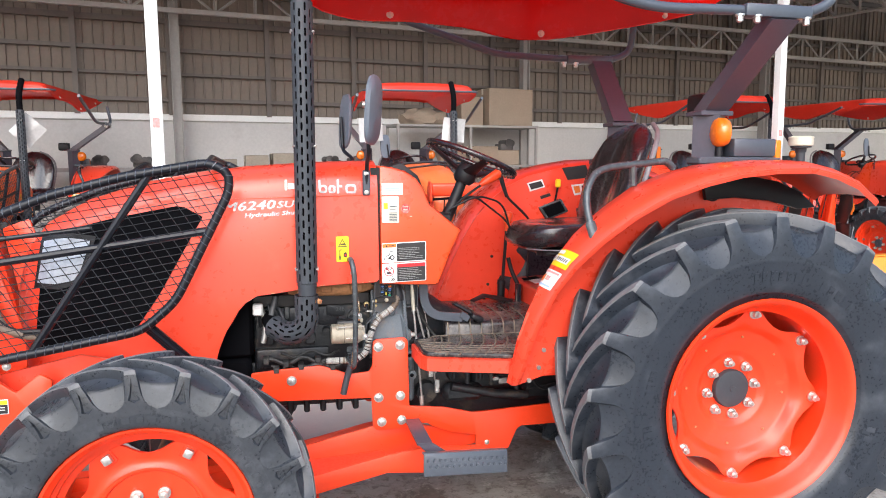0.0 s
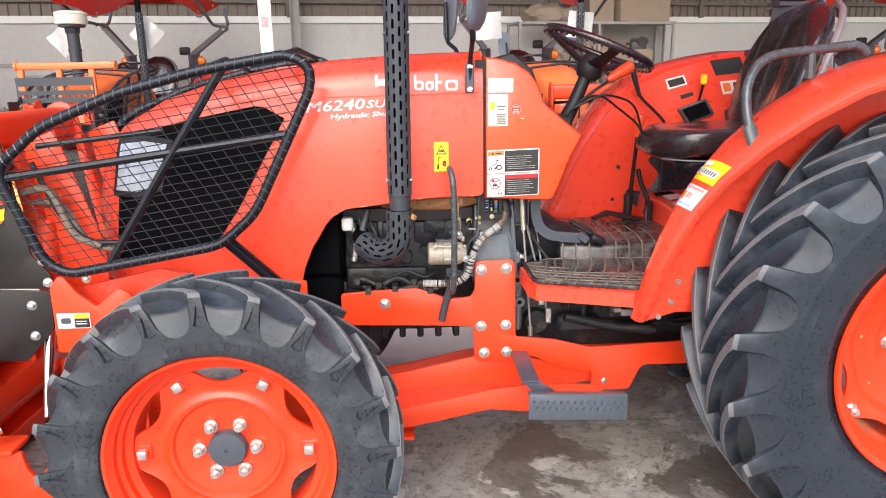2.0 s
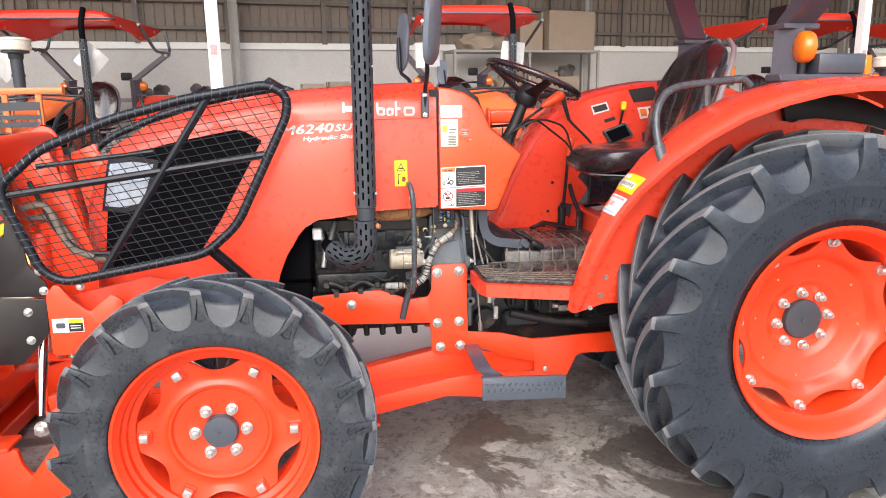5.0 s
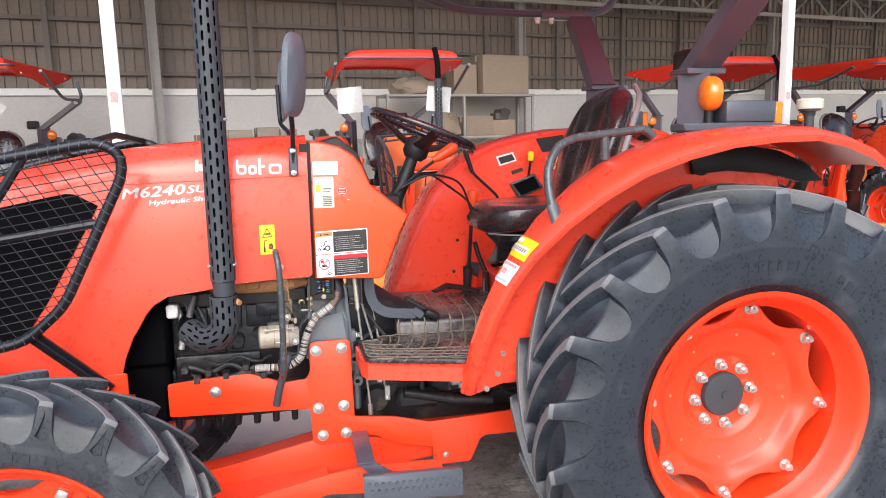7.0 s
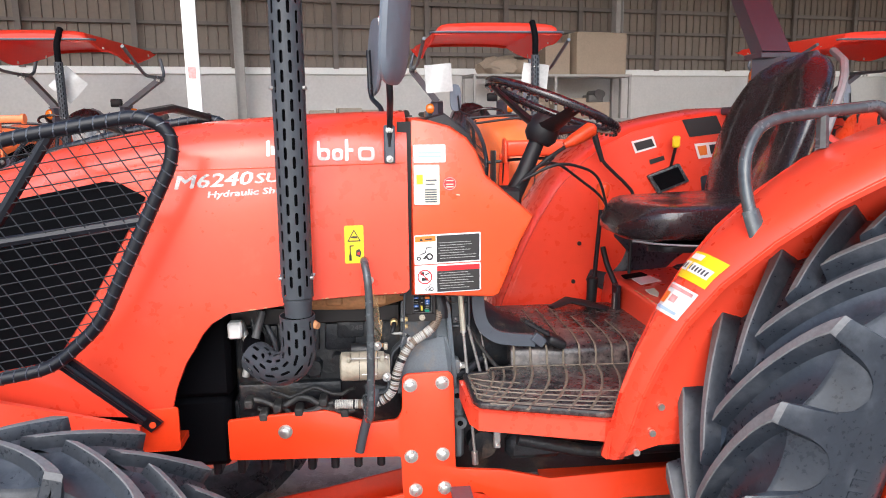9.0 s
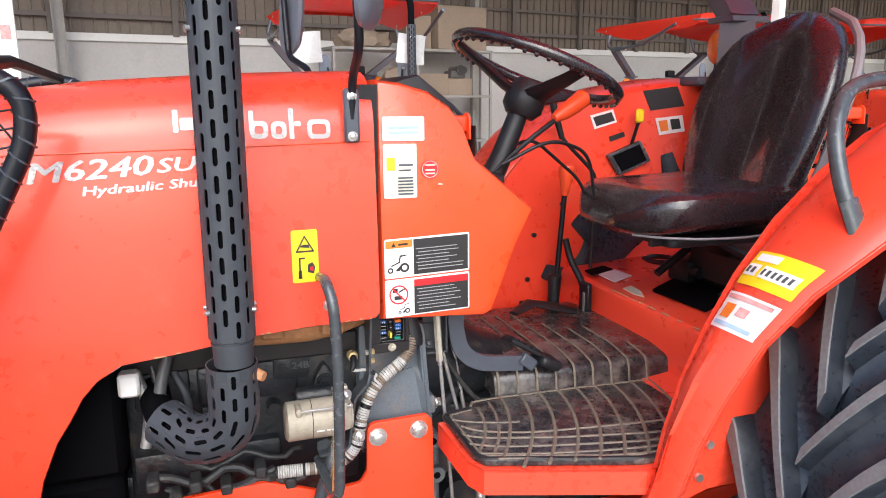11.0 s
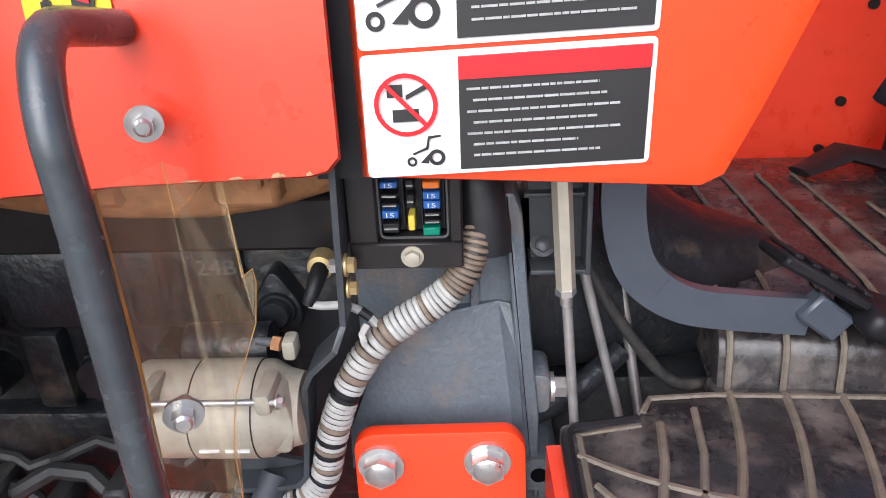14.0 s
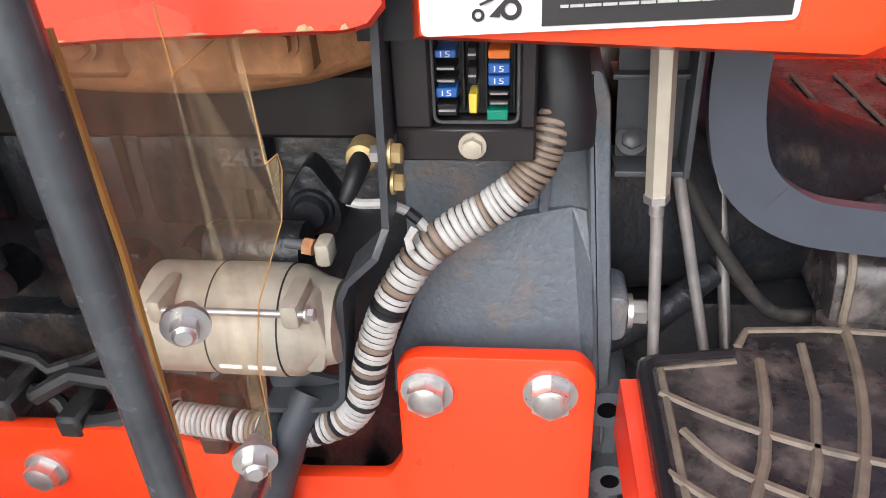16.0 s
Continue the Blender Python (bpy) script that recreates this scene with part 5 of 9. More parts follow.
for x, z in ((1.28, 0.78), (1.33, 0.75), (1.38, 0.79), (1.16, 0.79), (1.22, 0.76), (1.45, 0.72)):
    cyl(bm, (x, -0.14, z), (x, -0.14, z - 0.09), 0.014, 0.011, 12)
box(bm, (1.12, -0.12, 0.58), (1.3, -0.06, 0.66), 0.02)
tube(bm, [(1.15, -0.13, 0.66), (1.35, -0.14, 0.615), (1.5, -0.14, 0.6)], 0.02, 10)
gearbox = pieces("gearbox", "casting", bm, engine_paint, tractor, "dark grey cast gearbox with linkages")
bm = bmesh.new()
cyl(bm, (RX, -0.6, RZ), (RX, 0.63, RZ), 0.12, seg=24)
box(bm, (1.95, -0.3, 0.5), (2.4, 0.33, 0.95), 0.06, seg=2)
part("rear_axle", bm, engine_paint, tractor, "dark grey rear axle housing")
bm = bmesh.new()
cyl(bm, (FX, -0.6, FZ), (FX, 0.63, FZ), 0.07, seg=20)
box(bm, (-0.12, -0.12, 0.42), (0.12, 0.15, 0.66), 0.04, seg=2)
part("front_axle", bm, engine_paint, tractor, "dark grey front axle housing")
bm = bmesh.new()
box(bm, (1.36, -0.16, 0.665), (1.44, -0.15, 0.69), 0.002, m=None)
box(bm, (1.33, -0.165, 0.68), (1.36, -0.145, 0.7), 0.004)
part("bracket_plate", bm, zinc, tractor, "bright metal linkage plate below the floor")
bm = bmesh.new()
tube(bm, rounded([(1.36, -0.15, 0.7), (1.5, -0.16, 0.72), (1.55, -0.15, 0.62), (1.8, -0.2, 0.66), (1.95, -0.25, 0.7)], 0.05), 0.006, 8)
tube(bm, rounded([(1.5, -0.13, 0.62), (1.7, -0.18, 0.67), (1.72, -0.2, 0.8)], 0.03), 0.004, 6)
part("brake_cable", bm, dark_plastic, tractor, "thin black cables under the floor")

# wiring hose with taped rings
HOSE = rounded([(0.908, -0.14, 1.08), (0.906, -0.15, 1.066), (0.897, -0.156, 1.04), (0.875, -0.16, 1.019), (0.841, -0.165, 1.0), (0.817, -0.172, 0.981), (0.793, -0.18, 0.941), (0.779, -0.187, 0.897), (0.772, -0.19, 0.862), (0.754, -0.19, 0.837), (0.72, -0.19, 0.821), (0.683, -0.188, 0.82), (0.6, -0.18, 0.82)], 0.025, 6)
pts = [Vector(p) for p in HOSE]
seglen = [(b - a).length for a, b in zip(pts, pts[1:])]
total = sum(seglen)


def on_hose(pos):
    d, i = pos, 0
    while i < len(seglen) - 1 and d > seglen[i]:
        d -= seglen[i]
        i += 1
    return pts[i].lerp(pts[i + 1], min(1, d / max(1e-6, seglen[i]))), (pts[i + 1] - pts[i]).normalized()


random.seed(11)
hose = part("wiring_hose", tube(bmesh.new(), HOSE, 0.0118, 12), loom_dark, tractor, "ribbed white wiring hose with dark tape")
ring_dark, ring_tan, ring_pale = bmesh.new(), bmesh.new(), bmesh.new()
pos = 0.002
while pos < total:
    p, dr = on_hose(pos)
    share = pos / total
    taped = 0.4 < share < 0.425 or 0.66 < share < 0.675
    step = random.uniform(0.0042, 0.0052) * (1.25 if 0.2 < share < 0.38 else 1)
    r = 0.0134 + random.uniform(-0.0003, 0.0004)
    a, b = p - dr * step * 0.44, p + dr * step * 0.44
    bmr = ring_dark if taped or (share > 0.45 and random.random() < 0.1) else ring_tan if share < 0.13 or random.random() < 0.12 else ring_pale
    cyl(bmr, a, a + dr * step * 0.2, r - 0.0011, r, 14, False)
    cyl(bmr, a + dr * step * 0.2, b - dr * step * 0.2, r, seg=14, caps=False)
    cyl(bmr, b - dr * step * 0.2, b, r, r - 0.0011, 14, False)
    pos += step
tagged(part("hose_rib", ring_pale, hose_white, hose, "off-white ribs of the hose"), kind="stuff")
tagged(part("hose_rib", ring_tan, hose_tan, hose, "dusty brown ribs of the hose"), kind="stuff")
tagged(part("tape_ring", ring_dark, dark_plastic, hose, "black tape rings of the hose"), kind="stuff")
part("cable_tie", tube(bmesh.new(), [(0.819, -0.18, 1.01), (0.815, -0.185, 1.004), (0.817, -0.188, 0.998)], 0.003, 6), hose_white, hose, "white cable tie end")
bm = tube(bmesh.new(), [(0.9, -0.12, 1.16), (0.908, -0.135, 1.11), (0.914, -0.145, 1.075), (0.915, -0.146, 1.055)], [0.018, 0.02, 0.021, 0.02], 10, flat=0.6)
part("rubber_boot", bm, dark_plastic, tractor, "black rubber boot over the wiring")
part("drain_hose", tube(bmesh.new(), rounded([(0.724, -0.18, 0.855), (0.714, -0.2, 0.834), (0.685, -0.2, 0.75), (0.67, -0.2, 0.68)], 0.03), 0.0135, 14), stack_paint, tractor, "dark rubber drain hose")

# fuse box
bm = bmesh.new()
for lo, hi in (((0.81, -0.172, 1.055), (0.897, -0.12, 1.077)), ((0.81, -0.172, 1.077), (0.833, -0.12, 1.16)), ((0.887, -0.172, 1.077), (0.897, -0.12, 1.16)), ((0.833, -0.148, 1.077), (0.887, -0.12, 1.16))):
    box(bm, lo, hi, 0.0015)
fuse_box = pieces("fuse_box", "frame_side", bm, satin_black, tractor, "black fuse box holder with coloured fuses")
part("rim", tube(bmesh.new(), rounded([(0.834, -0.166, 1.15), (0.834, -0.166, 1.079), (0.886, -0.166, 1.079), (0.886, -0.166, 1.15)], 0.005, 3), 0.0012, 6), rod_dark, fuse_box, "worn grey rim of the fuse box")
for x0 in (0.834, 0.851, 0.865, 0.882):
    part("divider", box(bmesh.new(), (x0, -0.158, 1.084), (x0 + 0.0018, -0.147, 1.155), 0.0004), dark_plastic, fuse_box)
for x, z, w, h, mat in ((0.842, 1.097, 0.013, 0.0062, "b"), (0.874, 1.112, 0.013, 0.0062, "b"), (0.874, 1.1045, 0.013, 0.0062, "b"), (0.874, 1.1205, 0.013, 0.0055, "o"), (0.858, 1.09, 0.0052, 0.0125, "y"), (0.873, 1.0825, 0.013, 0.0068, "g"),
                        (0.842, 1.105, 0.013, 0.003, "k"), (0.842, 1.1125, 0.013, 0.003, "k"), (0.842, 1.121, 0.013, 0.005, "b"), (0.858, 1.108, 0.006, 0.011, "k"), (0.874, 1.097, 0.013, 0.003, "k"), (0.874, 1.091, 0.013, 0.003, "k"), (0.842, 1.086, 0.013, 0.008, "k"), (0.858, 1.121, 0.006, 0.008, "k")):
    mats = {"b": FUSE_BLUE, "o": orange_ink, "y": FUSE_YELLOW, "g": FUSE_GREEN, "k": dark_plastic}
    fuse = part("fuse", box(bmesh.new(), (x - w / 2, -0.164, z - h / 2), (x + w / 2, -0.147, z + h / 2), 0.0008), mats[mat], fuse_box)
    if mat == "b":
        lettering("15", x - 0.003, z - 0.0018, 0.0036, 0.006, white, fuse_box, 0.0003, lambda x, z: -0.164, name="fuse_number")
    if mat == "k":
        part("contact", box(bmesh.new(), (x - w * 0.4, -0.1655, z - 0.0006), (x + w * 0.4, -0.1635, z + 0.0006)), rod_steel, fuse_box, "bright metal fuse contact")
part("fuse_bolt", hex_bolt(bmesh.new(), (0.858, -0.172, 1.066), (0, -1, 0), 0.0065, 0.007), alu, fuse_box)

# bent bracket beside the starter
bm = bmesh.new()
path = [(0.808, 1.15), (0.805, 1.068), (0.803, 1.018), (0.796, 1.0), (0.774, 0.978), (0.768, 0.965), (0.763, 0.923), (0.756, 0.866), (0.748, 0.856), (0.729, 0.852), (0.691, 0.85)]
half = 0.0024
up, down = [], []
for i, (a, b) in enumerate(path):
    p, q = path[max(0, i - 1)], path[min(len(path) - 1, i + 1)]
    n = Vector((-(q[1] - p[1]), q[0] - p[0])).normalized() * half
    wide = 0.008 if 3 <= i <= 5 else 0
    up.append([bm.verts.new((a + n.x, y, b + n.y)) for y in (-0.196 - wide, -0.166)])
    down.append([bm.verts.new((a - n.x, y, b - n.y)) for y in (-0.196 - wide, -0.166)])
for i in range(len(path) - 1):
    for q in ((up[i][0], up[i + 1][0], up[i + 1][1], up[i][1]), (down[i][0], down[i][1], down[i + 1][1], down[i + 1][0]), (up[i][0], down[i][0], down[i + 1][0], up[i + 1][0]), (up[i][1], up[i + 1][1], down[i + 1][1], down[i][1])):
        bm.faces.new(q)
for i in (0, -1):
    bm.faces.new((up[i][0], up[i][1], down[i][1], down[i][0]))
bracket = part("bent_bracket", bm, bracket_paint, tractor, "bent dark steel bracket beside the starter", smooth=False)
part("bracket_web", plate(bmesh.new(), round2([(0.752, 0.862), (0.729, 0.855), (0.69, 0.852), (0.69, 0.872), (0.706, 0.876), (0.73, 0.866)], 0.004), -0.172, -0.167), bracket_paint, bracket, "gusset of the bent bracket")
for z, r in ((1.0655, 0.0068), (1.0455, 0.0058)):
    part("bracket_bolt", hex_bolt(bmesh.new(), (0.8075, -0.184, z), (1, 0, 0), r, 0.008), brass, bracket, "small yellow plated bolt")
part("bracket_nut", cyl(bmesh.new(), (0.804, -0.184, 1.065), (0.796, -0.184, 1.065), 0.006, seg=6), zinc, bracket)
bm = lathe(bmesh.new(), [(0.0065, -0.006), (0.0105, -0.005), (0.0115, 0.0), (0.0115, 0.012), (0.0065, 0.012)], (0, 0, 0), 24, closed=True)
bmesh.ops.transform(bm, matrix=pose(0.778, -0.14, 1.043), verts=bm.verts)
part("sensor", bm, brass, bracket, "dusty yellow metal sensor ring")
part("sensor_plug", tube(bmesh.new(), [(0.779, -0.13, 1.044), (0.777, -0.155, 1.039), (0.774, -0.165, 1.03), (0.77, -0.167, 1.022)], [0.008, 0.0075, 0.006, 0.005], 10), dark_plastic, bracket, "black plug on the sensor")
part("sensor_lead", tube(bmesh.new(), rounded([(0.771, -0.166, 1.022), (0.78, -0.165, 1.019), (0.8, -0.163, 1.019), (0.816, -0.165, 1.012), (0.826, -0.167, 1.0)], 0.008), 0.0036, 8), hose_white, bracket, "taped white sensor lead")
part("tape_band", tube(bmesh.new(), [(0.812, -0.165, 1.0145), (0.82, -0.166, 1.008)], 0.0042, 8), dark_plastic, bracket)

# linkage rods
bm = cyl(bmesh.new(), (0.9735, -0.122, 1.14), (0.983, -0.122, 1.008), 0.0085, seg=6)
rod = part("linkage_rod", cyl(bmesh.new(), (0.983, -0.122, 1.008), (1.018, -0.12, 0.62), 0.0046, seg=10), rod_steel, tractor, "thin steel linkage rod")
part("turnbuckle", bm, brass_pale, rod, "hexagonal pale turnbuckle")
part("lock_nut", cyl(bmesh.new(), (0.9825, -0.122, 1.0085), (0.9832, -0.122, 1.0025), 0.0092, seg=6), zinc, rod)
part("thread", cyl(bmesh.new(), (0.9832, -0.122, 1.0025), (0.984, -0.122, 0.992), 0.0054, seg=12), zinc, rod, "bright threaded end")
part("rod_end", cyl(bmesh.new(), (1.018, -0.12, 0.62), (1.02, -0.12, 0.58), 0.01, seg=12), zinc, rod)
part("linkage_rod", cyl(bmesh.new(), (0.987, -0.084, 1.07), (1.075, -0.072, 0.73), 0.0048, seg=10), rod_steel, tractor, "thin steel linkage rod")
part("linkage_rod", cyl(bmesh.new(), (1.03, -0.05, 1.06), (1.096, -0.05, 0.70), 0.0052, seg=10), zinc, tractor, "bright steel linkage rod")
part("clutch_cable", tube(bmesh.new(), rounded([(0.99, -0.06, 1.035), (1.005, -0.06, 1.007), (1.037, -0.06, 0.947), (1.084, -0.06, 0.881), (1.107, -0.06, 0.858), (1.15, -0.05, 0.855)], 0.03), 0.0062, 10), loom_dark, tractor, "black cable beside the rods")
part("clutch_cable", tube(bmesh.new(), rounded([(0.985, -0.055, 1.03), (1.01, -0.05, 0.96), (1.055, -0.045, 0.9), (1.1, -0.04, 0.86)], 0.04), 0.0045, 8), dark_plastic, tractor, "black cable beside the rods")
for x, z, y in ((1.058, 0.735, -0.12), (1.085, 0.665, -0.13)):
    bm = box(bmesh.new(), (x - 0.011, y - 0.008, z - 0.03), (x + 0.011, y + 0.008, z + 0.03), 0.003)
    cyl(bm, (x, y - 0.016, z - 0.02), (x, y + 0.016, z - 0.02), 0.005, seg=10)
    part("clevis", bm, zinc, tractor, "bright steel clevis on a rod")
    part("linkage_rod", cyl(bmesh.new(), (x - 0.01, y, z + 0.03), (x - 0.02, y, 0.83), 0.004, seg=8), rod_steel, tractor)
bm = plate(bmesh.new(), round2([(0.955, 1.022), (1.0, 1.022), (1.0, 1.14), (0.95, 1.14)], 0.003), -0.09, -0.084)
pivot = part("pivot_block", bm, bracket_paint, tractor, "grey bent steel pivot bracket")
part("pivot_flange", plate(bmesh.new(), [(0.9995, 1.018), (1.004, 1.018), (1.002, 1.14), (0.9975, 1.14)], -0.118, -0.06, 0.001), bracket_paint, pivot)
part("pivot_flange", plate(bmesh.new(), [(0.953, -0.116), (1.0, -0.116), (1.0, -0.07), (0.953, -0.07)], 1.018, 1.0225, 0.001, axis="z"), bracket_paint, pivot)
part("pivot_flange", plate(bmesh.new(), [(0.948, -0.1), (1.0, -0.1), (1.0, -0.07), (0.948, -0.07)], 1.083, 1.087, 0.001, axis="z"), bracket_paint, pivot)
part("pivot_bolt", hex_bolt(bmesh.new(), (0.965, -0.093, 1.036), (0, -0.8, 0.6), 0.0075, 0.008, 1.5), bracket_paint, pivot)

# clutch pedal
PED = rounded([(1.031, -0.09, 1.15), (1.032, -0.09, 1.06), (1.047, -0.09, 1.005), (1.09, -0.09, 0.972), (1.15, -0.09, 0.964), (1.208, -0.09, 0.959)], 0.045, 6)
bm = bmesh.new()
rings = []
for i, p in enumerate(PED):
    d = (Vector(PED[min(i + 1, len(PED) - 1)]) - Vector(PED[max(i - 1, 0)])).normalized()
    n = Vector((-d.z, 0, d.x)) * 0.0188
    rings.append([bm.verts.new(Vector(p) + n * a + Vector((0, b, 0))) for a, b in ((-1, -0.006), (1, -0.006), (1, 0.006), (-1, 0.006))])
for a, b in zip(rings, rings[1:]):
    for k in range(4):
        bm.faces.new((a[k], a[(k + 1) % 4], b[(k + 1) % 4], b[k]))
bm.faces.new(rings[0])
bm.faces.new(rings[-1][::-1])
pedal = part("clutch_pedal", bm, grey_paint, tractor, "blue-grey curved flat clutch pedal arm")
bm = box(bmesh.new(), (-0.045, -0.03, -0.006), (0.045, 0.03, 0.006), 0.003)
for i in range(5):
    box(bm, (-0.04 + 0.018 * i, -0.028, 0.006), (-0.032 + 0.018 * i, 0.028, 0.01), 0.001)
bmesh.ops.transform(bm, matrix=pose(1.208, -0.085, 0.999, -9, 30, -4), verts=bm.verts)
pieces("pedal_pad", "grip_rib", bm, dark_plastic, tractor, "black rubber pedal pad")
bm = box(bmesh.new(), (-0.026, -0.016, -0.014), (0.018, 0.004, 0.016), 0.003)
bmesh.ops.transform(bm, matrix=pose(1.221, -0.09, 0.959, 0, 38, 0), verts=bm.verts)
part("pedal_bracket", bm, grey_paint, tractor, "blue-grey bracket under the pedal pad")
bm = box(bmesh.new(), (-0.034, -0.04, -0.014), (0.026, 0.03, 0.014), 0.011, seg=3)
bmesh.ops.transform(bm, matrix=pose(1.273, -0.09, 0.956, 0, 24, 0), verts=bm.verts)
part("pedal_tread", bm, dark_plastic, tractor, "black rubber pedal tread")

# exhaust stack
def slotted_tube(path, r, cols, pitch, slot_l, slot_w, inner=True):
    """A tube with staggered rows of long slots cut through it."""
    pts = [Vector(p) for p in path]
    lens = [0.0]
    for a, b in zip(pts, pts[1:]):
        lens.append(lens[-1] + (b - a).length)
    total = lens[-1]

    def frame_at(u):
        u = min(max(u, 0), total)
        i = 0
        while i < len(lens) - 2 and lens[i + 1] < u:
            i += 1
        f = (u - lens[i]) / (lens[i + 1] - lens[i])
        d0 = (pts[min(i + 1, len(pts) - 1)] - pts[max(i - 1, 0)]).normalized()
        d1 = (pts[min(i + 2, len(pts) - 1)] - pts[i]).normalized()
        d = d0.lerp(d1, f).normalized()
        side = d.cross(Vector((0.0, 1.0, 0.0))).normalized()
        return pts[i].lerp(pts[i + 1], f), side, side.cross(d)
    bm = bmesh.new()

    def at(u, a):
        p, s, w = frame_at(u)
        return bm.verts.new(p + s * (r * math.cos(a)) + w * (r * math.sin(a)))
    rows = max(1, round(total / pitch))
    pitch = total / rows
    da = 2 * math.pi / cols
    ha = slot_w / r / 2
    for k in range(cols):
        a0 = k * da
        off = 0.5 if k % 2 else 0.0
        for i in range(-1 if off else 0, rows):
            u0, u1 = (i + off) * pitch, (i + 1 + off) * pitch
            if u1 <= 0 or u0 >= total:
                continue
            clip0, clip1 = max(0, u0), min(total, u1)
            am, um = a0 + da / 2, (u0 + u1) / 2
            if clip0 > u0 or clip1 < u1:
                bm.faces.new((at(clip0, a0), at(clip0, a0 + da), at(clip1, a0 + da), at(clip1, a0)))
                continue
            h = slot_l / 2
            out = [(u0, a0), (u0, am), (u0, a0 + da), (um - h * 0.5, a0 + da), (um + h * 0.5, a0 + da), (u1, a0 + da), (u1, am), (u1, a0), (um + h * 0.5, a0), (um - h * 0.5, a0)]
            hole = [(um - h * 0.92, am - ha * 0.7), (um - h, am), (um - h * 0.92, am + ha * 0.7), (um - h * 0.7, am + ha), (um + h * 0.7, am + ha), (um + h * 0.92, am + ha * 0.7), (um + h, am), (um + h * 0.92, am - ha * 0.7), (um + h * 0.7, am - ha), (um - h * 0.7, am - ha)]
            vo, vi = [at(*p) for p in out], [at(*p) for p in hole]
            for j in range(10):
                bm.faces.new((vo[j], vo[(j + 1) % 10], vi[(j + 1) % 10], vi[j]))
    bmesh.ops.remove_doubles(bm, verts=bm.verts, dist=0.0003)
    bmesh.ops.recalc_face_normals(bm, faces=bm.faces)
    q = bmesh.ops.extrude_face_region(bm, geom=bm.faces[:])
    for v in q["geom"]:
        if isinstance(v, bmesh.types.BMVert):
            near = min((frame_at(total * j / 40)[0] for j in range(41)), key=lambda p: (p - v.co).length)
            v.co += (near - v.co).normalized() * 0.002
    return bm


SX, SY = 0.527, -0.33
stack = part("exhaust_pipe_shield", slotted_tube([(SX, SY, 1.178 + 0.05 * i) for i in range(22)], 0.0405, 12, 0.0465, 0.031, 0.0085), stack_paint, tractor, "dark grey slotted exhaust heat shield")
bm = tube(bmesh.new(), rounded([(0.37, -0.08, 1.0), (0.385, -0.2, 0.985), (0.45, -0.3, 0.965), (SX, SY, 1.0), (SX, SY, 1.15), (SX, SY, 2.4), (SX + 0.12, SY, 2.55)], 0.07, 6), 0.03, 16)
# near-black puts the shade behind the slots into the pipe's colour
part("exhaust_pipe", bm, black_mesh_and_shade, stack, "exhaust pipe painted near-black so the shield's slots look shaded")
bm = bmesh.new()
cyl(bm, (SX, SY, 1.128), (SX, SY, 1.176), 0.034, 0.036, 24)
cyl(bm, (SX, SY, 1.165), (SX, SY, 1.172), 0.0375, seg=24)
part("collar", bm, stack_paint, stack, "plain dark pipe collar")
part("elbow_shield", slotted_tube(rounded([(SX - 0.004, SY + 0.005, 1.128), (SX - 0.004, SY + 0.01, 1.0), (0.455, -0.285, 0.962), (0.395, -0.22, 0.985)], 0.075, 10), 0.0455, 14, 0.043, 0.026, 0.0085), stack_paint, stack, "slotted elbow of the heat shield")
for z in (1.23, 1.7, 2.12):
    for a in (25, 155, 205, 335):
        d = Vector((math.cos(radians(a)), math.sin(radians(a)), 0))
        part("shield_screw", cyl(bmesh.new(), Vector((SX, SY, z)) + d * 0.038, Vector((SX, SY, z)) + d * 0.048, 0.0045, seg=8), zinc, stack)
bm = tube(bmesh.new(), [(SX + 0.036, SY + 0.0, 1.103), (SX + 0.05, SY - 0.01, 1.1)], [0.012, 0.009], 10)
part("clamp_bolt", bm, cast_tan, stack, "rusty clamp bolt")

# grab handle and clear sheet
bm = tube(bmesh.new(), rounded([(0.7, -0.235, 1.25), (0.698, -0.31, 1.262), (0.706, -0.338, 1.225), (0.709, -0.341, 1.17), (0.71, -0.345, 1.087), (0.709, -0.346, 0.98), (0.707, -0.346, 0.9), (0.705, -0.345, 0.845), (0.7, -0.32, 0.826), (0.69, -0.17, 0.83)], 0.03, 6), 0.0106, 16)
handle = part("grab_handle", bm, handle_paint, tractor, "worn grey bent tube grab handle")
bm = bmesh.new()
SHEET_LEFT = [(0.709, -0.322, 1.18), (0.709, -0.322, 1.078), (0.706, -0.322, 1.0), (0.701, -0.322, 0.902), (0.696, -0.322, 0.83)]
SHEET_TORN = [(0.705, -0.24, 0.815), (0.716, -0.24, 0.873), (0.716, -0.236, 0.935), (0.722, -0.228, 0.978), (0.741, -0.21, 1.031), (0.743, -0.2, 1.061), (0.742, -0.2, 1.072), (0.733, -0.2, 1.065), (0.731, -0.2, 1.145), (0.725, -0.2, 1.146), (0.721, -0.26, 1.141), (0.72, -0.26, 1.175)]
bm.faces.new([bm.verts.new(p) for p in SHEET_LEFT + SHEET_TORN])
bmesh.ops.triangulate(bm, faces=bm.faces)
sheet_ob = part("clear_sheet", bm, clear_guard, tractor, "yellowed torn clear plastic splash sheet", smooth=False)
sheet_ob.visible_shadow = False
part("sheet_edge", tube(bmesh.new(), SHEET_LEFT, 0.0024, 6, flat=0.6), guard_edge, sheet_ob, "yellowed thick edge of the sheet")
for chain in (SHEET_TORN[:5], SHEET_TORN[4:8], SHEET_TORN[7:9], SHEET_TORN[9:12]):
    part("sheet_fold", tube(bmesh.new(), chain, 0.00045, 5), guard_edge, sheet_ob)
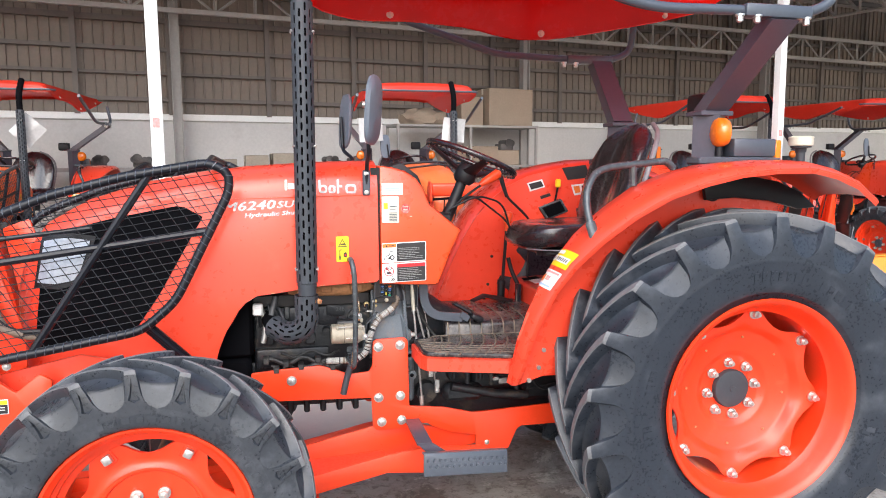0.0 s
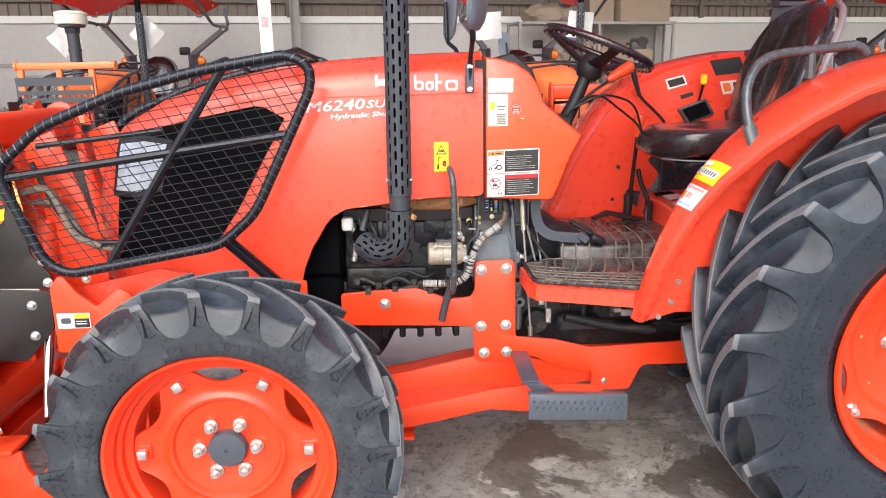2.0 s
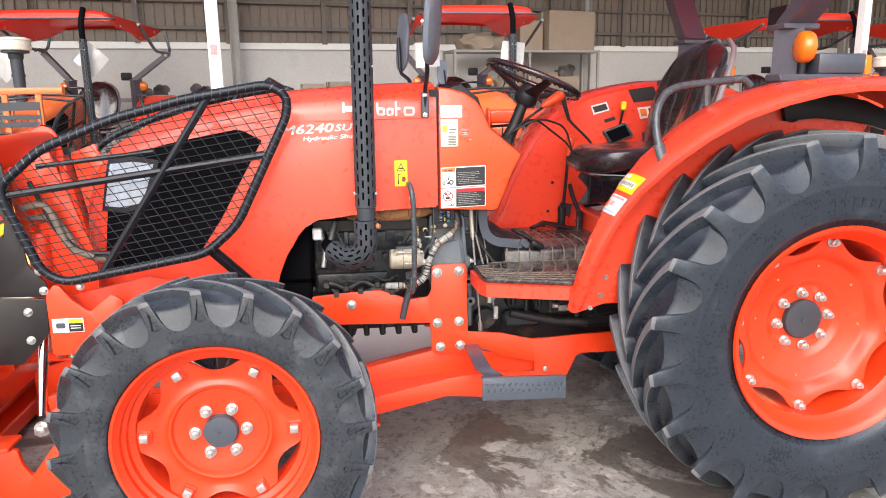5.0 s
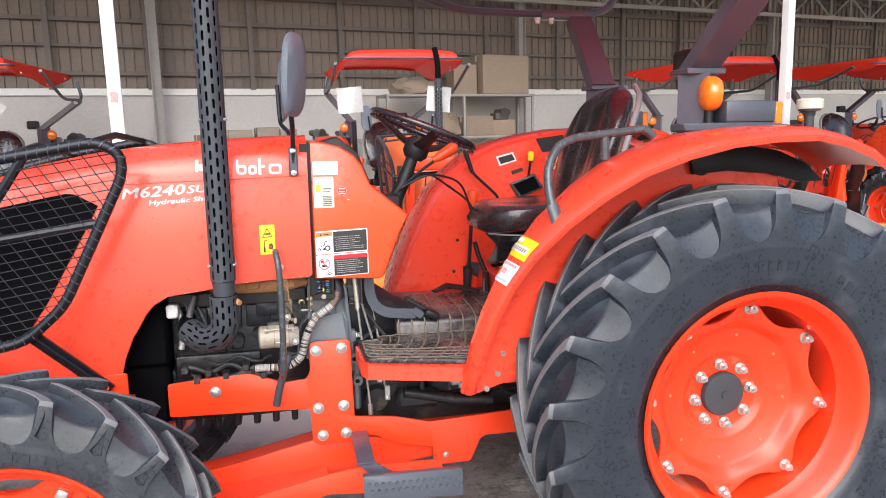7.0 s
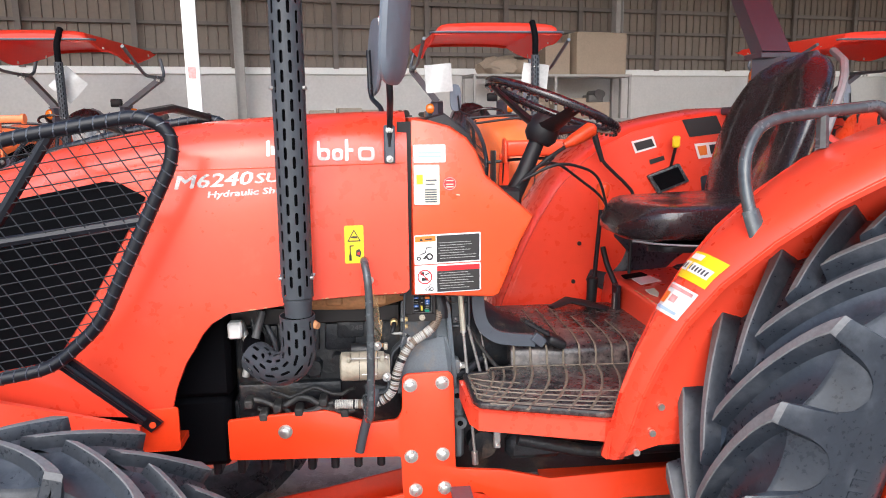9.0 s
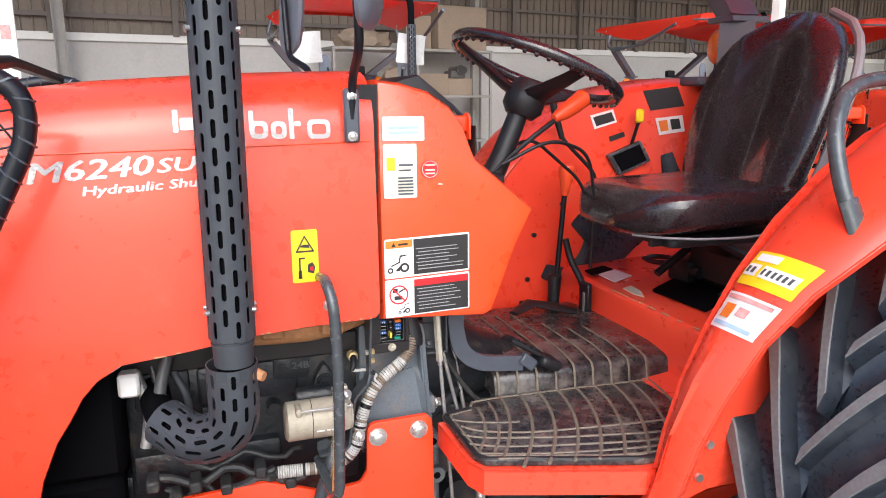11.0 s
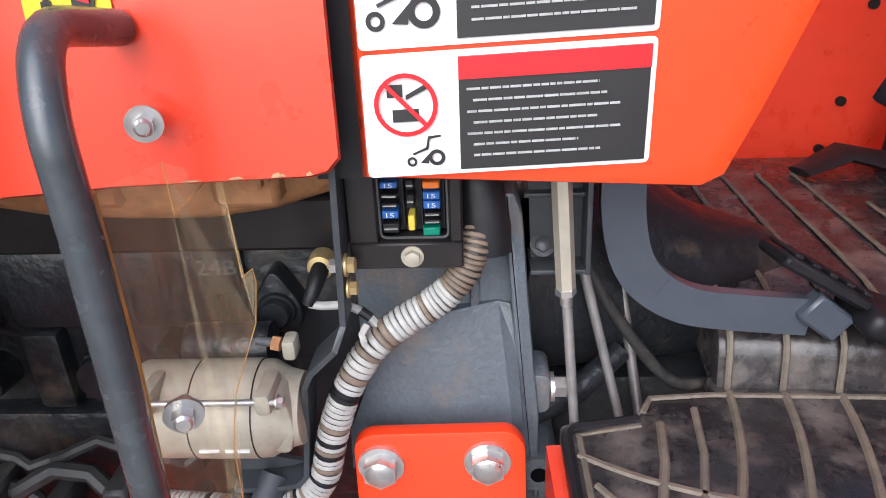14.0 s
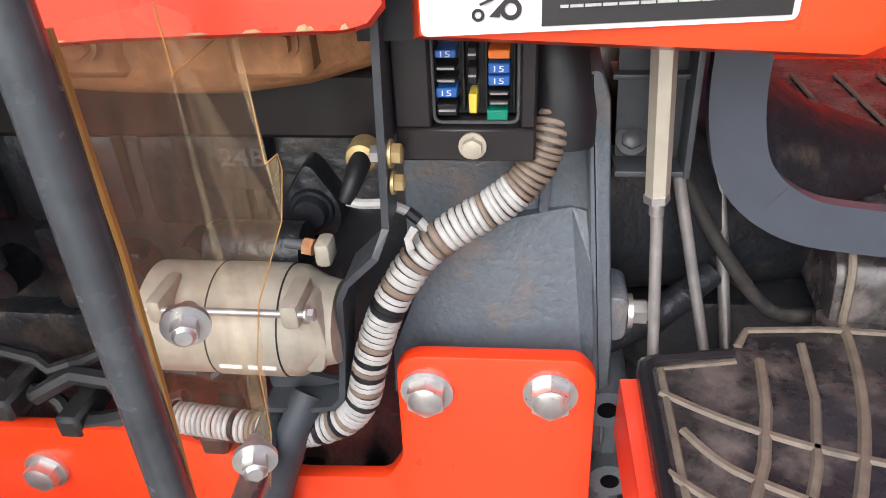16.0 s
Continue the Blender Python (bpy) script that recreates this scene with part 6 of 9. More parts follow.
for x, y, z in ((0.727, -0.318, 1.034), (0.75, -0.327, 0.95), (0.711, -0.252, 1.197)):
    bm = hex_bolt(bmesh.new(), (x, y, z), (0.35, -1, 0), 0.0072 if z < 1.1 else 0.0066, 0.012, 1.7)
    cyl(bm, (x, y, z), (x - 0.004, y + 0.012, z), 0.005, seg=10)
    part("handle_bolt", bm, zinc, handle, "bright bolt and washer of the handle")

# mounting frame for the blade
ARM = [(0.30, 0.665), (0.36, 0.662), (0.60, 0.655), (0.79, 0.648), (0.795, 0.52), (0.815, 0.503), (0.955, 0.503), (0.975, 0.517), (1.03, 0.52), (1.05, 0.505), (1.14, 0.47), (1.23, 0.452), (1.25, 0.448), (1.25, 0.37), (1.4, 0.372), (1.44, 0.46), (1.46, 0.472), (1.9, 0.472), (1.9, 0.575), (1.47, 0.56), (1.24, 0.55), (1.1, 0.585), (1.0, 0.595), (0.952, 0.6), (0.946, 0.888), (0.934, 0.903), (0.81, 0.9), (0.797, 0.89), (0.795, 0.79), (0.78, 0.763), (0.70, 0.757), (0.58, 0.802), (0.43, 0.795), (0.30, 0.785)]
frame_plate = part("mounting_plate", plate(bmesh.new(), round2(ARM, 0.008, 3), -0.182, -0.168, 0.002), frame_paint, tractor, "thick orange steel mounting plate of the blade frame")
part("mounting_plate", plate(bmesh.new(), round2(ARM, 0.008, 3), 0.2, 0.212, 0.002), frame_paint, tractor, "thick orange steel mounting plate of the blade frame")
for x, z in ((0.82, 0.868), (0.913, 0.872), (0.82, 0.648), (0.913, 0.65), (0.832, 0.54), (0.918, 0.542), (0.46, 0.745)):
    part("frame_bolt", hex_bolt(bmesh.new(), (x, -0.182, z), (0, -1, 0), 0.0155, 0.016, 1.32), zinc, frame_plate)
# push arms below
for s, y in ((-1, -0.215), (1, 0.245)):
    bm = bmesh.new()
    plate(bm, [(-0.62, 0.33), (0.2, 0.335), (0.543, 0.38), (0.84, 0.44), (1.0, 0.46), (1.25, 0.45), (1.27, 0.4), (1.133, 0.335), (1.0, 0.35), (0.84, 0.365), (0.56, 0.305), (0.2, 0.262), (-0.62, 0.25)], y - 0.09 * (s < 0), y - 0.09 * (s < 0) + 0.012, 0.002)
    plate(bm, [(-0.62, 0.39), (0.2, 0.4), (0.54, 0.457), (0.8, 0.513), (0.9, 0.53), (1.28, 0.44), (1.27, 0.4), (0.56, 0.31), (-0.62, 0.28)], y + 0.06, y + 0.072, 0.002)
    vs = [bm.verts.new(p) for p in ((-0.62, y - 0.08, 0.327), (0.543, y - 0.08, 0.372), (0.84, y - 0.08, 0.432), (0.84, y + 0.06, 0.402), (0.543, y + 0.06, 0.345), (-0.62, y + 0.06, 0.327))]
    bm.faces.new(vs)
    box(bm, (-0.62, y - 0.09, 0.25), (0.56, y + 0.06, 0.262))
    if s > 0:
        bmesh.ops.translate(bm, verts=bm.verts, vec=(0, 0, -0.16))
    part("push_arm", bm, frame_paint, tractor, "orange steel push arm of the blade frame")
bm = plate(bmesh.new(), [(1.1, 0.52), (1.9, 0.53), (1.9, 0.6), (1.1, 0.575)], 0.0, 0.012)
plate(bm, [(1.24, -0.17), (1.9, -0.17), (1.9, 0.2), (1.24, 0.2)], 0.49, 0.5, axis="z")
part("cross_plate", bm, frame_paint, tractor, "orange steel plate between the frame sides")
part("gusset_bolt", hex_bolt(bmesh.new(), (1.3, -0.17, 0.41), (0, -1, 0), 0.012, 0.016), zinc, tractor)

# step
bm = plate(bmesh.new(), round2([(0.0, 0.0), (0.34, 0.0), (0.34, 0.085), (0.0, 0.085)], 0.004), -0.004, 0.004, 0.001)
plate(bm, round2([(0.0, 0.0), (0.34, 0.0), (0.34, 0.035), (0.0, 0.035)], 0.004), 0.081, 0.088, axis="z")
for r0 in range(2):
    for i in range(14):
        cyl(bm, (0.018 + 0.0235 * i + 0.01 * r0, -0.002, 0.058 - 0.022 * r0), (0.018 + 0.0235 * i + 0.01 * r0, -0.009, 0.058 - 0.022 * r0), 0.0085, 0.005, 8)
bmesh.ops.transform(bm, matrix=pose(0.945, -0.535, 0.44, -12, 3, 2), verts=bm.verts)
step_ob = part("step", bm, grey_paint, tractor, "blue-grey steel footstep with pressed studs")
bm = plate(bmesh.new(), [(0.935, 0.54), (0.995, 0.54), (1.06, 0.495), (0.98, 0.495)], -0.455, -0.447, 0.001)
plate(bm, [(0.935, 0.543), (0.995, 0.543), (0.995, 0.533), (0.935, 0.533)], -0.455, -0.17, 0.001)
part("step_hanger", bm, purple_grey, step_ob, "blue-grey hanger of the footstep")


# seam between the top of the bonnet and its side panel
bm = bmesh.new()
tube(bm, [(x, hood_y(x, 1.497 + 0.021 * (x - 0.23)) - 0.0005, 1.497 + 0.021 * (x - 0.23)) for x in [0.1 + 0.71 * i / 20 for i in range(21)]], 0.0018, 6)
part("panel_seam", bm, red_knob, tractor, "dark seam along the bonnet side")


def on_hood(points, lift, n=1):
    """Lays a flat outline of (x, z) on the near side of the bonnet."""
    bm = bmesh.new()
    out = []
    for (a, b), (c, d) in zip(points, points[1:] + points[:1]):
        for i in range(n):
            out.append((a + (c - a) * i / n, b + (d - b) * i / n))
    vs = [bm.verts.new((x, hood_y(x, z) - lift, z)) for x, z in out]
    bm.faces.new(vs)
    bmesh.ops.triangulate(bm, faces=bm.faces)
    return bm


def hood_panel(points, lift, step=0.03):
    """A closely fitted panel on the bonnet's side: a grid of small faces inside an outline."""
    bm = bmesh.new()
    n = 14
    # two long chains between the upper and the lower edge
    up, low = points
    def along(chain, f):
        k = f * (len(chain) - 1)
        i = min(int(k), len(chain) - 2)
        g = k - i
        return (chain[i][0] + (chain[i + 1][0] - chain[i][0]) * g, chain[i][1] + (chain[i + 1][1] - chain[i][1]) * g)
    grid = []
    for i in range(n + 1):
        a, b = along(up, i / n), along(low, i / n)
        grid.append([bm.verts.new((a[0] + (b[0] - a[0]) * j / n, hood_y(a[0] + (b[0] - a[0]) * j / n, a[1] + (b[1] - a[1]) * j / n) - lift, a[1] + (b[1] - a[1]) * j / n)) for j in range(n + 1)])
    for a, b in zip(grid, grid[1:]):
        for j in range(n):
            bm.faces.new((a[j], a[j + 1], b[j + 1], b[j]))
    return bm


grille = part("side_grille", hood_panel(([(-0.44, 1.36), (-0.2, 1.425), (0.06, 1.475), (0.14, 1.43)], [(-0.49, 0.935), (-0.3, 0.965), (-0.12, 1.0), (-0.03, 1.13)]), 0.004), black_mesh_and_shade, tractor, "black perforated side grille of the bonnet")
light = part("headlight", hood_panel(([(-0.44, 1.345), (-0.35, 1.355), (-0.27, 1.345)], [(-0.47, 1.185), (-0.39, 1.18), (-0.32, 1.2)]), 0.011), lens_glass, tractor, "clear glass headlight in the bonnet")
part("headlight_rim", hood_panel(([(-0.45, 1.365), (-0.35, 1.375), (-0.25, 1.36)], [(-0.485, 1.165), (-0.39, 1.16), (-0.30, 1.185)]), 0.0075), dark_plastic, tractor, "black rim round the headlight")

# guard cage
CAGE_Y = -0.372
CAGE = [(-0.74, 1.3), (-0.742, 1.245), (-0.645, 0.985), (-0.575, 0.938), (-0.07, 1.025), (0.05, 1.13), (0.25, 1.53), (0.252, 1.6), (0.185, 1.637), (-0.1, 1.588), (-0.35, 1.522), (-0.6, 1.42)]


def cage_y(x):
    return CAGE_Y + 0.02 * max(0, x + 0.2) - 0.02 * max(0, -x - 0.3)


def cage_side(s):
    def at(x, z, dy=0.0):
        y = cage_y(x) + dy
        return (x, y if s < 0 else 2 * MID - y, z)
    loop = round2(CAGE, 0.05, 4)
    c = part("guard_cage", tube(bmesh.new(), [at(*p) for p in loop], 0.0165, 12, closed=True), black_metal, tractor, "black tube guard cage with wire mesh")
    for a, b, r in (((-0.735, 1.26), (0.165, 1.385), 0.0135), ((-0.02, 1.6), (-0.44, 0.965), 0.0145), ((-0.62, 1.36), (-0.22, 1.405), 0.009)):
        part("cage_bar", tube(bmesh.new(), [at(*a, 0.006), at((a[0] + b[0]) / 2, (a[1] + b[1]) / 2, 0.0), at(*b, 0.006)], r, 8), black_metal, c)
    # wire mesh, clipped to the frame
    bm = bmesh.new()
    poly = [Vector(p) for p in loop]

    def clip(p, d):
        hits = []
        for a, b in zip(poly, poly[1:] + poly[:1]):
            e = b - a
            den = d.x * e.y - d.y * e.x
            if abs(den) < 1e-9:
                continue
            w = a - p
            t = (w.x * e.y - w.y * e.x) / den
            u = (w.x * d.y - w.y * d.x) / den
            if 0 <= u < 1:
                hits.append(t)
        return sorted(hits)
    for ang, step in ((9.5, 0.0265), (-58.0, 0.041)):
        d = Vector((math.cos(radians(ang)), math.sin(radians(ang))))
        n = Vector((-d.y, d.x))
        for i in range(-45, 46):
            p = Vector((-0.24, 1.28)) + n * step * i
            h = clip(p, d)
            for t0, t1 in zip(h[::2], h[1::2]):
                a, b = p + d * t0, p + d * t1
                k = max(1, int((t1 - t0) / 0.12))
                pts = [a.lerp(b, j / k) for j in range(k + 1)]
                tube(bm, [at(q.x, q.y, -0.006) for q in pts], 0.0016, 4)
    tagged(part("wire_mesh", bm, wire_metal, c, "fine steel wire mesh"), kind="stuff")
    # lashing along the frame
    bm = bmesh.new()
    pts = [Vector(at(*p)) for p in loop] + [Vector(at(*loop[0]))]
    acc = 0.0
    for a, b in zip(pts, pts[1:]):
        d = b - a
        pos = -acc
        while pos + 0.03 < d.length:
            pos += 0.03
            p = a + d.normalized() * pos
            side = d.normalized().cross(Vector((0, 1, 0)))
            tube(bm, [p + (side * math.cos(k) + Vector((0, 1, 0)) * math.sin(k)) * 0.0172 + d.normalized() * 0.004 * k for k in range(7)], 0.0021, 4)
        acc = d.length - pos
    tagged(part("wire_lashing", bm, grey_paint, c, "wire lashing round the cage tube"), kind="stuff")
    return c


cage_near = cage_side(-1)
cage_far = cage_side(1)
bm = tube(bmesh.new(), [(-0.74, -0.37, 1.28), (-0.78, -0.2, 1.3), (-0.79, MID, 1.31), (-0.78, 0.23, 1.3), (-0.74, 0.4, 1.28)], 0.0125, 8)
for y in (-0.25, -0.1, MID, 0.13, 0.28):
    tube(bm, [(-0.78, y, 1.3), (-0.7, y, 0.95)], 0.006, 6)
pieces("front_guard", "guard_bar", bm, black_metal, tractor, "black front bars of the guard cage")
bm = tube(bmesh.new(), [(0.18, -0.36, 1.637), (0.16, MID, 1.66), (0.18, 0.39, 1.637)], 0.0125, 8)
tube(bm, [(-0.1, -0.36, 1.588), (-0.1, MID, 1.63), (-0.1, 0.39, 1.588)], 0.01, 8)
pieces("cage_hoop", "hoop_bar", bm, black_metal, tractor, "black hoop over the bonnet")
bm = bmesh.new()
a, b = Vector((-0.05, -0.345, 1.03)), Vector((0.135, -0.268, 0.815))
d = (b - a).normalized()
w = d.cross(Vector((0, 1, 0))).normalized() * 0.02
t = Vector((0, 0.006, 0))
ring = [[bm.verts.new(p + w * i + t * j) for i, j in ((-1, -1), (1, -1), (1, 1), (-1, 1))] for p in (a, b)]
for k in range(4):
    bm.faces.new((ring[0][k], ring[0][(k + 1) % 4], ring[1][(k + 1) % 4], ring[1][k]))
bm.faces.new(ring[0])
bm.faces.new(ring[1][::-1])
tube(bm, [a + Vector((0, -0.008, 0)), b + Vector((0, -0.008, 0)) - d * 0.04], 0.008, 8)
part("cage_strut", bm, black_metal, cage_near, "flat black strut holding the cage")
bm = bmesh.new()
cyl(bm, b + Vector((0, -0.0085, 0)) - d * 0.014, b + Vector((0, -0.0065, 0)) - d * 0.014, 0.009, seg=16)
part("strut_hole", bm, red_knob, cage_near)
bm = plate(bmesh.new(), round2([(0.06, 0.74), (0.19, 0.74), (0.19, 0.865), (0.09, 0.86)], 0.01), -0.262, -0.252, 0.002)
box(bm, (0.1, -0.255, 0.74), (0.19, -0.17, 0.76), 0.002)
part("strut_tab", bm, frame_paint, tractor, "orange bracket tab for the cage strut")

# black side plates at the nose
PLATE_A = [(-0.908, 1.382), (-0.745, 1.378), (-0.735, 1.3), (-0.7, 1.0), (-0.645, 0.93), (-0.643, 0.882), (-0.835, 0.885), (-0.915, 1.09)]
PLATE_B = [(-0.883, 0.888), (-0.645, 0.876), (-0.652, 0.745), (-0.755, 0.63), (-0.882, 0.632)]
side_plate = part("side_plate", plate(bmesh.new(), round2(PLATE_A, 0.012), -0.352, -0.342, 0.0015), satin_black, tractor, "glossy black steel side plate at the nose")
part("side_plate", plate(bmesh.new(), round2(PLATE_B, 0.008), -0.366, -0.353, 0.0015), satin_black, tractor, "glossy black steel side plate at the nose")
for far in (PLATE_A, PLATE_B):
    part("side_plate", plate(bmesh.new(), round2(far, 0.012), 0.37, 0.38, 0.0015), satin_black, tractor, "glossy black steel side plate at the nose")
for x, z, r in ((-0.815, 1.345, 0.016), (-0.79, 1.252, 0.017), (-0.655, 0.905, 0.012), (-0.712, 0.83, 0.012), (-0.715, 0.722, 0.012), (-0.662, 0.98, 0.012)):
    bm = hex_bolt(bmesh.new(), (x, -0.353 if z > 0.88 else -0.366, z), (0, -1, 0), r, 0.016)
    part("plate_bolt", bm, zinc, side_plate)
part("plate_lever", box(bmesh.new(), (-0.835, -0.375, 1.262), (-0.78, -0.36, 1.276), 0.003), dark_plastic, side_plate)
STK = [(-0.928, 1.138), (-0.764, 1.185), (-0.755, 1.169), (-0.765, 1.121), (-0.898, 0.99), (-0.937, 1.059)]
part("sticker", plate(bmesh.new(), STK, -0.3545, -0.3525), orange_ink, side_plate, "red, white and yellow sticker with lettering")


def on_sticker(name, pts, mat, k):
    part(name, plate(bmesh.new(), pts, -0.3547 - 0.0012 * k, -0.3546 - 0.0012 * (k - 1)), mat, side_plate)


on_sticker("sticker_band", [(-0.928, 1.138), (-0.764, 1.185), (-0.758, 1.176), (-0.931, 1.12)], red_ink, 1)
on_sticker("sticker_band", [(-0.931, 1.12), (-0.758, 1.174), (-0.755, 1.169), (-0.758, 1.16), (-0.931, 1.106)], ink, 1)
on_sticker("sticker_band", [(-0.833, 1.132), (-0.758, 1.158), (-0.765, 1.121), (-0.821, 1.094)], yellow, 1)
on_sticker("sticker_band", [(-0.931, 1.104), (-0.86, 1.125), (-0.85, 1.085), (-0.885, 1.065), (-0.905, 1.005), (-0.937, 1.059)], red_knob, 1)
for k in range(7):
    x, z = -0.925 + 0.022 * k, 1.078 + 0.0079 * k
    on_sticker("lettering_bar", [(x, z), (x + 0.017, z + 0.006), (x + 0.015, z - 0.009), (x - 0.002, z - 0.015)], blue_ink, 2)
on_sticker("sticker_line", [(-0.769, 1.114), (-0.767, 1.108), (-0.847, 1.062), (-0.893, 0.995), (-0.897, 0.997), (-0.853, 1.067)], ink, 2)
on_sticker("lettering_bar", [(-0.916, 1.116), (-0.851, 1.136), (-0.852, 1.131), (-0.917, 1.111)], yellow, 2)
on_sticker("lettering_bar", [(-0.843, 1.14), (-0.796, 1.155), (-0.797, 1.149), (-0.844, 1.134)], white, 2)

# lift tower at the nose
for y in (-0.31, 0.28):
    bm = plate(bmesh.new(), round2([(-0.91, 1.28), (-0.9, 1.44), (-0.87, 1.468), (-0.835, 1.478), (-0.8, 1.466), (-0.778, 1.43), (-0.75, 1.28)], 0.015, 4), y, y + 0.016, 0.003)
    part("lift_cheek", bm, frame_paint, tractor, "orange rounded cheek plate of the blade lift")
part("top_beam", box(bmesh.new(), (-0.885, -0.3, 1.33), (-0.785, 0.285, 1.455), 0.03, seg=4), frame_paint, tractor, "rounded orange beam across the nose")
for y in (-0.262, 0.24):
    bm = plate(bmesh.new(), round2([(-0.72, 1.36), (-0.614, 1.402), (-0.49, 1.0), (-0.5, 0.72), (-0.62, 0.72), (-0.645, 0.93)], 0.01), y, y + 0.012, 0.002)
    plate(bm, round2([(-0.775, 1.34), (-0.748, 1.352), (-0.665, 0.93), (-0.66, 0.75), (-0.69, 0.75)], 0.006), y - 0.01, y + 0.07, 0.002)
    part("lift_post", bm, frame_paint, tractor, "orange slanting steel post of the blade lift")
FBR = [(-0.645, 0.89), (-0.615, 0.93), (-0.595, 0.925), (-0.56, 0.87), (-0.5, 0.82), (-0.42, 0.885), (-0.38, 0.86), (-0.4, 0.66), (-0.645, 0.66)]
front_bracket = part("front_bracket", plate(bmesh.new(), round2(FBR, 0.012), -0.372, -0.355, 0.002), frame_paint, tractor, "orange steel bracket at the nose")
part("cross_tube", box(bmesh.new(), (-0.62, -0.355, 0.66), (-0.46, 0.38, 0.8), 0.01), frame_paint, tractor, "orange cross member at the nose")
part("nose_bolt", hex_bolt(bmesh.new(), (-0.53, -0.35, 0.915), (0, -1, 0), 0.011, 0.014), zinc, tractor)
bm = plate(bmesh.new(), [(-0.62, 0.86), (-0.3, 0.93), (0.1, 0.83), (0.1, 0.78), (-0.3, 0.84), (-0.6, 0.78)], -0.3, -0.285)
part("nose_skirt", bm, paint, tractor, "orange lower skirt of the bonnet")
for i, (a, b, c, d) in enumerate((((-0.72, -0.3, 1.2), (-0.62, -0.33, 1.23), (-0.56, -0.33, 1.05), (-0.48, -0.32, 1.02)), ((-0.72, -0.26, 1.16), (-0.6, -0.3, 1.17), (-0.53, -0.31, 1.02), (-0.42, -0.3, 1.0)))):
    part("hydraulic_hose", tube(bmesh.new(), rounded([a, b, c, d], 0.06, 6), 0.012, 10), hose_tan, tractor, "grey-brown ribbed hydraulic hose")
part("hydraulic_hose", tube(bmesh.new(), rounded([(-0.68, -0.3, 1.3), (-0.6, -0.32, 1.12), (-0.52, -0.32, 1.03), (-0.42, -0.32, 1.03)], 0.05, 6), 0.009, 8), dark_plastic, tractor, "black hydraulic hose behind the cage")

# lift cylinder
bm = cyl(bmesh.new(), (-0.69, -0.3, 0.78), (-0.7, -0.4, 0.44), 0.0165, seg=16)
rod_c = part("lift_ram", bm, chrome, tractor, "chromed rod of the lift cylinder")
part("ram_body", cyl(bmesh.new(), (-0.68, -0.25, 1.1), (-0.69, -0.3, 0.76), 0.034, seg=18), frame_paint, rod_c, "orange lift cylinder body")
bm = hex_bolt(bmesh.new(), (-0.685, -0.44, 0.405), (0, -1, 0), 0.022, 0.03, 1.3)
cyl(bm, (-0.685, -0.45, 0.405), (-0.685, -0.3, 0.405), 0.018, seg=14)
part("ram_pin", bm, zinc, rod_c, "large zinc pin of the lift cylinder")

# front blade
BX = -1.2
sec = [(BX + 0.015, 0.53), (BX - 0.045, 0.42), (BX - 0.068, 0.3), (BX - 0.05, 0.16), (BX + 0.01, 0.015), (BX - 0.02, 0.005), (BX - 0.078, 0.15), (BX - 0.095, 0.3), (BX - 0.075, 0.43), (BX - 0.02, 0.53)]
bm = bmesh.new()
vs0, vs1 = [[bm.verts.new((x, y, z)) for x, z in sec] for y in (-1.0, 1.15)]
for k in range(len(sec)):
    bm.faces.new((vs0[k], vs0[(k + 1) % len(sec)], vs1[(k + 1) % len(sec)], vs1[k]))
bm.faces.new(vs0)
bm.faces.new(vs1[::-1])
blade = part("front_blade", bm, frame_paint, tractor, "wide orange front blade with ribs")
part("top_flange", plate(bmesh.new(), [(BX - 0.05, -1.0), (BX + 0.075, -1.0), (BX + 0.075, 1.15), (BX - 0.05, 1.15)], 0.532, 0.545, 0.002, axis="z"), frame_paint, blade)
part("back_beam", box(bmesh.new(), (BX - 0.03, -0.95, 0.24), (BX + 0.1, 1.1, 0.36), 0.012, seg=2), frame_paint, blade, "orange box beam along the blade back")
part("bottom_beam", box(bmesh.new(), (BX - 0.03, -0.98, 0.03), (BX + 0.07, 1.12, 0.11), 0.008), frame_paint, blade, "orange lower beam of the blade")
for y in (-0.99, -0.62, -0.2, 0.02, 0.3, 0.72, 1.13):
    rib = [(BX - 0.06, 0.35), (BX - 0.04, 0.53), (BX + 0.07, 0.532), (BX + 0.1, 0.5), (BX + 0.105, 0.36)]
    part("blade_rib", plate(bmesh.new(), rib, y - 0.007, y + 0.007), frame_paint, blade)
for y in (-1.0, 1.145):
    rib = round2([(BX - 0.1, 0.02), (BX - 0.09, 0.4), (BX - 0.02, 0.42), (BX + 0.12, 0.38), (BX + 0.16, 0.3), (BX + 0.16, 0.03)], [0, 0.03, 0.04, 0.06, 0.06, 0])
    part("blade_end", plate(bmesh.new(), rib, y - 0.008, y + 0.008), frame_paint, blade, "rounded orange end plate of the blade")
part("cutting_edge", plate(bmesh.new(), [(BX - 0.1, 0.02), (BX - 0.06, 0.16), (BX - 0.075, 0.165), (BX - 0.12, 0.02)], -1.0, 1.15), yellow_orange, blade, "yellowish cutting edge of the blade")
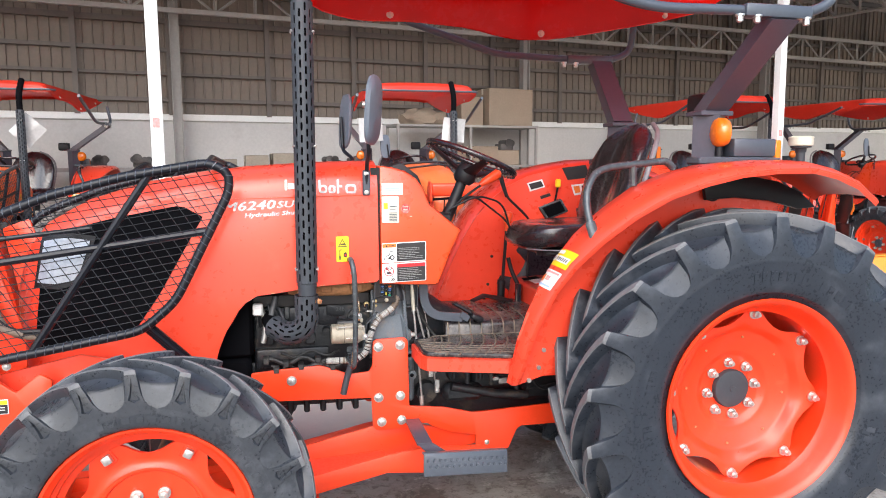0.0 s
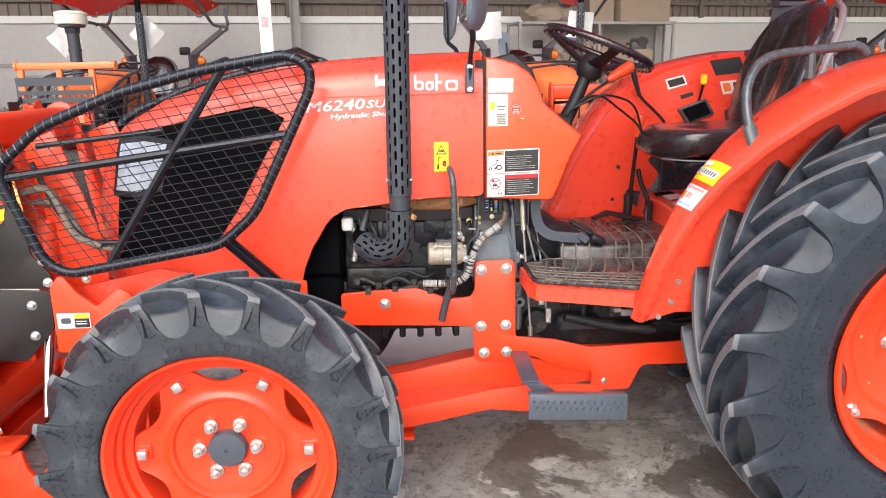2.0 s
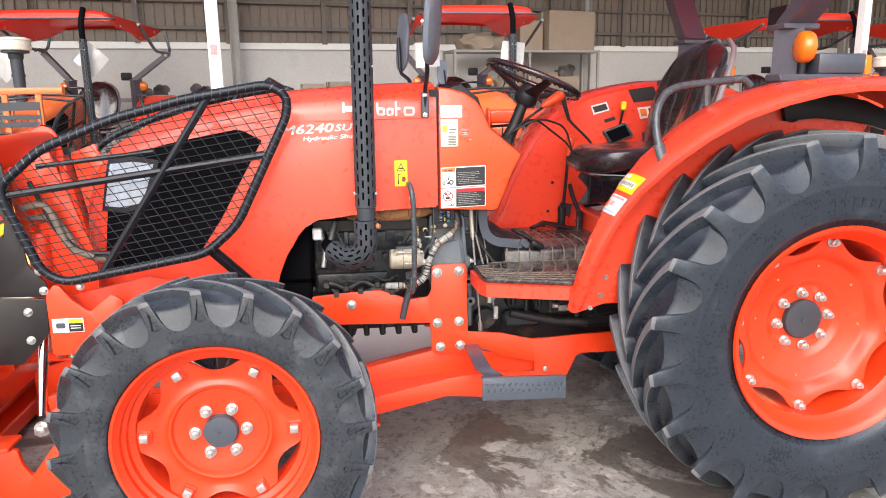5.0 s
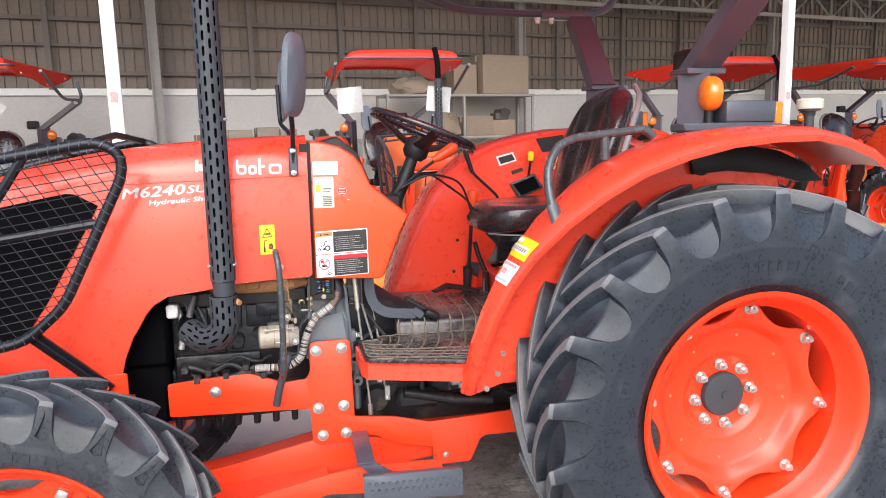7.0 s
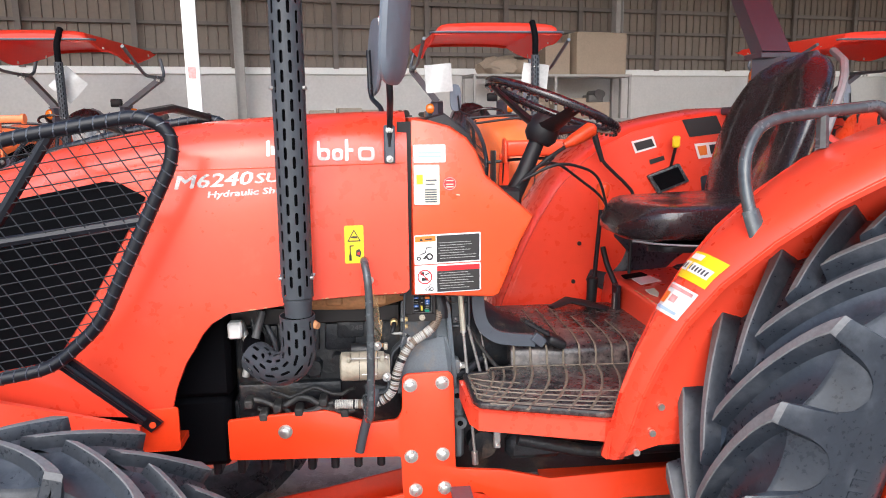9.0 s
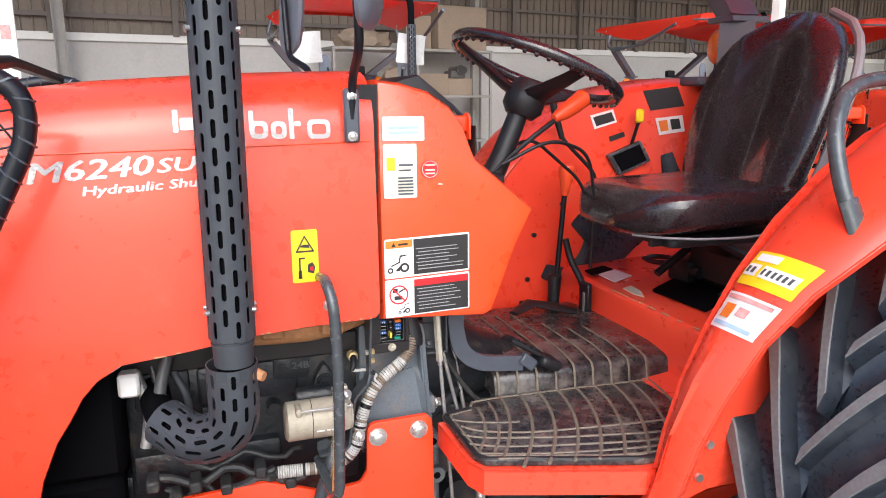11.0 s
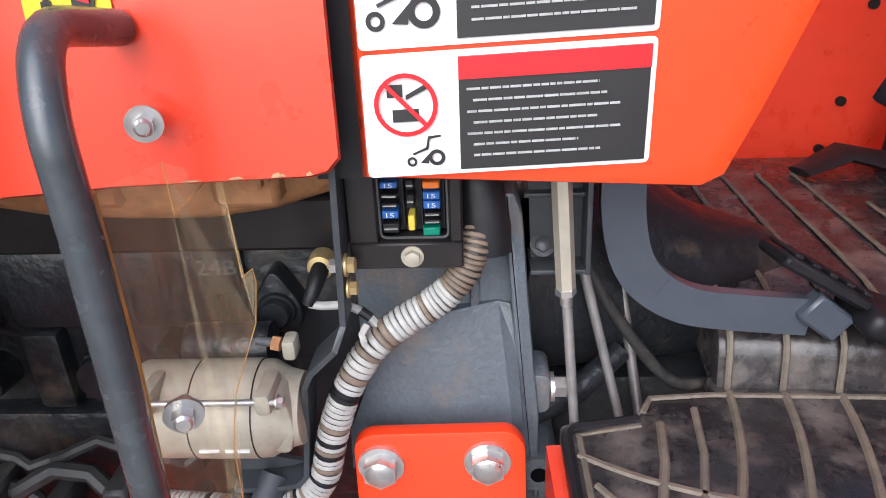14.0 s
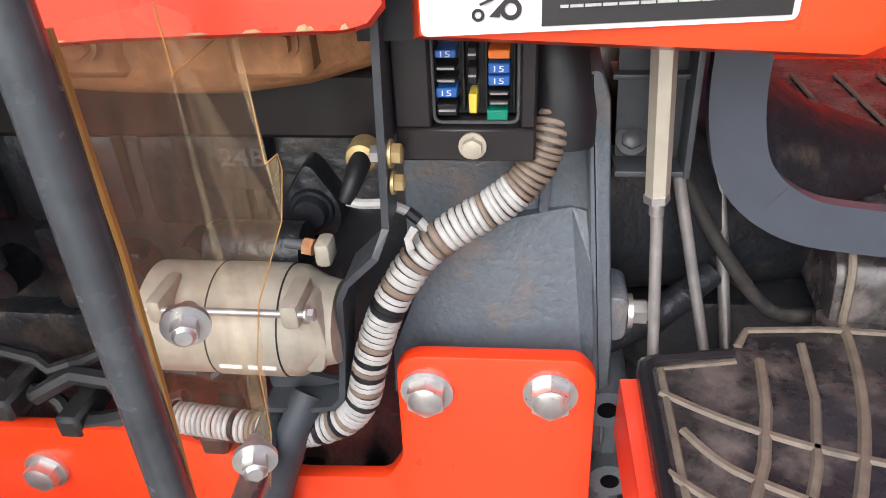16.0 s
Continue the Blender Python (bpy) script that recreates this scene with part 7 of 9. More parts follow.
# hinge bracket between blade and push arm
for y in (-0.45, 0.5):
    bm = bmesh.new()
    plate(bm, round2([(-1.1, 0.14), (-1.1, 0.28), (-0.93, 0.33), (-0.78, 0.33), (-0.77, 0.27), (-0.74, 0.22), (-0.62, 0.38), (-0.55, 0.4), (-0.5, 0.3), (-0.62, 0.13), (-0.78, 0.1), (-0.93, 0.05), (-0.95, 0.12)], 0.012), y, y + 0.02, 0.003)
    plate(bm, round2([(-1.1, y - 0.02), (-0.8, y - 0.02), (-0.8, y + 0.1), (-1.1, y + 0.1)], 0.01), 0.33, 0.345, 0.002, axis="z")
    plate(bm, round2([(-1.1, y - 0.02), (-0.8, y - 0.02), (-0.8, y + 0.1), (-1.1, y + 0.1)], 0.01), 0.06, 0.075, 0.002, axis="z")
    hinge = part("hinge_bracket", bm, frame_paint, tractor, "orange hinge bracket behind the blade")
    part("hinge_barrel", cyl(bmesh.new(), (-0.93, y + 0.04, 0.04), (-0.93, y + 0.04, 0.35), 0.028, seg=20), frame_paint, hinge)
    bm = cyl(bmesh.new(), (-0.965, y - 0.045, 0.372), (-0.85, y + 0.03, 0.405), 0.0155, seg=16)
    cyl(bm, (-0.91, y - 0.005, 0.345), (-0.91, y - 0.005, 0.39), 0.008, seg=10)
    lathe(bm, [(0.012, 0.0), (0.03, 0.0), (0.03, 0.006), (0.012, 0.006)], (-0.9, y, 0.349), 20, closed=True, axis="z")
    part("hinge_pin", bm, zinc, hinge, "bright zinc T-handled pin")
part("link_arm", plate(bmesh.new(), round2([(-0.72, 0.47), (-0.52, 0.5), (-0.4, 0.46), (-0.4, 0.32), (-0.7, 0.36)], 0.02), -0.3, -0.27, 0.003), frame_paint, tractor, "orange link between arm and lift cylinder")

# mirrors
def mirror(x, y, z, h, w, turn):
    bm = lathe(bmesh.new(), [(0.001, -0.022), (0.6, -0.02), (0.9, -0.014), (1.0, -0.004), (0.98, 0.004), (0.9, 0.006), (0.001, 0.006)], seg=40)
    for v in bm.verts:
        r = math.hypot(v.co.x, v.co.z)
        if r > 1e-4:
            k = r / max(abs(v.co.x) ** 3.2 + abs(v.co.z) ** 3.2, 1e-9) ** (1 / 3.2) * 1.0
            v.co.x *= k
            v.co.z *= k
        v.co.x *= w / 2
        v.co.z *= h / 2
    bmesh.ops.transform(bm, matrix=pose(x, y, z, 4, 0, turn), verts=bm.verts)
    return bm


mir = part("mirror", mirror(0.785, -0.345, 1.838, 0.265, 0.135, 60), mirror_back, tractor, "grey oval rear-view mirror on a black arm")
part("mirror_arm", tube(bmesh.new(), rounded([(0.772, -0.215, 1.52), (0.775, -0.225, 1.63), (0.775, -0.3, 1.68), (0.765, -0.315, 1.86)], 0.03), 0.0085, 10), black_metal, mir, "black bent mirror arm")
bm = box(bmesh.new(), (0.758, -0.226, 1.508), (0.788, -0.205, 1.61), 0.004)
part("mirror_bracket", bm, grey_paint, mir, "grey mirror bracket on the cowl")
bm = bmesh.new()
for z in (1.52, 1.596):
    hex_bolt(bm, (0.773, -0.226, z), (0, -1, 0), 0.007, 0.008)
part("bracket_bolt", bm, zinc, mir)
part("mirror_clamp", cyl(bmesh.new(), (0.75, -0.32, 1.86), (0.785, -0.325, 1.86), 0.012, seg=12), zinc, mir)
mir2 = part("mirror", mirror(0.745, 0.42, 1.84, 0.265, 0.125, 108), mirror_back, tractor, "grey oval rear-view mirror on a black arm")
part("mirror_arm", tube(bmesh.new(), rounded([(0.772, 0.24, 1.52), (0.765, 0.25, 1.66), (0.73, 0.38, 1.7), (0.725, 0.4, 1.86)], 0.03), 0.0085, 10), black_metal, mir2, "black bent mirror arm")

# steering wheel
SWC = Vector((1.275, MID, 1.662))
tilt = Matrix.Translation(SWC) @ pose(0, 0, 0, 0, 21.5, 0)
bm = bmesh.new()
tube(bm, [(0.205 * math.cos(2 * math.pi * i / 48), 0.205 * math.sin(2 * math.pi * i / 48), 0) for i in range(48)], 0.0135, 10, closed=True)
for i in range(48):
    a = 2 * math.pi * (i + 0.5) / 48
    cyl(bm, (0.212 * math.cos(a), 0.212 * math.sin(a), -0.012), (0.206 * math.cos(a), 0.206 * math.sin(a), -0.0155), 0.005, seg=6)
bmesh.ops.transform(bm, matrix=tilt, verts=bm.verts)
wheel = part("steering_wheel", bm, leather, tractor, "black moulded steering wheel")
for a in (90, 210, 330):
    c, s = math.cos(radians(a + 65)), math.sin(radians(a + 65))
    bm = tube(bmesh.new(), [(0.0, 0.0, -0.075), (0.06 * c, 0.06 * s, -0.06), (0.15 * c, 0.15 * s, -0.025), (0.2 * c, 0.2 * s, -0.004)], [0.036, 0.03, 0.021, 0.018], 8, flat=0.45)
    bmesh.ops.transform(bm, matrix=tilt, verts=bm.verts)
    part("spoke", bm, dark_plastic, wheel, "black plastic spoke")
bm = lathe(bmesh.new(), [(0.001, -0.03), (0.035, -0.035), (0.05, -0.06), (0.05, -0.1), (0.035, -0.12), (0.001, -0.12)], seg=24, axis="z")
bmesh.ops.transform(bm, matrix=tilt, verts=bm.verts)
part("hub", bm, dark_plastic, wheel, "black steering wheel hub")
column = part("steering_column", tube(bmesh.new(), [(1.235, MID, 1.57), (1.19, MID, 1.46), (1.12, MID, 1.32)], [0.024, 0.026, 0.032], 14), dark_plastic, tractor, "black steering column")
part("shuttle_lever", tube(bmesh.new(), rounded([(1.16, MID - 0.02, 1.42), (1.24, -0.04, 1.5), (1.32, -0.03, 1.55)], 0.04), 0.006, 8), dark_plastic, column, "black shuttle lever with an orange knob")
part("lever_knob", tube(bmesh.new(), [(1.3, -0.035, 1.545), (1.325, -0.03, 1.557), (1.36, -0.02, 1.575), (1.39, -0.01, 1.592), (1.4, -0.005, 1.598)], [0.01, 0.018, 0.022, 0.023, 0.012], 14), red_knob, column, "orange shuttle lever knob")
for a, b, c in (((1.17, MID - 0.05, 1.44), (1.28, -0.06, 1.5), (1.42, 0.0, 1.46)), ((1.16, MID + 0.06, 1.42), (1.3, 0.1, 1.5), (1.5, 0.16, 1.36))):
    part("throttle_cable", tube(bmesh.new(), rounded([a, b, c, (c[0] + 0.05, c[1] + 0.05, c[2] - 0.12)], 0.06, 6), 0.0045, 8), dark_plastic, column, "black bent control rod")
bm = box(bmesh.new(), (1.09, MID - 0.07, 1.36), (1.17, MID + 0.05, 1.42), 0.01)
part("column_switch", bm, dark_plastic, column, "black switch box at the column foot")

# seat
def loft(bm, rings):
    for a, b in zip(rings, rings[1:]):
        n = len(a)
        for k in range(n):
            bm.faces.new((a[k], a[(k + 1) % n], b[(k + 1) % n], b[k]))
    bm.faces.new(rings[0][::-1])
    bm.faces.new(rings[-1])
    return bm


SEAT_Y = MID + 0.02


def back_half(f):
    """Half the width of the backrest at a share of its height."""
    return 0.21 + 0.035 * math.sin(math.pi * min(1, f * 1.1)) if f < 0.5 else 0.2447 * max(0.02, 1 - ((f - 0.5) / 0.51) ** 2.2) ** 0.6


bm = bmesh.new()
rings = []
for i in range(15):
    f = i / 14
    x = 1.472 + 0.51 * f
    half = 0.235 * (1 - (1 - min(1, f / 0.3)) ** 2.4 * 0.62)
    top = 1.374 + 0.02 * f - 0.085 * max(0, 1 - f / 0.2) ** 2
    low = 1.243 + 0.02 * f + 0.03 * max(0, 1 - f / 0.15) ** 2
    ring = []
    for k in range(24):
        t = 2 * math.pi * k / 24
        c, s = math.cos(t), math.sin(t)
        yy = half * (abs(c) ** 0.72) * (1 if c >= 0 else -1)
        zz = (top + low) / 2 + (top - low) / 2 * (abs(s) ** 0.8) * (1 if s >= 0 else -1)
        if s > 0:
            zz += 0.022 * (abs(c) ** 3) - 0.018 * (1 - abs(c)) * min(1, f * 3)
        ring.append(bm.verts.new((x, SEAT_Y + yy, zz)))
    rings.append(ring)
seat = part("seat_cushion", loft(bm, rings), leather, tractor, "glossy black vinyl seat cushion")
bm = bmesh.new()
rings = []
for i in range(19):
    f = i / 18
    z = 1.34 + 0.485 * f
    half = back_half(f)
    xc = 1.945 + 0.15 * f
    th = 0.055 * (1 if f < 0.85 else max(0.25, 1 - ((f - 0.85) / 0.16) ** 2))
    ring = []
    for k in range(28):
        t = 2 * math.pi * k / 28
        c, s = math.cos(t), math.sin(t)
        yy = half * (abs(c) ** 0.6) * (1 if c >= 0 else -1)
        xx = xc + th * (abs(s) ** 0.6) * (1 if s >= 0 else -1) * 1.0
        xx += -0.06 * (abs(yy) / 0.24) ** 2.2 + (0.012 * math.cos(yy / 0.24 * 6) if s < 0 else 0)
        ring.append(bm.verts.new((xx, SEAT_Y + yy, z)))
    rings.append(ring)
back = part("backrest", loft(bm, rings), leather, tractor, "glossy black vinyl backrest")
bm = bmesh.new()
rim = [(1.975 + 0.15 * f - 0.06 * (back_half(f) / 0.24) ** 2.2 + 0.03, SEAT_Y - back_half(f) - 0.002, 1.36 + 0.465 * f) for f in [i / 12 for i in range(13)]]
tube(bm, rim, 0.012, 8)
tube(bm, [(p[0], 2 * SEAT_Y - p[1], p[2]) for p in rim], 0.012, 8)
part("seat_piping", bm, seat_edge, back, "pale grey edge of the backrest")
bm = bmesh.new()
pip = [(1.51, -0.11), (1.555, -0.17), (1.63, -0.215), (1.75, -0.232), (1.9, -0.236), (1.98, -0.23)]
tube(bm, rounded([(x, SEAT_Y + y, 1.256 + 0.07 * max(0, x - 1.75)) for x, y in pip], 0.03), 0.0032, 6)
part("seat_piping", bm, seat_edge, seat, "pale piping under the cushion")
bm = plate(bmesh.new(), round2([(1.58, SEAT_Y - 0.17), (1.98, SEAT_Y - 0.17), (1.98, SEAT_Y + 0.17), (1.58, SEAT_Y + 0.17)], 0.04), 1.225, 1.247, 0.006, axis="z")
part("seat_pan", bm, dark_plastic, seat, "black steel pan under the seat")
susp = bmesh.new()
for y in (-0.12, 0.16):
    cyl(susp, (1.72, y, 1.24), (2.0, y, 1.1), 0.012, seg=8)
    cyl(susp, (2.0, y, 1.24), (1.76, y, 1.08), 0.012, seg=8)
box(susp, (1.86, -0.13, 1.06), (2.08, 0.16, 1.18), 0.02)
box(susp, (1.55, -0.1, 1.226), (1.75, -0.085, 1.246), 0.002)
lathe(susp, [(0.045, 0.0), (0.06, 0.008), (0.045, 0.016), (0.04, 0.008)], (1.88, 0.31, 1.075), 20, closed=True, axis="z")
pieces("suspension", "arm", susp, dark_plastic, tractor, "black seat suspension")

# black plate painting a shaded opening onto the deck beside the seat, with the hydraulic valve on it
bm = plate(bmesh.new(), round2([(1.715, 0.115), (1.98, 0.265), (2.12, 0.2), (1.84, -0.05), (1.725, -0.11)], 0.008), 0.0, 0.006, axis="z")
for v in bm.verts:
    v.co.z += 1.0365 + 0.0508 * (v.co.x - 1.625)
valve = part("valve_recess", bm, black_mesh_and_shade, tractor, "black plate standing for a shaded deck opening, under the hydraulic valve")
part("valve_body", box(bmesh.new(), (1.84, 0.12, 1.045), (2.0, 0.22, 1.12), 0.012, seg=2), dark_plastic, valve)
for k in range(3):
    part("valve_cap", cyl(bmesh.new(), (1.86 + 0.05 * k, 0.13, 1.09), (1.86 + 0.05 * k, 0.085, 1.09), 0.018, seg=14), (dark_plastic, rod_dark, dark_plastic)[k], valve)
part("valve_hose", tube(bmesh.new(), rounded([(1.9, 0.16, 1.11), (1.86, 0.1, 1.16), (1.95, 0.02, 1.14), (2.05, 0.0, 1.06)], 0.04), 0.011, 8), dark_plastic, valve)

# levers
gear = part("gear_lever", tube(bmesh.new(), [(1.534, 0.383, 0.9), (1.548, 0.382, 1.1), (1.563, 0.38, 1.33)], 0.0085, 10), black_metal, tractor, "long black gear lever with an orange knob")
part("lever_knob", tube(bmesh.new(), [(1.561, 0.38, 1.296), (1.563, 0.38, 1.32), (1.566, 0.38, 1.37), (1.568, 0.38, 1.388), (1.568, 0.38, 1.396)], [0.012, 0.015, 0.026, 0.024, 0.012], 14), red_knob, gear, "faded orange lever knob")
part("lever_boot", tube(bmesh.new(), [(1.532, 0.383, 0.9), (1.536, 0.383, 0.97), (1.538, 0.383, 1.04), (1.54, 0.383, 1.045)], [0.02, 0.019, 0.022, 0.01], 12), dark_plastic, gear, "black rubber boot of the lever")
park = part("brake_lever", tube(bmesh.new(), rounded([(1.607, 0.31, 0.95), (1.61, 0.33, 1.02), (1.59, 0.38, 1.09), (1.575, 0.39, 1.155)], 0.02), 0.0105, 10), dark_plastic, tractor, "black parking brake lever")
part("ratchet", box(bmesh.new(), (1.588, 0.262, 0.915), (1.606, 0.315, 1.035), 0.004), black_metal, park, "black ratchet plate with a white slot")
part("slot_mark", box(bmesh.new(), (1.5855, 0.276, 0.93), (1.588, 0.286, 1.005)), rod_steel, park, "bright worn slot")
part("hand_throttle", tube(bmesh.new(), rounded([(1.565, 0.45, 1.52), (1.583, 0.45, 1.468), (1.675, 0.45, 1.384), (1.71, 0.45, 1.347), (1.7, 0.44, 1.04)], 0.03), 0.0065, 8), dark_plastic, tractor, "black bent rod beside the seat")
part("throttle_grip", tube(bmesh.new(), [(1.545, 0.45, 1.585), (1.555, 0.45, 1.55), (1.583, 0.45, 1.468)], [0.011, 0.012, 0.009], 10), dark_plastic, tractor, "black grip of the bent rod")
# flat near-black patch paints the hole's shade onto the deck
part("rod_slot", plate(bmesh.new(), round2([(1.65, 0.392), (1.745, 0.434), (1.75, 0.38), (1.645, 0.335)], 0.006), 1.042, 1.0455, axis="z"), black_mesh_and_shade, tractor, "black patch standing for the shaded slot round the rod")
FFY = MID + 0.4905
box_bm = bmesh.new()
out = [(1.775, 1.408), (1.9, 1.455), (1.945, 1.385), (1.822, 1.338)]
plate(box_bm, round2(out, 0.008), FFY - 0.02, FFY, 0.003)
slot = part("lever_gate", box_bm, handle_paint, far_fender, "grey gate frame of the position lever")
# shade inside the gate is painted as a black patch on its face
part("gate_slot", plate(bmesh.new(), [(1.793, 1.405), (1.893, 1.442), (1.926, 1.388), (1.83, 1.352)], FFY - 0.0225, FFY - 0.0205), black_mesh_and_shade, far_fender, "black patch standing for the shaded slot of the lever gate")
yl = part("position_lever", cyl(bmesh.new(), (1.87, FFY, 1.42), (1.87, FFY - 0.05, 1.53), 0.006, seg=8), dark_plastic, tractor, "black lever with a yellow knob")
part("lever_knob", box(bmesh.new(), (1.853, FFY - 0.06, 1.515), (1.883, FFY - 0.045, 1.56), 0.006), yellow, yl, "yellow lever knob")
for pts, m1 in (([(1.712, 1.538), (1.797, 1.558), (1.814, 1.516), (1.73, 1.493)], "w"), ([(1.786, 1.468), (1.842, 1.484), (1.848, 1.468), (1.792, 1.451)], "k")):
    part("control_label", plate(bmesh.new(), pts, FFY - 0.003, FFY - 0.001), white if m1 == "w" else ink, far_fender, "small white and black label")
    if m1 == "w":
        part("lettering_bar", plate(bmesh.new(), [(1.722, 1.532), (1.79, 1.549), (1.805, 1.521), (1.736, 1.503)], FFY - 0.0045, FFY - 0.0031), ink, far_fender)
part("control_label", plate(bmesh.new(), [(1.909, 1.618), (2.044, 1.634), (2.078, 1.568), (1.943, 1.553)], FFY - 0.003, FFY - 0.001), ink, far_fender, "black pictogram label")
part("control_label", plate(bmesh.new(), [(1.963, 1.527), (2.072, 1.537), (2.086, 1.482), (1.983, 1.47)], FFY - 0.003, FFY - 0.001), white, far_fender, "white pictogram label")
part("pictogram", plate(bmesh.new(), [(1.975, 1.518), (2.01, 1.522), (2.018, 1.486), (1.988, 1.482)], FFY - 0.0045, FFY - 0.0031), orange_ink, far_fender)
part("pictogram", plate(bmesh.new(), [(2.022, 1.523), (2.058, 1.526), (2.068, 1.492), (2.032, 1.488)], FFY - 0.0045, FFY - 0.0031), ink, far_fender)
part("deck_label", plate(bmesh.new(), [(1.673, 0.34), (1.758, 0.382), (1.764, 0.294), (1.67, 0.242)], 1.04, 1.043, axis="z"), white, tractor, "small white label on the deck")
part("deck_chip", plate(bmesh.new(), [(1.66, 0.18), (1.7, 0.2), (1.69, 0.13), (1.665, 0.08), (1.655, 0.12)], 1.036, 1.039, axis="z"), cream, tractor, "chipped pale paint patch on the deck")
random.seed(31)
for k in range(26):
    y = -0.4 + 0.58 * random.random()
    w, d = random.uniform(0.004, 0.03), random.uniform(0.001, 0.005)
    part("paint_chip", plate(bmesh.new(), [(1.628, y), (1.628 + d, y + w * 0.3), (1.628 + d * 0.6, y + w), (1.626, y + w * 0.8)], 1.0335, 1.0355, axis="z"), chip_tan, tractor)
for x, z in ((1.5, 1.0), (1.52, 1.15), (1.48, 0.92), (1.62, 1.25), (1.7, 1.2)):
    part("wall_bolt", cyl(bmesh.new(), (x, FFY + 0.002, z), (x, FFY - 0.006, z), 0.008, seg=10), dark_plastic, far_fender)

# hand rail on the near fender
rail = part("hand_rail", tube(bmesh.new(), rounded([(1.565, -0.665, 1.365), (1.548, -0.64, 1.44), (1.55, -0.61, 1.53), (1.6, -0.575, 1.6), (1.66, -0.56, 1.622), (1.92, -0.54, 1.648), (1.95, -0.54, 1.62)], 0.05, 6), 0.0145, 12), handle_paint, near_fender, "worn grey tube hand rail on the fender")
part("rail_foot", tube(bmesh.new(), [(1.77, -0.55, 1.63), (1.775, -0.55, 1.55)], [0.014, 0.016], 8), handle_paint, near_fender)
bm = tube(bmesh.new(), [(1.55, -0.655, 1.42), (1.568, -0.672, 1.355)], [0.02, 0.022], 10, flat=0.5)
part("rail_foot", bm, handle_paint, near_fender, "flattened foot of the hand rail")
bm = bmesh.new()
for x, z in ((1.42, 0.83), (1.44, 0.9), (1.38, 0.78)):
    cyl(bm, (x, MID - 0.505, z), (x, MID - 0.514, z), 0.009, seg=10)
part("wall_stud", bm, zinc, near_fender)

# rear lamps and roll bar
for s in (-1, 1):
    y = MID + s * 0.48
    bm = box(bmesh.new(), (2.08, y - 0.05, 1.635), (2.46, y + 0.05, 1.665), 0.006)
    box(bm, (2.24, y - 0.045, 1.665), (2.44, y + 0.045, 1.74), 0.01, seg=2)
    lamp = part("rear_lamp", bm, grey_paint, tractor, "blue-grey rear lamp housing on the fender")
    part("lamp_lens", box(bmesh.new(), (2.43, y - 0.047, 1.652), (2.462, y + 0.047, 1.735), 0.006), amber, lamp, "amber side lens")
    bm = lathe(bmesh.new(), [(0.001, -0.036), (0.03, -0.034), (0.052, -0.026), (0.06, -0.012), (0.06, 0.012), (0.05, 0.026), (0.03, 0.034), (0.001, 0.036)], (0, 0, 0), 28)
    bmesh.ops.transform(bm, matrix=pose(2.2, y - 0.005, 1.765, 0, 0, 78), verts=bm.verts)
    part("indicator", bm, amber, lamp, "round amber indicator lamp")
    bm = cyl(bmesh.new(), (2.2, y, 1.66), (2.2, y, 1.71), 0.016, seg=12)
    part("lamp_foot", bm, dark_plastic, lamp)
    yb, yt = MID + s * 0.40, (-0.8 if s < 0 else 0.7)
    bm = tube(bmesh.new(), [(2.2, yb, 1.1), (2.2, yb, 1.84)], 0.075, 4)
    post = part("roll_bar_post", bm, purple_grey, tractor, "dark grey square roll bar post")
    bm = bmesh.new()
    ring = [[bm.verts.new((2.2 + a * 0.055, yy + b * 0.03, zz + b * -0.012 * s)) for a, b in ((-1, -1), (1, -1), (1, 1), (-1, 1))] for yy, zz in ((yb, 1.85), (yt, 2.155 if s < 0 else 2.2))]
    for k in range(4):
        bm.faces.new((ring[0][k], ring[0][(k + 1) % 4], ring[1][(k + 1) % 4], ring[1][k]))
    bm.faces.new(ring[0])
    bm.faces.new(ring[1][::-1])
    part("upper_post", bm, purple_grey, post, "leaning upper section of the roll bar")
    part("hinge_plate", box(bmesh.new(), (2.125, yb - 0.06, 1.835), (2.275, yb + 0.06, 1.855), 0.003), purple_grey, post)
    if s < 0:
        pts, zc, x0, yr = [(0.95, yt, 2.42), (1.585, yt, 2.19), (1.72, yt, 2.168), (2.33, yt, 2.18), (2.42, yt, 2.23), (2.44, yt + 0.04, 2.42)], 2.176, 2.04, yt
    else:
        pts, zc, x0, yr = [(0.95, yt, 2.43), (1.6, yt, 2.232), (2.0, yt, 2.22), (2.29, yt, 2.228), (2.385, yt, 2.27), (2.385, yt - 0.04, 2.42)], 2.22, 2.0, yt
    cr = part("canopy_rail", tube(bmesh.new(), rounded(pts, 0.07, 6), 0.0185, 12), grey_paint, tractor, "blue-grey bent tube carrying the canopy")
    part("rail_clamp", box(bmesh.new(), (x0, yt - 0.03, zc - 0.026), (x0 + 0.27, yt + 0.03, zc + 0.02), 0.008, seg=2), grey_paint, cr)
    for x in (x0 - 0.02, x0 + 0.05, x0 + 0.25):
        part("clamp_bolt", hex_bolt(bmesh.new(), (x, yt - 0.02, zc - 0.02), (0, 0, -1), 0.012, 0.026), zinc, cr)

# work lamp behind the seat
bm = box(bmesh.new(), (2.2, -0.33, 1.84), (2.26, -0.2, 1.94), 0.02, seg=2)
work_lamp = part("work_lamp", bm, dark_plastic, tractor, "black finned work lamp")
for i in range(7):
    part("fin", box(bmesh.new(), (2.258, -0.325 + 0.018 * i, 1.845), (2.275, -0.318 + 0.018 * i, 1.935), 0.001), dark_plastic, work_lamp)

# sun canopy
bm = bmesh.new()
rings = []
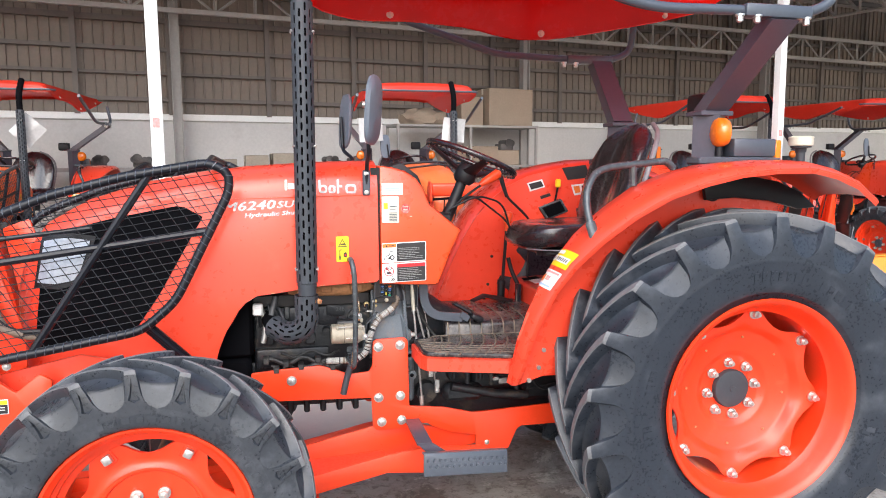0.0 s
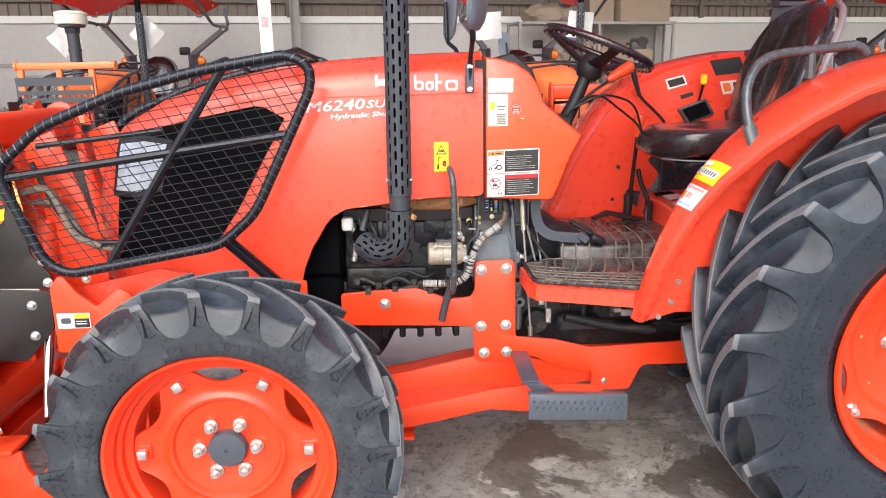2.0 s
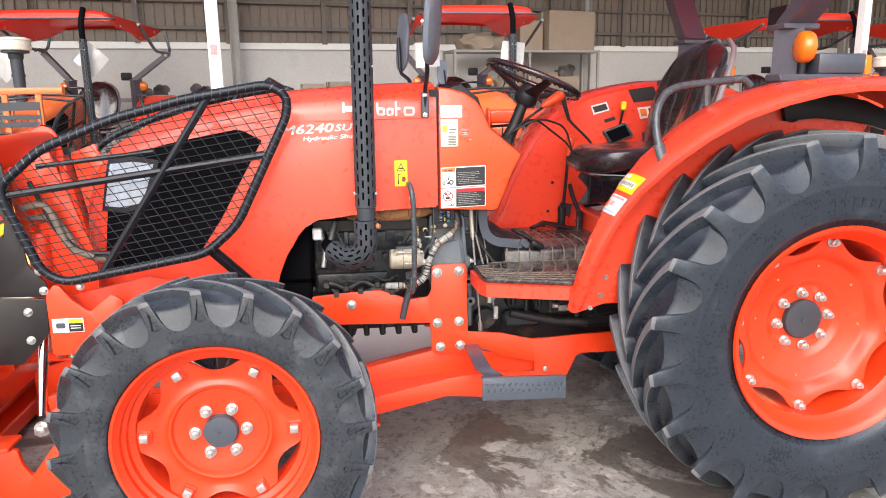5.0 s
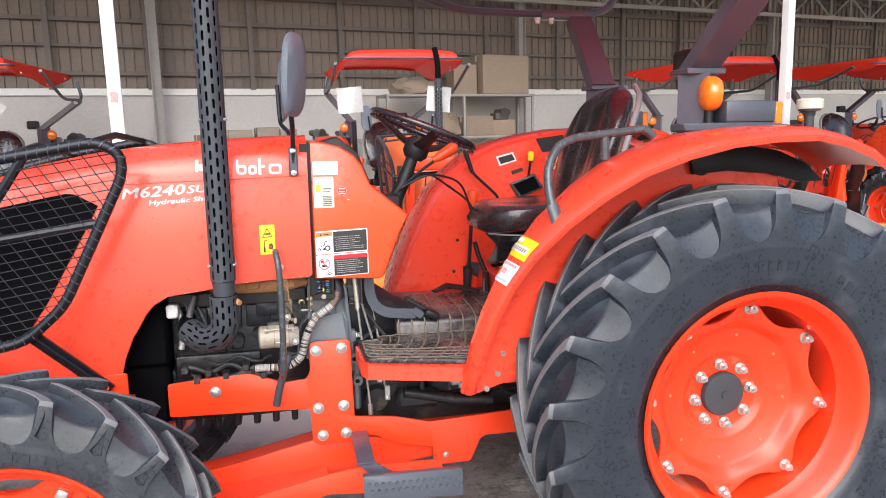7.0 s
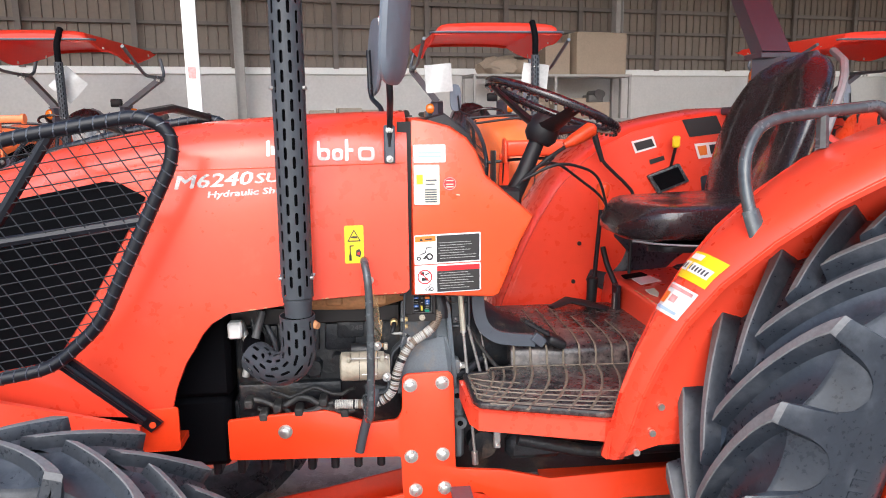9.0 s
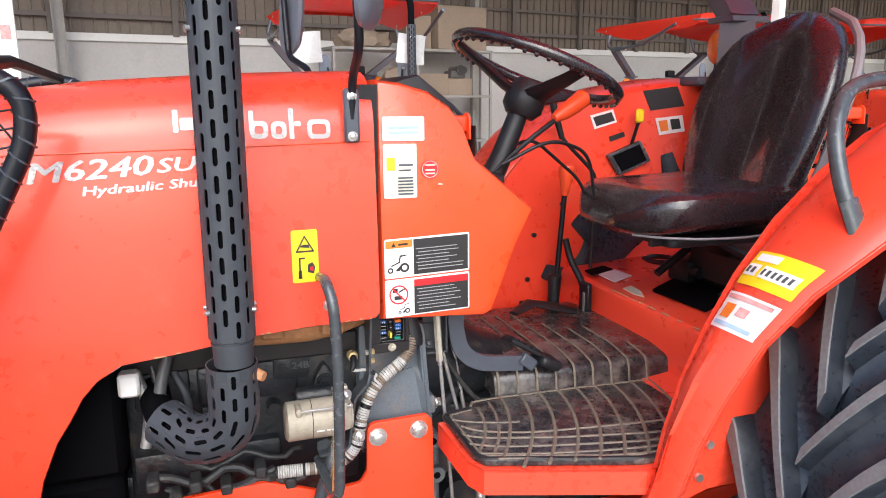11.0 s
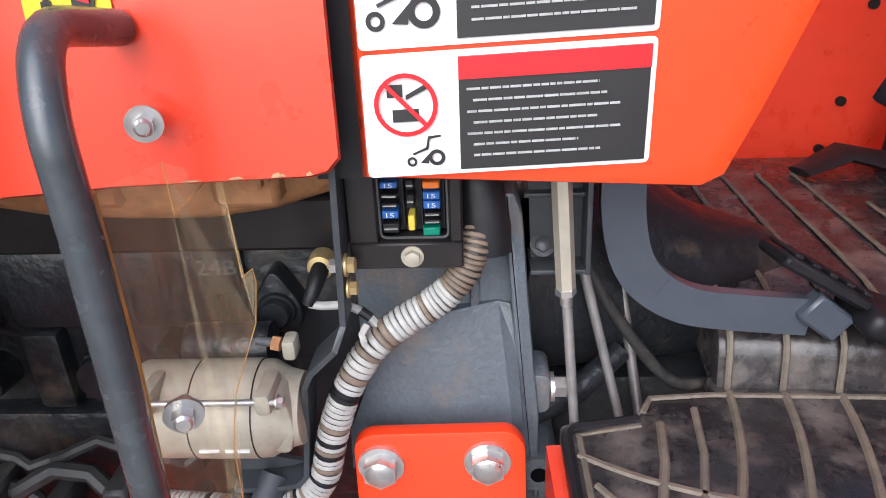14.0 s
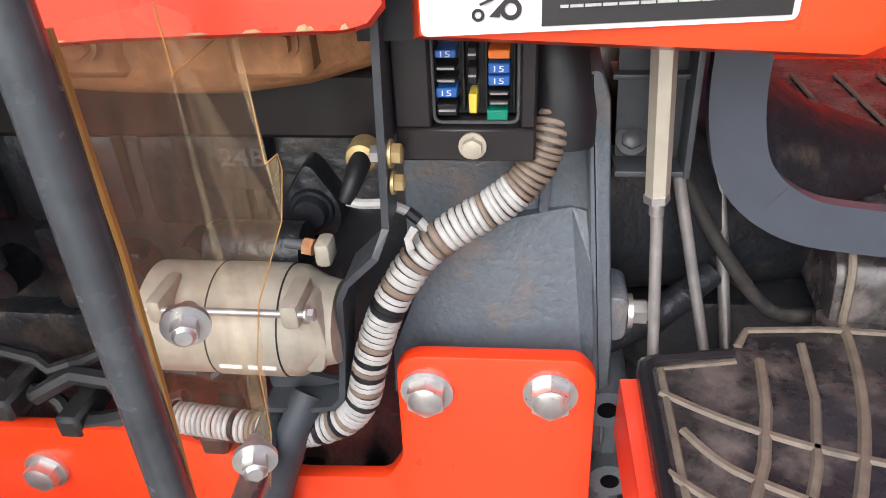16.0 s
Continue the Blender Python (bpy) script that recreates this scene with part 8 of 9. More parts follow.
EDGE = [(0.62, 2.42), (0.68, 2.39), (0.85, 2.362), (1.11, 2.37), (1.42, 2.352), (1.6, 2.312), (1.73, 2.3), (1.9, 2.312), (2.13, 2.352), (2.5, 2.425), (2.8, 2.5)]
CX = [0.6, 0.604, 0.63] + [0.66 + 2.1 * i / 26 for i in range(27)] + [2.79, 2.8]
for i, x in enumerate(CX):
    e = lerp_table(EDGE, x)
    top = 2.53 + 0.03 * (x - 0.6) / 2.2
    if i < 3:
        top = (e + 0.012, e + 0.07, top - 0.012)[i]
    elif i > len(CX) - 3:
        top = max(e + 0.03, top - 0.03)
    w = 0.645 - 0.05 * (i == 0) - 0.02 * (i == 1)
    sec = [(1.0, e + 0.012), (0.975, e), (0.955, e + 0.004), (0.93, e + 0.06 * (top - e) / 0.2), (0.9, e + 0.7 * (top - e)), (0.84, top - 0.015), (0.72, top - 0.003), (0.6, top), (0.4, top + 0.006), (0.2, top + 0.008)]
    prof = [(-a, z) for a, z in sec] + [(0, top + 0.008)] + [(a, z) for a, z in sec[::-1]]
    rings.append([bm.verts.new((x, MID + a * w, z)) for a, z in prof])
for a, b in zip(rings, rings[1:]):
    for k in range(len(a) - 1):
        bm.faces.new((a[k], a[k + 1], b[k + 1], b[k]))
q = bmesh.ops.extrude_face_region(bm, geom=bm.faces[:])
bmesh.ops.translate(bm, verts=[v for v in q["geom"] if isinstance(v, bmesh.types.BMVert)], vec=(0, 0, 0.007))
canopy = part("sun_canopy", bm, canopy_red, tractor, "glossy red moulded sun canopy")
for x in (1.0, 1.82, 2.55):
    for s in (-1, 1):
        part("canopy_bolt", hex_bolt(bmesh.new(), (x, MID + s * 0.606, lerp_table(EDGE, x) + 0.03), (0, -1, 0), 0.014, 0.012), cream, canopy)
# lip trim along the front edge of the canopy
part("canopy_trim", tube(bmesh.new(), rounded([(0.66, MID - 0.66, 2.45), (0.592, MID - 0.63, 2.45), (0.585, MID - 0.5, 2.45), (0.585, MID + 0.5, 2.45), (0.592, MID + 0.63, 2.45), (0.66, MID + 0.66, 2.45)], 0.04, 4), 0.011, 8), grey_paint, canopy, "grey tube round the canopy edge")


# ---- decals and lettering ----
def cowl_y(z):
    f = max(0, (z - 1.3) / 0.35)
    return MID - 0.217 * (1.0 + 0.03 * max(0, (1.35 - z) / 0.2) - 0.06 * f * f)


def decal(name, outline, mat, parent, lift, surface, label="", thick=0.0008, r=0.0):
    """A thin flat patch of (x, z) on a surface that gives y for x and z."""
    pts = round2(outline, r, 3) if r else outline
    bm = bmesh.new()
    top = [bm.verts.new((x, surface(x, z) - lift, z)) for x, z in pts]
    low = [bm.verts.new((x, surface(x, z) - lift + thick, z)) for x, z in pts]
    bm.faces.new(top)
    n = len(pts)
    for i in range(n):
        bm.faces.new((top[i], top[(i + 1) % n], low[(i + 1) % n], low[i]))
    return part(name, bm, mat, parent, label, smooth=False)


def rect(x0, x1, z0, z1):
    return [(x0, z0), (x1, z0), (x1, z1), (x0, z1)]


def ring_decal(name, cx, cz, r, w, mat, parent, lift, surface):
    bm = bmesh.new()
    a = [bm.verts.new((cx + r * math.cos(t), surface(cx, cz) - lift, cz + r * math.sin(t))) for t in [2 * math.pi * i / 28 for i in range(28)]]
    b = [bm.verts.new((cx + (r - w) * math.cos(t), surface(cx, cz) - lift, cz + (r - w) * math.sin(t))) for t in [2 * math.pi * i / 28 for i in range(28)]]
    for i in range(28):
        bm.faces.new((a[i], a[(i + 1) % 28], b[(i + 1) % 28], b[i]))
    return part(name, bm, mat, parent, smooth=False)


on_cowl = lambda x, z: cowl_y(z)
on_bonnet = hood_y

# model lettering and maker's mark on the bonnet
lettering("M6240", 0.214, 1.448, 0.034, 0.2, silver, hood, 0.0022, on_bonnet, 0.055, shear=0.2, bold=0.0016)
lettering("SU", 0.42, 1.461, 0.025, 0.068, silver, hood, 0.0022, on_bonnet, 0.055, shear=0.2, bold=0.0012)
lettering("Hydraulic Shuttle", 0.297, 1.42, 0.021, 0.236, silver, hood, 0.0022, on_bonnet, 0.055, shear=0.15, bold=0.001)
for i, (x0, x1, z0, z1, hollow) in enumerate(((0.451, 0.46, 1.531, 1.571, 0), (0.463, 0.49, 1.535, 1.557, 0), (0.582, 0.591, 1.53, 1.569, 0), (0.583, 0.616, 1.518, 1.55, 1), (0.621, 0.65, 1.517, 1.549, 1), (0.655, 0.664, 1.516, 1.573, 0), (0.665, 0.677, 1.54, 1.549, 0), (0.689, 0.733, 1.516, 1.552, 1))):
    if hollow:
        w = 0.0085
        bm = bmesh.new()
        o, n = round2(rect(x0, x1, z0, z1), 0.012, 5), round2(rect(x0 + w, x1 - w, z0 + w, z1 - w), 0.006, 5)
        a = [bm.verts.new((p, hood_y(p, q) - 0.003, q)) for p, q in o]
        b = [bm.verts.new((p, hood_y(p, q) - 0.003, q)) for p, q in n]
        for k in range(len(a)):
            bm.faces.new((a[k], a[(k + 1) % len(a)], b[(k + 1) % len(a)], b[k]))
        part("maker_mark", bm, silver, hood, "raised silver shape of the maker's mark")
    else:
        decal("maker_mark", rect(x0, x1, z0, z1), silver, hood, 0.003, on_bonnet, "raised silver shape of the maker's mark", r=0.003)

# yellow warning label on the bonnet
yl = decal("warning_label", rect(0.647, 0.698, 1.242, 1.344), yellow, hood, 0.002, on_bonnet, "yellow warning label with pictograms", r=0.004)
for p in ([(0.6725, 1.334), (0.655, 1.303), (0.658, 1.303), (0.6725, 1.329)], [(0.6725, 1.334), (0.69, 1.303), (0.687, 1.303), (0.6725, 1.329)], rect(0.655, 0.69, 1.301, 1.304), [(0.664, 1.311), (0.681, 1.309), (0.681, 1.315), (0.672, 1.316), (0.664, 1.314)],
          rect(0.66, 0.663, 1.25, 1.29), rect(0.66, 0.672, 1.288, 1.291), [(0.658, 1.25), (0.665, 1.25), (0.6645, 1.266), (0.6585, 1.266)]):
    decal("pictogram", p, ink, hood, 0.0036, on_bonnet)
decal("pictogram", [(0.676, 1.262), (0.688, 1.258), (0.691, 1.272), (0.686, 1.281), (0.677, 1.277)], ink, hood, 0.0036, on_bonnet, r=0.002)
decal("pictogram", [(0.68, 1.266), (0.687, 1.264), (0.687, 1.273), (0.681, 1.272)], red_ink, hood, 0.0052, on_bonnet)

# warning labels on the cowl, tilted to fit their slope in the camera's view
def label_decal(name, outline, mat, parent, lift, surface, label="", thick=0.0008, r=0.0):
    return decal(name, [(x, z + 0.035 * (x - 0.86)) for x, z in outline], mat, parent, lift, surface, label, thick, r)


def label_ring(name, cx, cz, r, w, mat, parent, lift, surface):
    return ring_decal(name, cx, cz + 0.035 * (cx - 0.86), r, w, mat, parent, lift, surface)


label_decal("warning_label", rect(0.836, 1.021, 1.145, 1.225), white, cowl, 0.002, on_cowl, "white and black warning label", r=0.004)
label_decal("warning_label", rect(0.836, 1.021, 1.228, 1.31), white, cowl, 0.002, on_cowl, "white and black warning label", r=0.004)
for z0, z1, head in ((1.148, 1.221, red_ink), (1.232, 1.306, None)):
    label_decal("label_panel", rect(0.898, 1.0175, z0, z1), ink, cowl, 0.0034, on_cowl)
    if head:
        label_decal("label_panel", rect(0.898, 1.0175, z1 - 0.014, z1), head, cowl, 0.0048, on_cowl)
    random.seed(int(z0 * 1000))
    for i in range(7):
        z = z1 - 0.021 - i * 0.0072
        x1 = 0.905 + random.uniform(0.06, 0.108)
        if i in (0, 2, 4):
            x0 = 0.903
        else:
            x0 = 0.907
        xa = x0
        while xa < x1:
            xb = min(x1, xa + random.uniform(0.003, 0.011))
            label_decal("text_bar", rect(xa, xb, z, z + 0.0014), faded_print, cowl, 0.0048, on_cowl)
            xa = xb + 0.0009
label_decal("label_panel", rect(0.8385, 0.895, 1.291, 1.3065), orange_ink, cowl, 0.0034, on_cowl)
label_decal("pictogram", [(0.85, 1.294), (0.86, 1.294), (0.855, 1.303)], ink, cowl, 0.0048, on_cowl)
label_decal("text_bar", rect(0.865, 0.885, 1.296, 1.3), ink, cowl, 0.0048, on_cowl)


def small_tractor(x, z, k, mat):
    label_ring("pictogram", x, z, 0.006 * k, 0.003 * k, mat, cowl, 0.0036, on_cowl)
    label_ring("pictogram", x + 0.03 * k, z + 0.004 * k, 0.01 * k, 0.0045 * k, mat, cowl, 0.0036, on_cowl)
    for p in ([(x + 0.002 * k, z + 0.008 * k), (x + 0.018 * k, z + 0.014 * k), (x + 0.018 * k, z + 0.017 * k), (x + 0.001 * k, z + 0.01 * k)], [(x + 0.017 * k, z + 0.014 * k), (x + 0.02 * k, z + 0.03 * k), (x + 0.035 * k, z + 0.031 * k), (x + 0.036 * k, z + 0.029 * k), (x + 0.022 * k, z + 0.027 * k), (x + 0.02 * k, z + 0.014 * k)], [(x + 0.01 * k, z - 0.002 * k), (x + 0.022 * k, z + 0.01 * k), (x + 0.02 * k, z - 0.003 * k)]):
        label_decal("pictogram", p, mat, cowl, 0.0036, on_cowl)


small_tractor(0.848, 1.245, 1.0, ink)
small_tractor(0.866, 1.155, 0.55, ink)
label_ring("prohibition_ring", 0.864, 1.193, 0.0205, 0.003, red_ink, cowl, 0.0052, on_cowl)
label_decal("prohibition_bar", [(0.85, 1.206), (0.852, 1.208), (0.878, 1.18), (0.876, 1.178)], red_ink, cowl, 0.0052, on_cowl)
for p in (rect(0.852, 0.862, 1.198, 1.206), rect(0.855, 0.872, 1.182, 1.19), [(0.864, 1.196), (0.879, 1.203), (0.878, 1.206), (0.864, 1.199)]):
    label_decal("pictogram", p, ink, cowl, 0.0036, on_cowl)

decal("paper_label", rect(0.838, 0.925, 1.508, 1.556), white, cowl, 0.002, on_cowl, "white label with pale blue print", r=0.003)
for z in (1.532, 1.522):
    decal("text_bar", rect(0.85, 0.913, z, z + 0.005), blue_ink, cowl, 0.0034, on_cowl)
decal("paper_label", rect(0.838, 0.908, 1.393, 1.502), cream, cowl, 0.002, on_cowl, "cream printed label with worn print", r=0.004)
for p, m1 in ((rect(0.846, 0.9, 1.484, 1.494), paper), (rect(0.845, 0.862, 1.45, 1.475), yellow), (rect(0.87, 0.9, 1.458, 1.462), ink), (rect(0.87, 0.895, 1.448, 1.451), ink), (rect(0.846, 0.865, 1.402, 1.44), paper)):
    decal("print_bar", p, m1 if m1 is not ink else grey_paint, cowl, 0.0034, on_cowl)
for i in range(6):
    decal("print_bar", rect(0.868, 0.9, 1.4 + 0.0065 * i, 1.4032 + 0.0065 * i), grey_paint, cowl, 0.0034, on_cowl)
disc = decal("round_sticker", [(0.936 + 0.019 * math.cos(2 * math.pi * i / 24), 1.45 + 0.019 * math.sin(2 * math.pi * i / 24)) for i in range(24)], red_ink, cowl, 0.002, on_cowl, "small round red sticker")
ring_decal("sticker_ring", 0.936, 1.45, 0.0172, 0.0012, cream, cowl, 0.0034, on_cowl)
for z in (1.457, 1.447, 1.44):
    decal("text_bar", rect(0.926, 0.946, z, z + 0.003), cream, cowl, 0.0034, on_cowl)
decal("paint_chip", [(0.953, 1.418), (0.963, 1.417), (0.964, 1.4195), (0.955, 1.421)], cream, cowl, 0.0016, on_cowl)

# stickers on the near fender
def fender_place(u, w, lift):
    """A place on the near fender: u counts along its spine, w is the share of its width."""
    i = min(int(u), len(NEAR_SPINE) - 2)
    f = u - i
    rows = []
    for k in (i, i + 1):
        (x, z), a, b = NEAR_SPINE[k], FENDER_IN[k], NEAR_OUT[k]
        d = (Vector(NEAR_SPINE[k + 1]) - Vector(NEAR_SPINE[k - 1])).normalized()
        width = a + (b - a) * w
        h = lerp_table([(a, -0.02), (a + 0.015, 0.0), (a + 0.04, 0.012), (a + (b - a) * 0.5, 0.018), (b - 0.05, 0.01), (b - 0.016, 0.0), (b, -0.014)], width)
        rows.append(Vector((x - d.y * (h + lift), MID - width, z + d.x * (h + lift))))
    return rows[0].lerp(rows[1], f)


def on_fender(area, u0, u1, v0, v1, lift):
    """A patch on the near fender: u runs across it, v along it."""
    s0, s1, w0, w1 = area
    bm = bmesh.new()
    k = 8
    grid = [[bm.verts.new(fender_place(s0 + (s1 - s0) * (v0 + (v1 - v0) * j / k), w0 + (w1 - w0) * (u0 + (u1 - u0) * i / k), lift)) for j in range(k + 1)] for i in range(k + 1)]
    for p, q in zip(grid, grid[1:]):
        for j in range(k):
            bm.faces.new((p[j], p[j + 1], q[j + 1], q[j]))
    return bm


YEL, WHT = (4.75, 5.33, 0.17, 0.93), (3.95, 4.6, 0.17, 0.92)
part("fender_sticker", on_fender(YEL, 0, 1, 0, 1, 0.0025), yellow, near_fender, "yellow sticker with a number plate print")
part("text_bar", on_fender(YEL, 0.1, 0.5, 0.72, 0.92, 0.004), white, near_fender)
part("text_bar", on_fender(YEL, 0.05, 0.3, 0.28, 0.62, 0.004), white, near_fender)
part("text_bar", on_fender(YEL, 0.36, 0.93, 0.28, 0.62, 0.004), white, near_fender)
for i in range(6):
    part("text_bar", on_fender(YEL, 0.4 + 0.085 * i, 0.445 + 0.085 * i, 0.36, 0.54, 0.0055), rod_dark, near_fender)
for i in range(2):
    part("text_bar", on_fender(YEL, 0.09 + 0.1 * i, 0.15 + 0.1 * i, 0.36, 0.54, 0.0055), rod_dark, near_fender)
part("fender_sticker", on_fender(WHT, 0, 1, 0, 1, 0.0025), white, near_fender, "white sticker with pale red and blue print")
part("print_band", on_fender(WHT, 0.06, 0.94, 0.82, 0.93, 0.004), faded_red_ink, near_fender)
part("print_band", on_fender(WHT, 0.15, 0.4, 0.3, 0.68, 0.004), orange_ink, near_fender)
part("print_band", on_fender(WHT, 0.48, 0.66, 0.42, 0.66, 0.004), faded_red_ink, near_fender)
part("print_band", on_fender(WHT, 0.1, 0.9, 0.1, 0.2, 0.004), blue_ink, near_fender)

# chipped paint along the lower edge of the bonnet
random.seed(17)
for k in range(14):
    x = random.uniform(0.36, 0.8)
    w, h = random.uniform(0.003, 0.014), random.uniform(0.0012, 0.0035)
    z = lerp_table(HOOD_LOW, x) + 0.0005
    decal("paint_chip", [(x, z), (x + w, z + 0.0004), (x + w * 0.7, z + h), (x + w * 0.2, z + h * 0.7)], chip_tan, hood, 0.0012, on_bonnet)

# label at the nose
nose = lambda x, z: -0.374
decal("nose_label", rect(-0.633, -0.524, 0.748, 0.802), white, front_bracket, 0.002, nose, "white, yellow and black label", r=0.002)
decal("label_panel", rect(-0.576, -0.527, 0.784, 0.799), yellow, front_bracket, 0.0034, nose)
decal("label_panel", rect(-0.576, -0.527, 0.751, 0.783), ink, front_bracket, 0.0034, nose)
decal("pictogram", rect(-0.62, -0.588, 0.765, 0.785), purple_grey, front_bracket, 0.0034, nose, r=0.006)
for z in (0.772, 0.763):
    decal("text_bar", rect(-0.57, -0.535, z, z + 0.003), white, front_bracket, 0.0048, nose)

# raised casting mark on the engine block
lettering("24B", 0.652, 1.013, 0.015, 0.037, rod_dark, engine, 0.0015, lambda x, z: -0.094, name="casting_mark", bold=0.0005)


# turned half a degree so the shape fitted to the camera's view stands level
LEVEL = tractor.matrix_basis.copy()
tractor.matrix_basis = pose(0, 0, 0, 0, 0.5, 0) @ LEVEL

# ---- the row of parked tractors and the clutter along the wall ----
def grow_wheel(ob, root, k, wide, out):
    """A larger and wider wheel on a parked tractor, still standing on the floor."""
    base = root.matrix_basis @ ob.matrix_parent_inverse
    c = (base @ ob.matrix_basis).translation
    side = 1 if c.x > root.matrix_basis.translation.x else -1
    m = Matrix.Translation((c.x + side * out, c.y, c.z * k)) @ Matrix.Diagonal((wide, k, k, 1)) @ Matrix.Translation(-c)
    ob.matrix_basis = base.inverted() @ m @ base @ ob.matrix_basis


for x, y, turn, label in ((-2.55, 5.8, 90, "parked orange tractor with canopy, guard cage and front blade"), (2.0, 5.35, 92, "parked orange tractor with canopy beside the shelf"),
                          (6.68, 6.1, 92, "parked orange tractor with red canopy and white air cleaner"), (9.22, 6.1, 90, "parked orange tractor with red canopy and exhaust stack"), (-5.57, 4.75, 90, "parked orange tractor with large rear tyres")):
    t = copy_thing(tractor, pose(x, y, 0, 0, 0, turn))
    tagged(t, label, "tractor", "parked tractors")
    for ob in t.children:
        mat = faded_canopy if ob.name.startswith("sun_canopy") else blade_orange if ob.name.startswith("front_blade") else None
        for o in [ob] + list(ob.children) if mat else []:
            if o.name.startswith(("sun_canopy", "front_blade", "top_flange", "cutting_edge")):
                o.material_slots[0].link = "OBJECT"
                o.material_slots[0].material = blade_yellow if o.name.startswith("cutting") else mat
    if x == -2.55:
        # its blade is raised to match its height in the camera's view
        for ob in [o for o in t.children if o.name.startswith("front_blade")]:
            ob.matrix_basis = Matrix.Translation((0, 0, 0.19)) @ ob.matrix_basis
        for ob in [o for o in t.children if o.name.startswith(("mirror", "top_beam", "lift_cheek"))]:
            for c in list(ob.children) + [ob]:
                bpy.data.objects.remove(c)
        for ob in t.children:
            if ob.name.startswith("front_wheel"):
                for o in [ob] + [c for c in ob.children if c.name.startswith("tread_bar")]:
                    for sl in o.material_slots:
                        sl.link = "OBJECT"
                        sl.material = dusty_rubber
    for ob in t.children:
        grown = {(-2.55, "front"): (1.27, 1.5, 0.06), (-5.57, "rear_"): (1.12, 1.1, 0.03)}.get((x, ob.name[:5]))
        if grown and ob.name[4:].startswith(("_wheel", "t_wheel")):
            grow_wheel(ob, t, *grown)
    for ob in t.children:
        if -5 < x < 3 and ob.name.startswith(("bonnet", "dash_cowl")):
            ob.material_slots[0].link = "OBJECT"
            ob.material_slots[0].material = faded_orange
    made = pose(x, y, 0, 0, 0, turn) @ Matrix.Translation((-1.1, -MID, 0))
    def fit(name, bm, mat, label, lx, ly, lz=0.0):
        """A part that this tractor alone has, at a place counted from its nose."""
        p = part(name, bm, mat, t, label)
        p.matrix_basis = made @ Matrix.Translation((lx, ly, lz))
        p.matrix_parent_inverse = t.matrix_basis.inverted()
        return p

    spot = {-2.55: (0.1, 0.18, 0.25), 6.68: (-0.1, -0.28, 0.0)}.get(x)
    if spot is not None:
        lx, ly, up = spot
        bm = lathe(bmesh.new(), [(0.001, 0.345), (0.11, 0.345), (0.125, 0.338), (0.148, 0.333), (0.153, 0.325), (0.153, 0.316), (0.147, 0.312), (0.15, 0.24), (0.146, 0.222), (0.1, 0.212), (0.055, 0.2), (0.05, 0.17)], (0, 0, 1.62), 32, axis="z")
        fit("air_cleaner", bm, cream, "cream drum-shaped air cleaner bowl", lx, ly, up)
        bm = lathe(bmesh.new(), [(0.12, 0.0), (0.126, -0.004), (0.126, -0.022), (0.07, -0.03), (0.068, -0.075), (0.06, -0.085)], (0, 0, 1.838), 28, axis="z")
        fit("air_collar", bm, stack_paint, "dark collar under the air cleaner", lx, ly, up)
        bm = cyl(bmesh.new(), (0, 0, 1.4), (0, 0, 1.8 + up), 0.052, 0.058, seg=18)
        cyl(bm, (0, 0, 1.58 + up), (0, 0, 1.61 + up), 0.063, seg=18)
        fit("air_pipe", bm, stack_paint, "dark air intake pipe", lx, ly)
    if x == -2.55:
        bm = box(bmesh.new(), (-0.03, -0.46, 1.655), (0.03, 0.41, 1.715), 0.012, seg=2)
        for ly in (-0.46, 0.41):
            cyl(bm, (0, ly - 0.012, 1.685), (0, ly + 0.012, 1.685), 0.042, seg=16)
        fit("guard_bar", bm, faded_orange, "faded orange cross bar of the nose guard", -0.6, 0)
        for ly in (-0.25, 0.04, 0.38):
            fit("guard_post", box(bmesh.new(), (-0.02, ly - 0.025, 0.79), (0.02, ly + 0.025, 1.66), 0.004), faded_orange, "", -0.6, 0)
        bm = bmesh.new()
        for lo, hi in ((1.51, 1.585), (1.43, 1.468), (1.36, 1.405)):
            box(bm, (-0.028, -0.26, lo), (-0.022, 0.43, hi))
        for k in range(13):
            box(bm, (-0.027, -0.26 + 0.0565 * k, 1.4), (-0.023, -0.248 + 0.0565 * k, 1.52 if k % 4 == 0 else 1.44))
        fit("guard_plate", bm, stack_paint, "dark slotted steel plate of the nose guard", -0.6, 0)
    for k, (ly, lz, lean) in enumerate(() if x > 3 or x < -5 else ((-0.36, 2.02, 43 if x < 0 else 6), (0.5 if x < 0 else 0.6, 1.97 if x < 0 else 2.02, -38 if x < 0 else -4))):
        bm = bmesh.new()
        g = [[bm.verts.new((0.02 * math.sin(1.7 * i + 0.6 * j + k), 0.066 * i - 0.13, 0.066 * j - 0.13)) for j in range(5)] for i in range(5)]
        for a, b in zip(g, g[1:]):
            for j in range(4):
                bm.faces.new((a[j], a[j + 1], b[j + 1], b[j]))
        p = part("paper_sheet", bm, bagged_paper, t, "white paper sheet tied to the tractor")
        p.matrix_basis = made @ pose(0.62, ly, lz, lean, 0, 0)
        p.matrix_parent_inverse = t.matrix_basis.inverted()

# shelf rack against the wall
BEFORE_RACK = set(bpy.data.objects)
rack = thing("shelf_rack", (3.58, 8.6, 0), "steel shelf rack against the shed wall", "shelf")
for z in (2.33, 1.62, 0.9):
    part("shelf_board", box(bmesh.new(), (2.28, 8.3, z - 0.04), (5.06, 8.88, z), 0.004), grey_steel, rack)
